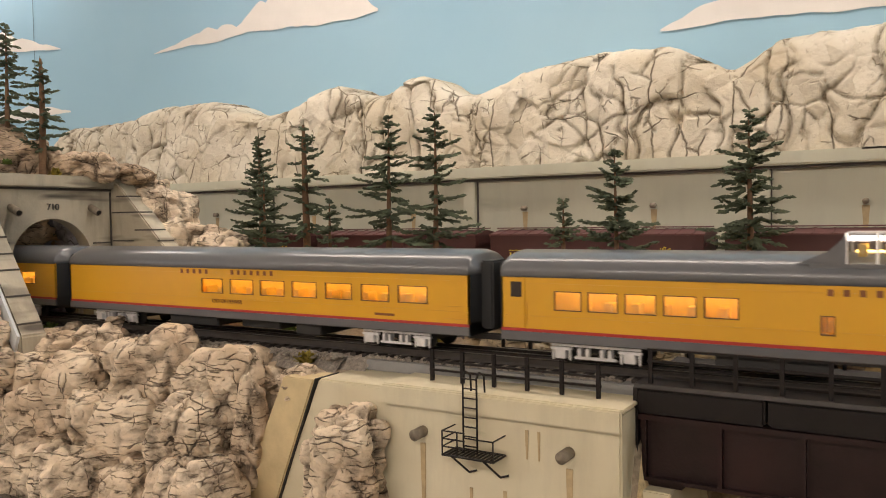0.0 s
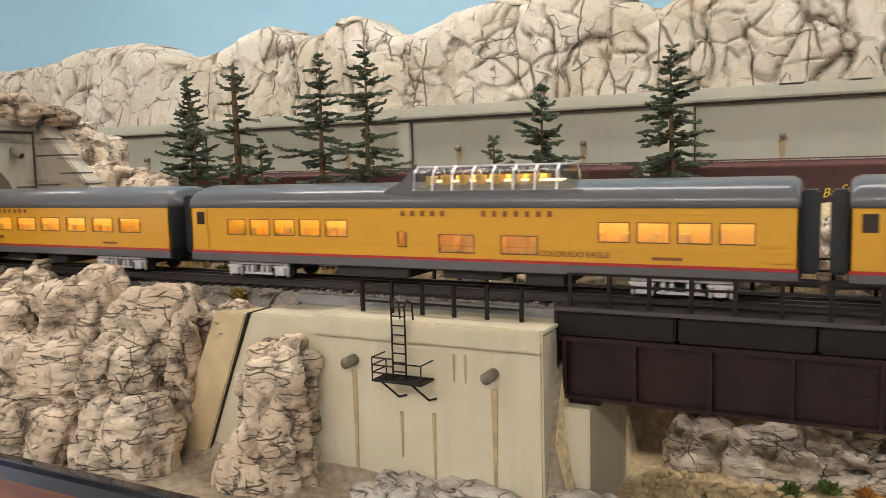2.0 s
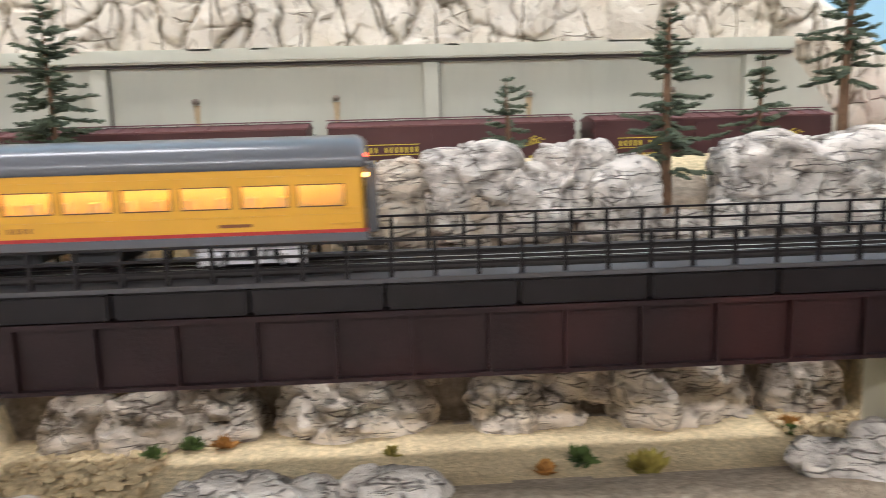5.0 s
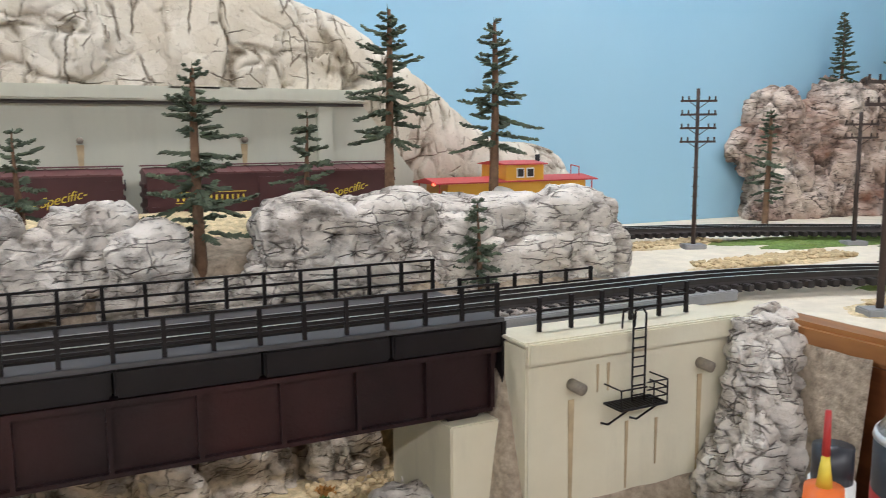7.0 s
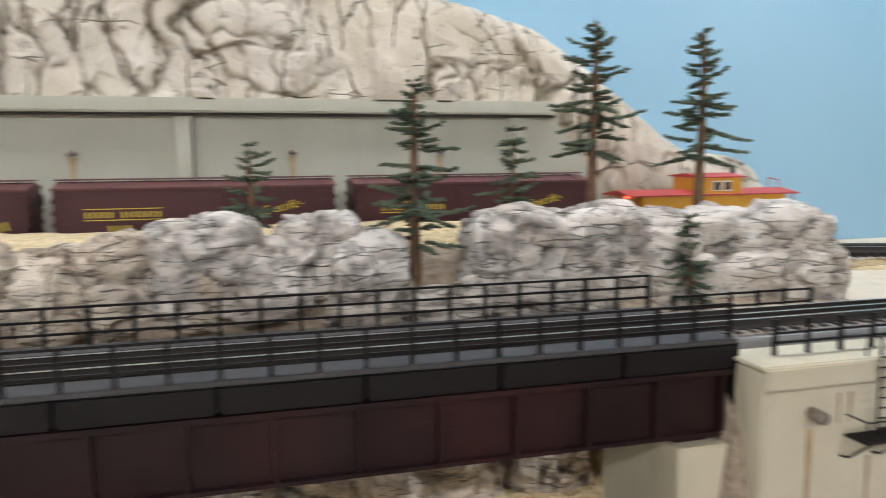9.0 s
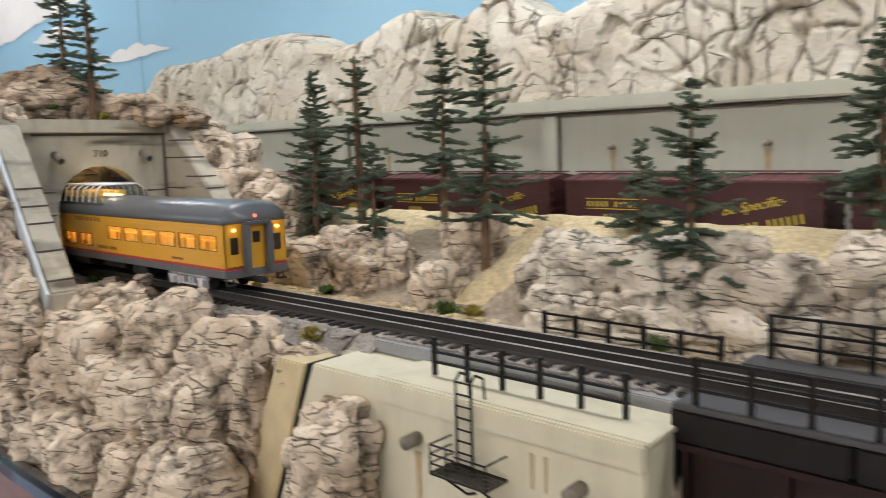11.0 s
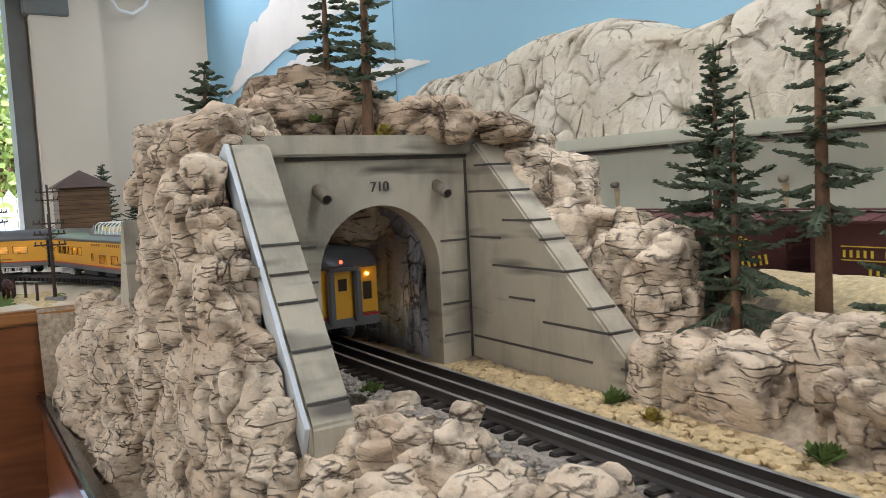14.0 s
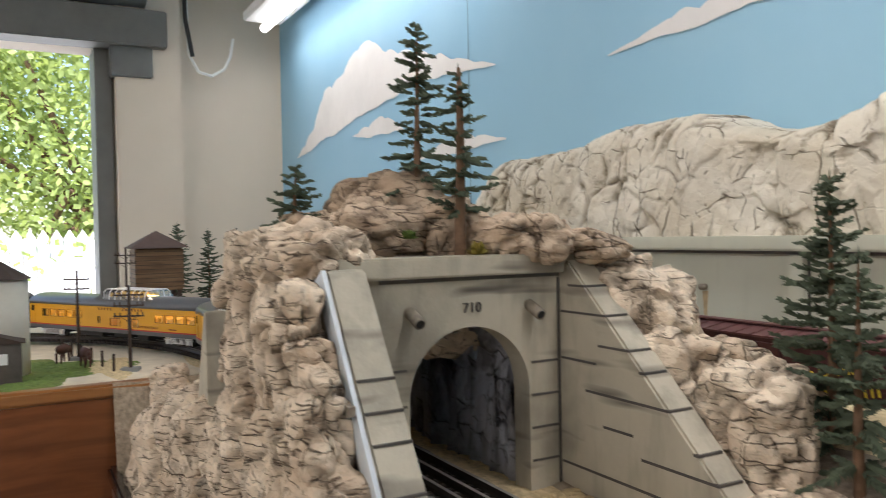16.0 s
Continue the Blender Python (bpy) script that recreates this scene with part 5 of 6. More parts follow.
def truck(car, x):
    me = bpy.data.meshes.new("truck")
    bm = boxes([(x - 0.030, x + 0.030, -0.020, 0.020, 0.008, 0.014)])
    bm.to_mesh(me)
    bm.free()
    me.materials.append(UNDER)
    ob = link("truck", me, car, "silver sprung truck with black wheels")
    for s in (-1, 1):
        y = s * 0.0275
        spans = [(x - 0.034, x + 0.034, y - 0.0016, y + 0.0016, 0.0134, 0.0150), (x - 0.016, x + 0.016, y - 0.0015, y + 0.0015, 0.0045, 0.0065)]
        for d in (-0.026, 0.026):
            spans += [(x + d - 0.0042, x + d + 0.0042, y - 0.0034, y + 0.0034, 0.0045, 0.0118), (x + d - 0.0085, x + d + 0.0085, y - 0.0022, y + 0.0022, 0.0105, 0.0126)]
            spans += [(x + d - 0.0075, x + d - 0.0058, y - 0.0015, y + 0.0015, 0.003, 0.0105), (x + d + 0.0058, x + d + 0.0075, y - 0.0015, y + 0.0015, 0.003, 0.0105)]
        for d in (-0.0115, -0.0055, 0.0055, 0.0115):
            spans += [(x + d - 0.0014, x + d + 0.0014, y - 0.003, y + 0.003, 0.0065, 0.0127)]
        part("sideframe", boxes(spans, 0.0006), SILVER, ob, "silver cast sideframe")
        for d in (-0.024, 0.024):
            part("wheel", rods([((x + d, s * 0.0145, 0.0085), (x + d, s * 0.0185, 0.0085))], 0.0085, 20), UNDER, ob, "black wheel", True)


def passenger_car(name, label, windows, doors, dome=None, tail=False):
    half, L = 0.256, 0.512
    car = thing(name, label, "passenger car", group="passenger train")
    wins = [(a, b, c, d) for a, b, c, d in windows]
    for s in (-1, 1):
        part("side", holed_wall(s * W, wins, half, 0.0252, 0.0645), YELLOW, car, "armour yellow car side")
        part("red_stripe", boxes([(-half, half, s * (W + 0.0002) - 0.0005, s * (W + 0.0002) + 0.0005, 0.0232, 0.0254)]), RED, car, "thin red stripe")
        part("red_stripe", boxes([(-half, half, s * (W + 0.0003) - 0.0004, s * (W + 0.0003) + 0.0004, 0.0640, 0.0652)]), RED, car, "thin red stripe")
        part("skirt", boxes([(-half, half, s * W - 0.001, s * W + 0.001, 0.0165, 0.0231)]), GREY, car, "grey skirt")
        for z in (0.0345, 0.0590):
            part("rib", boxes([(-half, half, s * (W + 0.0002) - 0.0003, s * (W + 0.0002) + 0.0003, z, z + 0.0006)]), YELLOW, car)
        for a, b, c, d in wins:
            w = link("window", mesh_of("window", [(a, s * (W - 0.0009), c), (b, s * (W - 0.0009), c), (b, s * (W - 0.0009), d), (a, s * (W - 0.0009), d)], [(0, 1, 2, 3)], PANE), car, "small lit window pane")
            e = 0.0007
            part("window_frame", boxes([(a - e, b + e, s * W - 0.0005, s * W + 0.0005, d, d + e), (a - e, b + e, s * W - 0.0005, s * W + 0.0005, c - e, c), (a - e, a, s * W - 0.0005, s * W + 0.0005, c, d), (b, b + e, s * W - 0.0005, s * W + 0.0005, c, d)]), FRAME, w, "thin dark frame")
        for a, b in doors:
            part("door", boxes([(a, b, s * W - 0.0008, s * W + 0.0008, 0.026, 0.0635)], 0.0003), YELLOW, car, "yellow vestibule door")
            part("door_window", boxes([(a + 0.0025, b - 0.0025, s * W - 0.0011, s * W + 0.0011, 0.049, 0.0605)]), DARKGLASS, car, "dark door window")
            part("grab_rail", rods([((b + 0.002, s * (W + 0.0015), 0.028), (b + 0.002, s * (W + 0.0015), 0.045))], 0.0004, 5), YELLOW, car)
        for x in (half - 0.022,):
            for z in (0.0285, 0.0385):
                part("grab_rail", boxes([(x, x + 0.018, s * (W + 0.001) - 0.0003, s * (W + 0.001) + 0.0003, z, z + 0.0006)]), YELLOW, car)
    part("roof", roof_sheet(-half, half), GREY, car, "dark grey rounded roof", True)
    part("floor", boxes([(-half, half, -W + 0.002, W - 0.002, 0.0155, 0.0262)]), UNDER, car, "black underframe")
    part("equipment_box", boxes([(-0.10, -0.03, -0.026, 0.026, 0.007, 0.0154), (0.0, 0.05, -0.024, 0.024, 0.008, 0.0154), (0.07, 0.10, -0.026, 0.026, 0.006, 0.0154)], 0.001), UNDER, car)
    part("interior", boxes([(-half + 0.004, half - 0.004, -0.0008, 0.0008, 0.0263, 0.058)] + [(-0.2 + 0.02 * k, -0.194 + 0.02 * k, s * 0.010 - 0.007 * (s < 0), s * 0.010 + 0.007 * (s > 0) + 0.006, 0.0263, 0.045) for k in range(21) for s in (-1, 1)]), TAN, car, "tan seats and partition")
    for s in (-1, 1):
        part("ceiling_lamp", boxes([(-half + 0.01, half - 0.01, s * 0.012 - 0.002, s * 0.012 + 0.002, 0.0615, 0.0625)]), GLOW, car, "warm glowing lamp strip")
    for x, s in ((-half, -1), (half, 1)):
        last = tail and s == 1
        part("end_wall", boxes([(min(x, x - s * 0.0015), max(x, x - s * 0.0015), -W, W, 0.0165, 0.0645)]), YELLOW if last else DARKGREY, car, "yellow tail end" if last else "dark grey end wall")
        if last:
            part("end_door", boxes([(x, x + 0.001, -0.0085, 0.0085, 0.021, 0.060)], 0.0003), YELLOW, car, "yellow end door")
            part("end_door_window", boxes([(x + 0.0008, x + 0.0014, -0.004, 0.004, 0.046, 0.056)]), DARKGLASS, car)
            for y in (-0.012, 0.012):
                part("diaphragm_post", boxes([(x, x + 0.007, y - 0.003, y + 0.003, 0.020, 0.0635)], 0.0012), GREY, car, "grey buffer post")
            part("diaphragm_hood", boxes([(x, x + 0.007, -0.0145, 0.0145, 0.0625, 0.0655)], 0.0012), GREY, car, "grey hood over the end door")
            for y in (-0.023, 0.023):
                part("end_window", boxes([(x + 0.0001, x + 0.0009, y - 0.004, y + 0.004, 0.037, 0.052)], 0.0003), DARKGLASS, car, "dark end window")
                part("marker_light", rods([((x - 0.001, y, 0.0585), (x + 0.002, y, 0.0585))], 0.0014, 10), BULB, car, "amber marker light")
            part("tail_light", rods([((x - 0.002, 0.0, 0.0705), (x + 0.001, 0.0, 0.0700))], 0.0014, 10), REDBULB, car, "red tail light")
            part("end_stripe", boxes([(x + 0.0002, x + 0.0007, -W, W, 0.0232, 0.0254)]), RED, car)
            part("end_skirt", boxes([(x - 0.0005, x + 0.0015, -W, W, 0.0160, 0.0231)]), GREY, car)
            for y in (-0.027, 0.027):
                part("end_step", boxes([(x - 0.004, x + 0.001, y - 0.004, y + 0.004, 0.009, 0.0105), (x - 0.004, x - 0.003, y - 0.004, y - 0.003, 0.009, 0.016), (x - 0.004, x - 0.003, y + 0.003, y + 0.004, 0.009, 0.016)]), UNDER, car)
        else:
            part("diaphragm", boxes([(min(x, x + s * 0.011), max(x, x + s * 0.011), -0.0135, 0.0135, 0.020, 0.0745)], 0.0015), DARKGREY, car, "dark grey bellows")
        part("coupler", boxes([(min(x - s * 0.02, x + s * 0.0125), max(x - s * 0.02, x + s * 0.0125), -0.003, 0.003, 0.0095, 0.0145)], 0.001), UNDER, car)
    for x in (-0.183, 0.183):
        truck(car, x)
    if dome:
        d0, d1 = dome
        n = 7
        def ring(x, k):
            return [(x, -0.0300, 0.0745), (x, -0.0290, 0.0760 + 0.0), (x, -0.0265, 0.0760 + 0.0150 * k), (x, -0.020, 0.0760 + 0.0195 * k), (x, 0.020, 0.0760 + 0.0195 * k), (x, 0.0265, 0.0760 + 0.0150 * k), (x, 0.0290, 0.0760), (x, 0.0300, 0.0745)]
        rows = [ring(d0, 0.06), ring(d0 + 0.016, 1.0)] + [ring(d0 + 0.016 + (d1 - d0 - 0.032) * k / n, 1.0) for k in range(1, n + 1)] + [ring(d1, 0.06)]
        q = len(rows[0])
        V = [p for r in rows for p in r]
        F = [(i * q + k, i * q + k + 1, (i + 1) * q + k + 1, (i + 1) * q + k) for i in range(len(rows) - 1) for k in range(1, q - 2)]
        g = link("dome_glass", mesh_of("dome_glass", V, F, DOMEGLASS), car, "clear curved dome glazing")
        part("dome_base", boxes([(d0 - 0.004, d1 + 0.004, -0.0305, -0.0285, 0.0690, 0.0772), (d0 - 0.004, d1 + 0.004, 0.0285, 0.0305, 0.0690, 0.0772)], 0.0006), GREY, car, "grey dome base")
        for r in rows:
            lines = [(r[k], r[k + 1]) for k in range(1, q - 2)]
            part("dome_rib", rods(lines, 0.0009, 6), SILVER, car, "silver dome rib")
        for k in (3, 4):
            part("dome_rail", rods([(rows[1][k], rows[-2][k])], 0.0010, 6), SILVER, car)
        for k in (1, 6):
            part("dome_sill", rods([(rows[1][k], rows[-2][k])], 0.0009, 6), SILVER, car)
        part("dome_panel", prism([(d0 - 0.012, 0.0765), (d0 + 0.016, 0.0765), (d0 + 0.016, 0.0940), (d0 + 0.006, 0.0850)], -0.0295, -0.0280), GREY, car, "grey dome end panel")
        part("dome_panel", prism([(d0 - 0.012, 0.0765), (d0 + 0.016, 0.0765), (d0 + 0.016, 0.0940), (d0 + 0.006, 0.0850)], 0.0280, 0.0295), GREY, car, "grey dome end panel")
        seats = [(d0 + 0.022 + 0.0145 * k, d0 + 0.0265 + 0.0145 * k, s * 0.013 - 0.006, s * 0.013 + 0.006, 0.0836 - 0.0045, 0.0885) for k in range(int((d1 - d0 - 0.04) / 0.0145)) for s in (-1, 1)]
        part("dome_seats", boxes(seats), TAN, car, "lit tan dome seats")
        part("dome_lamp", boxes([(d0 + 0.02, d1 - 0.02, -0.004, 0.004, 0.0838, 0.0845)]), GLOW, car, "warm glowing aisle lamp")
    return car


FRAME = mat("thin dark window frame", (0.10, 0.05, 0.02), 0.5)
DARKGLASS = mat("dark glass", (0.03, 0.02, 0.015), 0.1)
Z0, Z1 = 0.0405, 0.0535
COACH = [(a, b, Z0, Z1) for a, b in ((-0.044, -0.016), (-0.005, 0.024), (0.034, 0.063), (0.073, 0.101), (0.112, 0.140), (0.151, 0.179), (0.189, 0.217))]
DOME1 = [(a, b, Z0, Z1) for a, b in ((-0.212, -0.192), (-0.186, -0.165), (-0.159, -0.138), (-0.132, -0.111), (-0.105, -0.084), (0.128, 0.149), (0.155, 0.176), (0.182, 0.203), (0.209, 0.230))]
DOME1 += [(-0.035, -0.028, 0.0335, 0.0445), (0.002, 0.031, 0.030, 0.043), (0.054, 0.082, 0.030, 0.043)]
DOME2 = [(-0.183, -0.155, Z0, Z1)] + [(a, b, Z0, Z1) for a, b in ((0.035, 0.064), (0.071, 0.100), (0.107, 0.136), (0.143, 0.172), (0.180, 0.208), (0.215, 0.243))]
DOME2 += [(a, b, 0.030, 0.043) for a, b in ((-0.113, -0.085), (-0.074, -0.045), (-0.033, -0.005))]

lead = passenger_car("passenger_car", "yellow and grey streamlined coach with lit windows", COACH, [(-0.249, -0.236)])
coach = passenger_car("passenger_car", "yellow and grey streamlined coach lettered City of Denver", COACH, [])
dome1 = passenger_car("dome_car", "yellow and grey dome car lettered Colorado Eagle", DOME1, [(-0.250, -0.236)], (-0.038, 0.112))
dome2 = passenger_car("dome_car", "yellow and grey dome car with tail lights at its rear", DOME2, [(-0.252, -0.238)], (-0.122, 0.018), tail=True)
for car, spans, words, wx, wz, ws in ((coach, ((-0.076, -0.032, 5), (-0.006, 0.053, 7)), "CITY OF DENVER", -0.010, 0.0308, 0.0052), (dome1, ((-0.034, 0.010, 5), (0.036, 0.097, 7)), "COLORADO EAGLE", 0.110, 0.0290, 0.0058), (dome2, ((-0.122, -0.076, 5), (-0.043, 0.021, 7)), "", 0.03, 0.029, 0.005), (lead, ((-0.076, -0.032, 5), (-0.006, 0.053, 7)), "", -0.01, 0.0308, 0.005)):
    for s in (-1, 1):
        y = s * (W + 0.0007)
        for a, b, n in spans:
            part("lettering", letter_bars(a, b, n, 0.0585 if car in (coach, lead) else 0.0575, 0.0042, y), LETTER, car, "dark red letter shapes")
        part("car_number", boxes([(0.165, 0.185, y - 0.0002, y + 0.0002, 0.0285, 0.0305)]), LETTER, car, "dark number bar")
        if words:
            link("lettering", text_mesh(words, ws, LETTER), car, "dark red car name", pose(wx, y, wz, 90, 0, 0 if s < 0 else 180))
        else:
            part("lettering", letter_bars(wx - 0.022, wx + 0.022, 11, wz, 0.0032, y, (6,)), LETTER, car, "dark red name shapes")


def freight_car(x):
    car = thing("boxcar", "maroon wooden-sided model boxcar with yellow lettering", "boxcar", pose(x, 0.93, RAIL + 0.001), group="freight train")
    h = 0.131
    part("body", boxes([(-h, h, -0.031, 0.031, 0.018, 0.0855)], 0.0008), BOXCAR, car)
    part("roof", prism([(-0.0325, 0.0850), (0.0325, 0.0850), (0.0325, 0.0868), (0.0, 0.0920), (-0.0325, 0.0868)], -h - 0.001, h + 0.001, "x"), BOXROOF, car, "oxide red pitched roof")
    for k in range(14):
        a = -h + 0.012 + k * (2 * h - 0.024) / 13
        part("roof_rib", prism([(-0.0327, 0.0866), (0.0327, 0.0866), (0.0327, 0.0876), (0.0, 0.0928), (-0.0327, 0.0876)], a - 0.0009, a + 0.0009, "x"), BOXROOF, car)
    part("roof_walk", boxes([(-h - 0.003, h + 0.003, -0.006, 0.006, 0.0932, 0.0945)]), BOXROOF, car, "narrow roof walkway")
    part("door", boxes([(-0.022, 0.022, -0.0335, -0.0312, 0.021, 0.081)], 0.0004), BOXCAR, car, "sliding door")
    for k in range(5):
        part("end_rib", boxes([(h, h + 0.0022, -0.028, 0.028, 0.028 + 0.011 * k, 0.033 + 0.011 * k)], 0.0008), BOXCAR, car)
        part("end_rib", boxes([(-h - 0.0022, -h, -0.028, 0.028, 0.028 + 0.011 * k, 0.033 + 0.011 * k)], 0.0008), BOXCAR, car)
    for k in range(7):
        for sx in (-1, 1):
            part("ladder_rung", boxes([(sx * 0.122 - 0.006, sx * 0.122 + 0.006, -0.0338, -0.0330, 0.026 + 0.009 * k, 0.0268 + 0.009 * k)]), BOXCAR, car)
    part("brake_wheel", rods([((h + 0.004, 0.012, 0.074), (h + 0.005, 0.012, 0.074))], 0.006, 14), UNDER, car)
    y = -0.0314
    part("lettering", letter_bars(-0.105, -0.035, 13, 0.0585, 0.0056, y, (5,)), GOLD, car, "yellow letter shapes")
    for z in (0.0665, 0.0560):
        part("line", boxes([(-0.105, -0.035, y - 0.0002, y + 0.0002, z, z + 0.0008)]), GOLD, car, "thin yellow line")
    part("lettering", letter_bars(-0.085, -0.062, 4, 0.0455, 0.0055, y), GOLD, car, "yellow letter shapes")
    part("number", boxes([(-0.092, -0.056, y - 0.0002, y + 0.0002, 0.0385, 0.0425)]), GOLD, car, "yellow number bar")
    link("slogan", text_mesh("Be Specific-", 0.0125, GOLD, 0.45), car, "slanted yellow slogan", pose(0.070, y, 0.0595, 90, -12, 0))
    bm = letter_bars(-0.028, 0.042, 12, 0.0, 0.0085, 0.0, (5,))
    bmesh.ops.rotate(bm, verts=bm.verts, cent=(0, 0, 0), matrix=Matrix.Rotation(radians(-12), 3, "Y"))
    bmesh.ops.translate(bm, verts=bm.verts, vec=(0.076, y, 0.041))
    part("lettering", bm, GOLD, car, "slanted yellow letter shapes")
    for sx in (-0.09, 0.09):
        part("truck", boxes([(sx - 0.027, sx + 0.027, -0.028, 0.028, 0.004, 0.016)], 0.002), UNDER, car, "black truck")
    part("coupler", boxes([(h, h + 0.0105, -0.003, 0.003, 0.011, 0.016)]), UNDER, car)
    part("coupler", boxes([(-h - 0.0105, -h, -0.003, 0.003, 0.011, 0.016)]), UNDER, car)


for k in range(7):
    freight_car(0.516 - 0.2835 * k)


def caboose():
    car = thing("caboose", "yellow model caboose with a red roof and cupola", "caboose", pose(0.812, 0.93, RAIL + 0.001), group="freight train")
    part("body", boxes([(-0.098, 0.098, -0.030, 0.030, 0.018, 0.066)], 0.0008), YELLOW, car)
    part("roof", prism([(-0.034, 0.0660), (0.034, 0.0660), (0.034, 0.0675), (0.0, 0.0725), (-0.034, 0.0675)], -0.114, 0.114, "x"), CABRED, car, "red pitched roof")
    part("cupola", boxes([(-0.020, 0.034, -0.031, 0.031, 0.066, 0.0865)], 0.0008), YELLOW, car, "yellow cupola")
    part("cupola_roof", prism([(-0.034, 0.0866), (0.034, 0.0866), (0.034, 0.0880), (0.0, 0.0915), (-0.034, 0.0880)], -0.024, 0.038, "x"), CABRED, car, "red cupola roof")
    for x in (0.000, 0.014):
        part("cupola_window", boxes([(x - 0.0055, x + 0.0055, -0.0318, -0.0305, 0.071, 0.083)], 0.0003), WHITE, car, "white window frame")
        part("cupola_glass", boxes([(x - 0.004, x + 0.004, -0.0322, -0.0312, 0.0725, 0.0815)]), DARKGLASS, car)
    for x in (-0.070, -0.030, 0.010, 0.055):
        part("window", boxes([(x - 0.0055, x + 0.0055, -0.0308, -0.0295, 0.040, 0.054)], 0.0003), CABRED, car, "red window frame")
        part("window_glass", boxes([(x - 0.004, x + 0.004, -0.0312, -0.0300, 0.0415, 0.0525)]), DARKGLASS, car)
    part("emblem", boxes([(-0.052, -0.043, -0.0309, -0.0302, 0.036, 0.050)], 0.0003), WHITE, car, "white and red shield shape")
    for k in range(5):
        part("flag_stripe", prism([(0.022, 0.0375 + 0.0028 * k), (0.045, 0.0375 + 0.0028 * k), (0.045, 0.0390 + 0.0028 * k), (0.022, 0.0390 + 0.0028 * k)], -0.0308, -0.0302), CABRED if k % 2 else WHITE, car, "red and white stripe")
    part("flag_field", boxes([(0.046, 0.062, -0.0308, -0.0302, 0.040, 0.0515)]), NAVY, car, "dark blue star panel")
    part("stack", rods([((0.052, 0.012, 0.068), (0.052, 0.012, 0.098))], 0.003, 10), UNDER, car, "black smoke stack")
    for x in (-0.108, 0.108):
        part("platform", boxes([(x - 0.012, x + 0.012, -0.030, 0.030, 0.018, 0.022)]), CABRED, car)
        for y in (-0.029, 0.029):
            part("platform_post", rods([((x, y, 0.022), (x, y, 0.066))], 0.0009, 6), CABRED, car)
    part("roof_grab", rods([((0.100, -0.012, 0.070), (0.100, -0.012, 0.082)), ((0.100, -0.012, 0.082), (0.100, 0.006, 0.084)), ((0.100, 0.006, 0.084), (0.100, 0.006, 0.071))], 0.0007, 5), CABRED, car)
    part("tail_lamp", rods([((-0.112, -0.026, 0.066), (-0.116, -0.026, 0.066))], 0.0016, 8), REDBULB, car, "red tail lamp")
    for sx in (-0.06, 0.06):
        part("truck", boxes([(sx - 0.024, sx + 0.024, -0.027, 0.027, 0.004, 0.016)], 0.002), UNDER, car, "black truck")


NAVY = mat("navy blue", (0.03, 0.04, 0.10), 0.5)
caboose()


# ---- lineside poles ----
COWHIDE = mat("brown hide", (0.09, 0.032, 0.022), 0.7, spread=0.35, scale=60)
TANKWOOD = wood_mat("weathered tank planks", (0.20, 0.12, 0.06), (0.11, 0.06, 0.03), (2, 2, 20), 0.7)
TOWERROOF = mat("brown tower roof", (0.10, 0.065, 0.055), 0.8, spread=0.2, scale=40)
SILO = mat("pale silo concrete", (0.62, 0.60, 0.52), 0.8, spread=0.1, scale=20)
SHEDWOOD = mat("dark shed boards", (0.10, 0.085, 0.075), 0.8, spread=0.3, scale=50)
def pole(x, y, height, arms, turn=0.0):
    t = thing("telegraph_pole", "dark brown telegraph pole with crossarms on a grey base", "telegraph pole", pose(x, y, DECK - 0.003, 0, 0, turn), group="telegraph poles")
    part("mast", rods([((0, 0, 0), (0, 0, height))], 0.0030, 8, 0.0022), POLEWOOD, t, smooth=True)
    part("base", boxes([(-0.014, 0.014, -0.010, 0.010, 0.0, 0.006)], 0.001), ROADBED, t, "grey base block")
    for k in range(arms):
        z = height - 0.015 - 0.0165 * k
        arm = part("crossarm", boxes([(-0.023, 0.023, -0.0035, -0.0022, z - 0.0013, z + 0.0013)]), POLEWOOD, t)
        for d in (-0.021, -0.013, 0.013, 0.021):
            part("insulator", rods([((d, -0.003, z + 0.001), (d, -0.003, z + 0.0055))], 0.0011, 6), POLEWOOD, arm)
        part("brace", rods([((-0.012, -0.0030, z - 0.001), (0, -0.0030, z - 0.009)), ((0.012, -0.0030, z - 0.001), (0, -0.0030, z - 0.009))], 0.0005, 5), POLEWOOD, t)
    for k in range(7):
        part("step_peg", rods([((-0.0045, 0, 0.03 + 0.012 * k), (0.0045, 0, 0.03 + 0.012 * k))], 0.0004, 4), POLEWOOD, t)


for x, y, h, n, a in ((1.020, 0.823, 0.198, 4, -20), (1.218, 0.747, 0.168, 2, -20), (0.872, 0.468, 0.192, 2, -25), (-1.725, 0.455, 0.135, 3, 70), (-1.90, 0.392, 0.155, 2, 60), (-2.15, 0.50, 0.19, 2, 60)):
    pole(x, y, h, n, a)


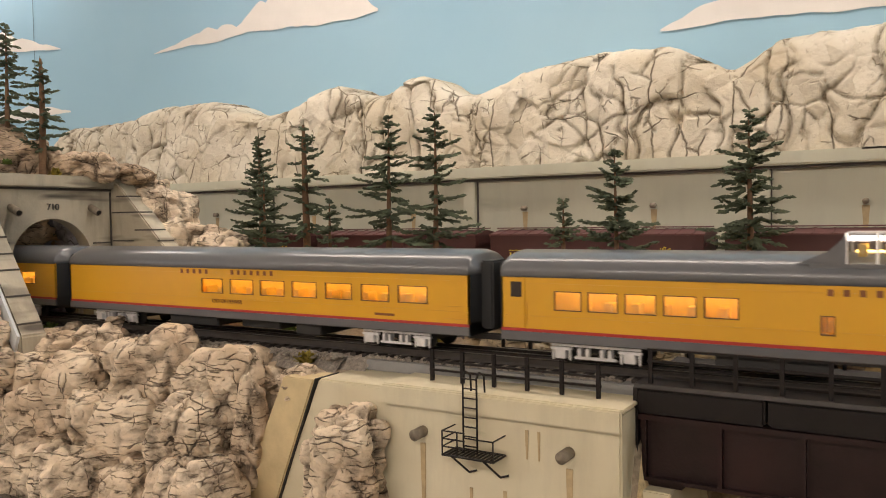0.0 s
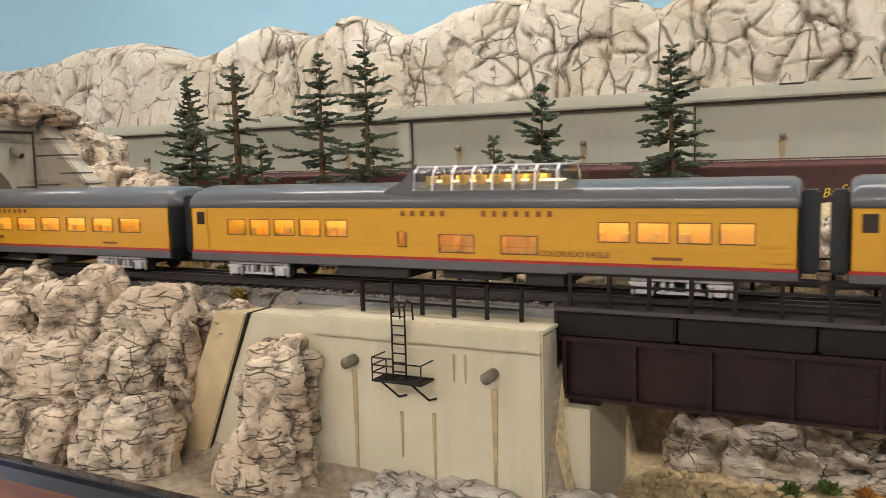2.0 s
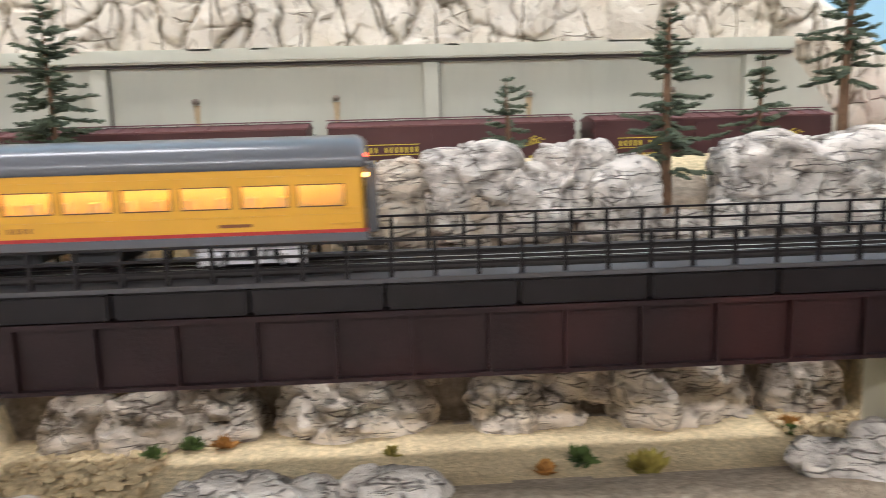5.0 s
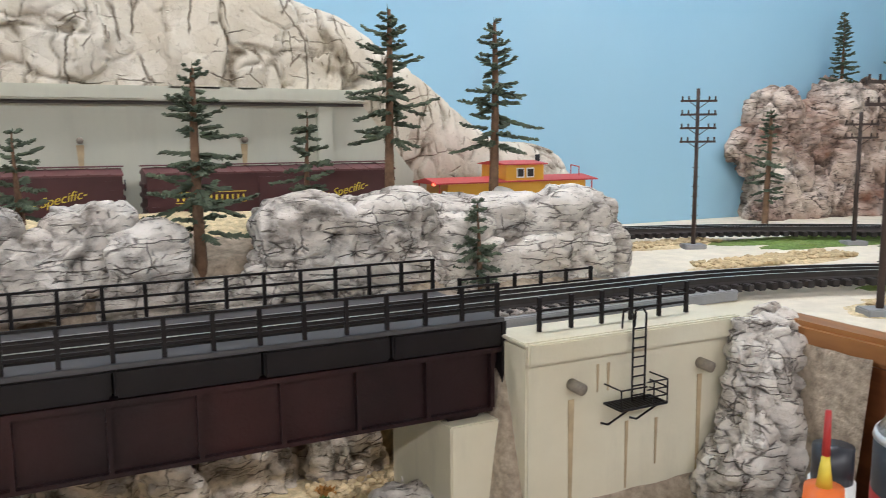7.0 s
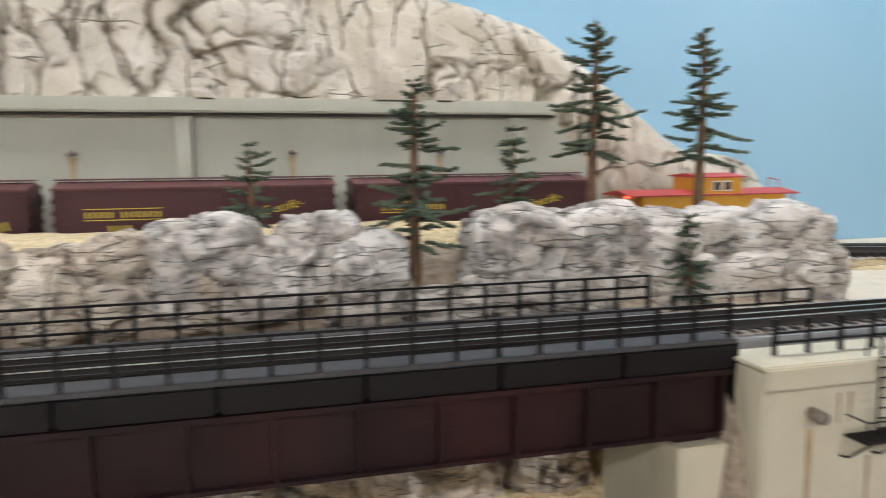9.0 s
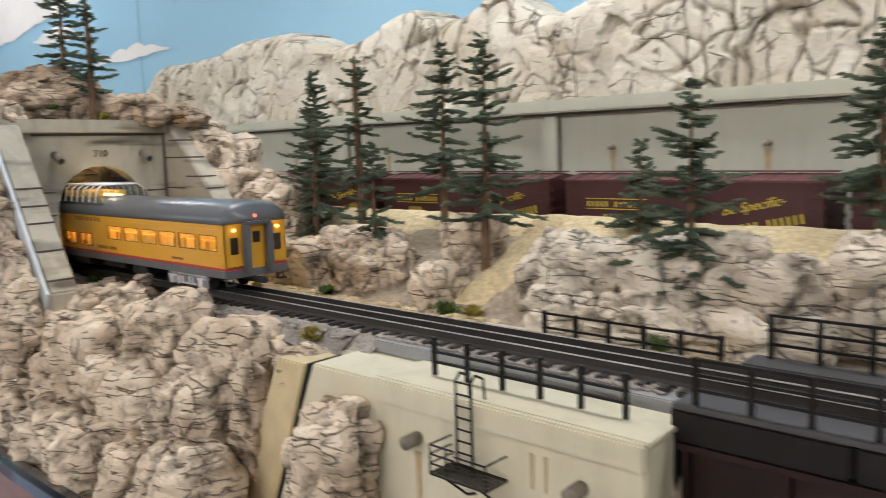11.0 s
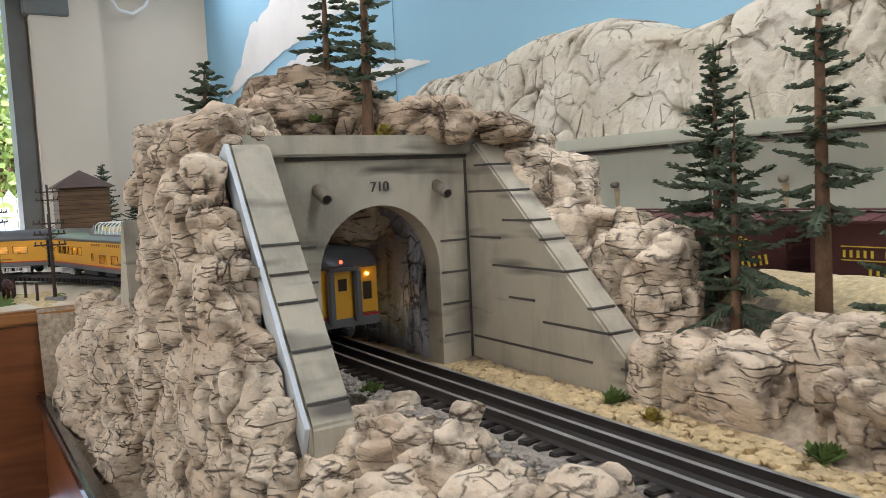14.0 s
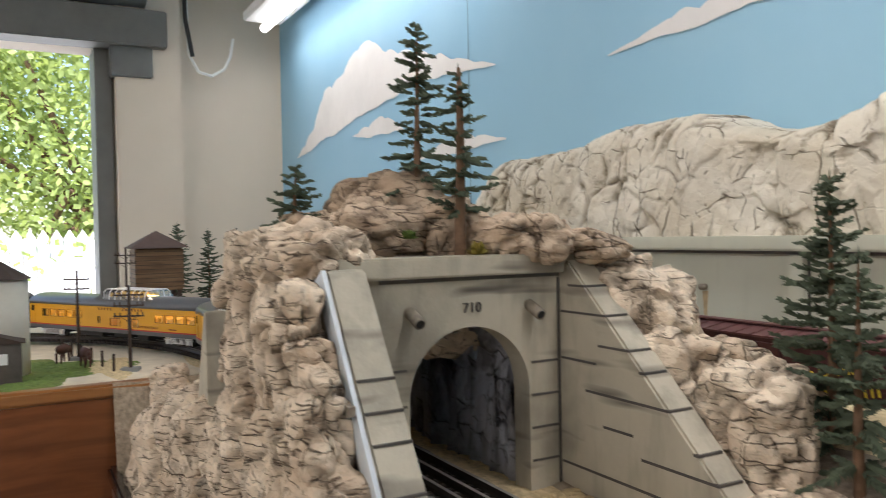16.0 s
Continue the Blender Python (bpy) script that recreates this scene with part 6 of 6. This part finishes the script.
def patch(name, x, y, rx, ry, material, label, seed, z=DECK - 0.002, rise=0.004):
    n, m = 26, 72
    v = [(x, y, z + rise)]
    for i in range(1, n):
        for j in range(m):
            a = 2 * math.pi * j / m
            k = i / (n - 1) * (1 + 0.22 * math.sin(3 * a + seed) + 0.12 * math.sin(5 * a + 2 * seed) + 0.05 * math.sin(11 * a + seed))
            v.append((x + rx * k * math.cos(a), y + ry * k * math.sin(a), z + rise * (1 - (i / (n - 1)) ** 3) - 0.001))
    v = np.array(v)
    v[:, 2] += 0.0025 * fbm(v * 220, seed, 2)
    f = [(0, 1 + j, 1 + (j + 1) % m) for j in range(m)]
    f += [(1 + i * m + j, 1 + (i + 1) * m + j, 1 + (i + 1) * m + (j + 1) % m, 1 + i * m + (j + 1) % m) for i in range(n - 2) for j in range(m)]
    tagged(link(name, mesh_of(name, v, f, material)), label, name.split("_")[0], kind="stuff")


patch("grass_patch", 1.26, 0.80, 0.20, 0.055, GRASS, "green grass mat on the layout", 1)
patch("grass_patch", 1.06, 0.50, 0.14, 0.05, GRASS, "green grass mat on the layout", 2)
patch("grass_patch", -1.80, 0.30, 0.17, 0.13, GRASS, "green meadow grass mat on the layout", 3)
patch("sand_patch", 1.02, 0.70, 0.12, 0.03, SAND, "coarse tan gravel verge", 4)
patch("sand_patch", 0.98, 0.86, 0.12, 0.025, SAND, "coarse tan gravel verge", 5)
patch("sand_patch", 0.93, 0.46, 0.06, 0.06, SAND, "coarse tan gravel verge", 6)
patch("sand_patch", -1.78, 0.43, 0.10, 0.04, SAND, "coarse tan gravel verge", 7)
patch("sand_patch", -2.0, 0.62, 0.3, 0.12, SAND, "coarse tan gravel verge", 8)


def gravel(name, spots, count, size, material, label, seed):
    """Loose stones strewn over oblong stretches: (x, y, half length, half width, z)."""
    rng = random.Random(seed)
    V, F = [], []
    base, faces = ico(1)
    for k in range(count):
        x, y, a, b, z = spots[k % len(spots)]
        c = np.array([x + rng.uniform(-a, a), y + rng.uniform(-b, b), z + size * 0.15])
        s = size * rng.uniform(0.45, 1.2) * np.array([rng.uniform(0.8, 1.3), rng.uniform(0.8, 1.3), rng.uniform(0.5, 0.9)])
        jit = np.array([rng.uniform(0.75, 1.2) for _ in range(len(base))])[:, None]
        i = len(V)
        V.extend((base * jit * s + c).tolist())
        F.extend([[i + q for q in f] for f in faces])
    tagged(link(name, mesh_of(name, V, F, material)), label, "gravel", kind="stuff")


STONE = mat("tan stones", (0.56, 0.43, 0.24), 0.9, spread=0.4, scale=90)
gravel("gravel", [(1.02, 0.70, 0.11, 0.022, DECK), (0.98, 0.86, 0.11, 0.018, DECK), (0.95, 0.45, 0.06, 0.04, DECK), (-0.60, 0.655, 0.20, 0.018, DECK), (-0.80, 0.665, 0.10, 0.016, DECK), (-0.70, 0.66, 0.16, 0.016, DECK), (-0.07, 0.60, 0.06, 0.05, 1.066), (0.52, 0.62, 0.05, 0.05, 1.066)], 2600, 0.0040, STONE, "small tan stones strewn on the ground", 5)
gravel("ballast_stones", [(-0.30, LINE - 0.023, 0.115, 0.006, RAIL - 0.009), (0.67, LINE - 0.023, 0.09, 0.006, RAIL - 0.009), (-0.70, LINE - 0.036, 0.27, 0.012, RAIL - 0.010), (-0.30, LINE + 0.023, 0.115, 0.006, RAIL - 0.009)], 3200, 0.0023, BALLAST, "grey ballast stones beside the ties", 6)
# sloping sand chute between the boulders
t = thing("sand_chute", "yellow sand slope running down between boulders", "sand")
v, f = [], []
for i in range(24):
    k = i / 23
    for j in range(9):
        u = j / 8 - 0.5
        v.append((-0.405 - 0.030 * k + u * (0.034 + 0.014 * k), 0.778 - 0.085 * k, 1.280 - 0.072 * k**0.8 + 0.004 * math.cos(u * 3)))
f = [(i * 9 + j, i * 9 + j + 1, (i + 1) * 9 + j + 1, (i + 1) * 9 + j) for i in range(23) for j in range(8)]
v = np.array(v)
v[:, 2] += 0.004 * fbm(v * 60, 2, 3)
link("slope", mesh_of("slope", v, f, SAND, True), t)

# far red rock mountain in the right corner
crest = lambda x: np.interp(x, (1.33, 1.37, 1.42, 1.50, 1.70, 1.80, 1.95, 2.2), (1.205, 1.31, 1.365, 1.39, 1.41, 1.40, 1.375, 1.35))
red = [s for s in wall_of_stones(1.40, 2.15, 1.20, 1.42, 1.045, 1.085, 0.070, 0.050, 31) if s[0][2] < crest(s[0][0])]
red += [((x, 1.085, crest(x) - 0.03), (0.055, 0.03, 0.05), 0.2) for x in (1.40, 1.46, 1.53, 1.61, 1.69, 1.77, 1.86, 1.95, 2.05)]
outcrop("corner_mountain", "reddish brown rock mountain against the sky wall", red, ROCK_RED, 5, fold=(0.06, 0.06, 0.08), bed=(0.05, 0.05, 0.03), deep=0.012)


# ---- left wing: water tower, mill, cattle ----
t = thing("water_tower", "brown wooden model water tower with a hipped roof", "water tower", pose(-2.42, 0.60, DECK - 0.003))
part("tank", boxes([(-0.055, 0.055, -0.055, 0.055, 0.085, 0.185)], 0.003), TANKWOOD, t, "weathered plank tank")
for k in range(9):
    for s in (-1, 1):
        part("plank_line", boxes([(-0.0557, 0.0557, s * 0.0555 - 0.0005, s * 0.0555 + 0.0005, 0.093 + 0.0105 * k, 0.0942 + 0.0105 * k)]), POLEWOOD, t)
    part("plank_line", boxes([(0.0550, 0.0560, -0.0557, 0.0557, 0.093 + 0.0105 * k, 0.0942 + 0.0105 * k)]), POLEWOOD, t)
bm = bmesh.new()
lowr = [bm.verts.new((x, y, 0.186)) for x, y in ((-0.068, -0.068), (0.068, -0.068), (0.068, 0.068), (-0.068, 0.068))]
apex = bm.verts.new((0, 0, 0.228))
bm.faces.new(lowr[::-1])
for k in range(4):
    bm.faces.new((lowr[k], lowr[(k + 1) % 4], apex))
part("roof", bm, TOWERROOF, t, "brown hipped roof")
for x in (-0.045, 0.045):
    for y in (-0.045, 0.045):
        part("leg", boxes([(x - 0.005, x + 0.005, y - 0.005, y + 0.005, 0, 0.085)]), POLEWOOD, t)
part("brace", rods([((-0.045, -0.045, 0.01), (0.045, -0.045, 0.08)), ((0.045, -0.045, 0.01), (0.045, 0.045, 0.08))], 0.003, 6), POLEWOOD, t)

t = thing("grain_elevator", "pale concrete model grain elevator with a dark shed", "elevator", pose(-1.78, 0.275, DECK - 0.003))
part("silo", rods([((0, 0, 0), (0, 0, 0.150))], 0.042, 28), SILO, t, "pale round silo", True)
part("roof", rods([((0, 0, 0.150), (0, 0, 0.178))], 0.048, 12, 0.004), POLEWOOD, t, "dark conical roof")
part("shed", boxes([(0.030, 0.085, -0.030, 0.030, 0, 0.060)], 0.001), SHEDWOOD, t, "dark weathered shed")
part("shed_roof", prism([(-0.036, 0.060), (0.036, 0.060), (0.0, 0.072)], 0.027, 0.088, "x"), POLEWOOD, t, "dark shed roof")
part("shed_window", boxes([(0.085, 0.0862, -0.012, 0.012, 0.030, 0.046)], 0.0004), WHITE, t, "pale window frame")


def cow(x, y, turn):
    t = thing("cow", "small brown model cow grazing on the grass", "cow", pose(x, y, DECK + 0.001, 0, 0, turn), group="cattle")
    v, f = ico(3)
    b = v * np.array([0.019, 0.0075, 0.009]) + np.array([0, 0, 0.0215])
    b[:, 2] += 0.002 * np.abs(b[:, 0]) / 0.02
    link("body", mesh_of("body", b, f, COWHIDE, True), t)
    link("head", mesh_of("head", v * np.array([0.0075, 0.0036, 0.0042]) + np.array([0.024, 0, 0.017]), f, COWHIDE, True), t)
    link("neck", mesh_of("neck", v * np.array([0.008, 0.004, 0.006]) + np.array([0.018, 0, 0.021]), f, COWHIDE, True), t)
    for a in (-0.012, 0.012):
        for s in (-0.004, 0.004):
            part("leg", rods([((a, s, 0.016), (a * 1.05, s, 0.0))], 0.0024, 7, 0.0013), COWHIDE, t, smooth=True)
    part("tail", rods([((-0.0185, 0, 0.025), (-0.021, 0, 0.010))], 0.0008, 5), COWHIDE, t)


cow(-1.79, 0.395, 10)
cow(-1.86, 0.365, 150)
for k in range(6):
    t = thing("fence_post", "short dark fence post in the meadow", "fence post", pose(-1.72 - 0.05 * k, 0.43 - 0.012 * k, DECK - 0.003), group="meadow fence posts")
    part("stake", rods([((0, 0, 0), (0, 0, 0.03))], 0.0022, 7), POLEWOOD, t)

JAMB = mat("dull grey steel", (0.16, 0.16, 0.15), 0.5, 0.3, spread=0.15, scale=12)
DRIVE = mat("pale concrete drive", (0.72, 0.70, 0.66), 0.85, spread=0.1, scale=2)
LEAF = mat("sunlit green leaves", (0.34, 0.42, 0.14), 0.6, spread=0.4, scale=2)
leaf_nodes, leaf_links = LEAF.node_tree.nodes, LEAF.node_tree.links
through_leaf, leaf_mix = leaf_nodes.new("ShaderNodeBsdfTranslucent"), leaf_nodes.new("ShaderNodeMixShader")
through_leaf.inputs["Color"].default_value = (0.42, 0.50, 0.12, 1)
leaf_links.new(leaf_nodes["Principled BSDF"].outputs[0], leaf_mix.inputs[1])
leaf_links.new(through_leaf.outputs[0], leaf_mix.inputs[2])
leaf_links.new(leaf_mix.outputs[0], leaf_nodes["Material Output"].inputs["Surface"])
CANBLACK = mat("black plastic", (0.03, 0.03, 0.035), 0.35)
CHROME = mat("bare tinplate", (0.72, 0.72, 0.72), 0.22, 1.0)
ORANGE = mat("orange plastic", (0.75, 0.16, 0.02), 0.35)

# ---- doorway, yard and what lies outside ----
t = thing("door_frame", "grey steel garage door frame with a rolled door above", "door frame", kind="structure")
part("jamb", boxes([(-3.16, -2.985, 0.52, 0.5695, 0, 2.0)], 0.003), JAMB, t, "grey jamb")
part("header", boxes([(-3.0, -2.90, -1.9, 0.72, 1.99, 2.10)], 0.004), JAMB, t, "dark grey header beam")
part("rolled_door", rods([((-2.92, -1.9, 2.22), (-2.92, 0.66, 2.22))], 0.11, 20), JAMB, t, "rolled up grey door", True)
part("bracket", boxes([(-2.99, -2.93, 0.56, 0.68, 1.90, 2.02)], 0.004), JAMB, t)
t = thing("conduit", "grey metal conduit pipe fixed to the wall", "pipe")
part("pipe", rods([((-2.985, 0.66, 1.20), (-2.985, 0.66, 1.90))], 0.012, 10), SILVER, t, smooth=True)
for z in (1.35, 1.75):
    part("strap", boxes([(-2.999, -2.972, 0.640, 0.680, z, z + 0.02)], 0.001), SILVER, t)
structure("wall_pier", boxes([(-2.999, -2.94, 0.575, 0.765, 0, 2.44)], 0.003), PLASTERWALL, "beige plastered wall pier beside the doorway")
pts = [(-2.95, 0.93, 2.05), (-2.95, 0.92, 1.99), (-2.95, 0.90, 1.95), (-2.95, 0.86, 1.925), (-2.95, 0.82, 1.935), (-2.95, 0.79, 1.99), (-2.95, 0.785, 2.2)]
t = thing("cable", "black and white cable hanging on the wall", "cable")
part("cord", rods(list(zip(pts, pts[1:])), 0.005, 6), WHITE, t)
part("lead", rods([((-2.94, 0.775, 2.44), (-2.94, 0.78, 2.10)), ((-2.94, 0.78, 2.10), (-2.94, 0.80, 1.98))], 0.007, 6), UNDER, t)
structure("yard", boxes([(-30, -3.16, -25, 20, -0.12, -0.02)]), DRIVE, "bright concrete driveway outside")
fence = thing("picket_fence", "white wooden picket fence outside the doorway", "fence")
part("rail", boxes([(-10.02, -9.98, -8, 3.0, 1.20, 1.28)]), WHITE, fence)
part("rail", boxes([(-10.02, -9.98, -8, 3.0, 0.25, 0.33)]), WHITE, fence)
picket = bpy.data.meshes.new("picket")
bm = prism([(-0.060, -0.02), (0.060, -0.02), (0.060, 1.44), (0.0, 1.54), (-0.060, 1.44)], -0.012, 0.012, "x")
bm.to_mesh(picket)
bm.free()
picket.materials.append(WHITE)
for k in range(84):
    link("picket", picket, fence, at=pose(-9.95, -7.9 + 0.13 * k, 0))


def yard_tree(x, y, height, seed):
    rng = random.Random(seed)
    t = thing("garden_tree", "leafy green garden tree behind the fence", "tree", pose(x, y, -0.02), group="garden trees")
    limbs = [((0, 0, 0), (0.1, 0.1, height * 0.45))]
    tips = []
    for k in range(9):
        a = rng.uniform(0, 6.3)
        p = (0.1, 0.1, height * rng.uniform(0.3, 0.45))
        q = (1.5 * math.cos(a), 1.5 * math.sin(a), height * rng.uniform(0.5, 0.9))
        limbs.append((p, q))
        tips.append(q)
    part("trunk", rods(limbs, 0.07, 7, 0.03), BARK, t)
    V, F = [], []
    for k in range(8000):
        c = Vector(rng.choice(tips)) + Vector((rng.gauss(0, 0.7), rng.gauss(0, 0.7), rng.gauss(0, 0.6)))
        d, e = Vector((rng.uniform(-1, 1), rng.uniform(-1, 1), rng.uniform(-1, 1))).normalized(), Vector((rng.uniform(-1, 1), rng.uniform(-1, 1), rng.uniform(-1, 1))).normalized()
        i = len(V)
        V.extend([c, c + d * 0.06 + e * 0.04, c + d * 0.12, c + d * 0.06 - e * 0.04])
        F.append((i, i + 1, i + 2, i + 3))
    link("crown", mesh_of("crown", V, F, LEAF), t, "loose crown of green leaves")


for k, (x, y, h) in enumerate(((-13, -1.2, 5.2), (-12.2, 1.2, 4.6), (-14, -4.0, 5.6), (-15, 3.0, 6.0), (-12.5, -3.0, 3.2), (-12.0, 0.2, 2.6))):
    yard_tree(x, y, h, 40 + k)

# ---- bench things beside the table ----
t = thing("tool_cart", "small dark steel tool cart before the table", "cart")
part("shelf", boxes([(0.56, 0.79, 0.20, 0.40, 1.04, 1.055)], 0.003), JAMB, t)
for x in (0.57, 0.77):
    for y in (0.21, 0.38):
        part("leg", boxes([(x - 0.01, x + 0.01, y - 0.008, y + 0.008, 0, 1.04)]), JAMB, t)
t = thing("spray_can", "black spray can with a bare silver dome", "spray can", pose(0.738, 0.335, 1.0552))
part("can", rods([((0, 0, 0), (0, 0, 0.115))], 0.033, 36), CANBLACK, t, "black can with a red label edge", True)
part("rim", rods([((0, 0, 0.115), (0, 0, 0.119))], 0.0335, 36, 0.0325), SILVER, t, "silver rim", True)
part("dome", rods([((0, 0, 0.119), (0, 0, 0.134))], 0.0315, 36, 0.023), CHROME, t, "bare silver dome", True)
part("collar", rods([((0, 0, 0.134), (0, 0, 0.141))], 0.0170, 30, 0.0160), CHROME, t, "silver collar", True)
part("label", rods([((0, 0, 0.055), (0, 0, 0.085))], 0.0333, 36), RED, t, "red label band", True)
t = thing("glue_bottle", "white glue bottle with an orange cap and red tip", "bottle", pose(0.598, 0.30, 1.0552))
part("bottle", rods([((0, 0, 0), (0, 0, 0.112))], 0.013, 24), WHITE, t, "white bottle", True)
part("cap", rods([((0, 0, 0.112), (0, 0, 0.134))], 0.0090, 20, 0.0080), ORANGE, t, "orange screw cap", True)
part("nozzle", rods([((0, 0, 0.134), (0, 0, 0.148))], 0.0034, 14, 0.0016), GOLD, t, "yellow nozzle", True)
part("tip", rods([((0, 0, 0.148), (0, 0, 0.168))], 0.0018, 12, 0.0013), RED, t, "red tip", True)
t = thing("paint_bottle", "white paint bottle with a black cap", "bottle", pose(0.690, 0.365, 1.0552))
part("bottle", rods([((0, 0, 0), (0, 0, 0.092))], 0.0125, 24), WHITE, t, "white bottle", True)
part("cap", rods([((0, 0, 0.092), (0, 0, 0.112))], 0.0110, 20), CANBLACK, t, "black cap", True)


# ---- track pieces ----
ties(MAIN_TRACK, main_line, -2.3, -0.17, RAIL)
ties(MAIN_TRACK, main_line, 0.585, 1.4, RAIL)
ties(BACK_TRACK, back_line, 0.93, 1.7, RAIL + 0.001)


# ---- what moves ----
SPEED = 0.1245


def train_pose(s):
    xa, ya, _ = main_line(s - 0.183)
    xb, yb, _ = main_line(s + 0.183)
    return pose((xa + xb) / 2, (ya + yb) / 2, RAIL, 0, 0, math.degrees(math.atan2(yb - ya, xb - xa)))


def motions():
    for k, car in enumerate((dome2, dome1, coach, lead)):
        walk(car, [(0.5 * i, train_pose(0.5185 - 0.540 * k - SPEED * 0.5 * i)) for i in range(33)])


motions()
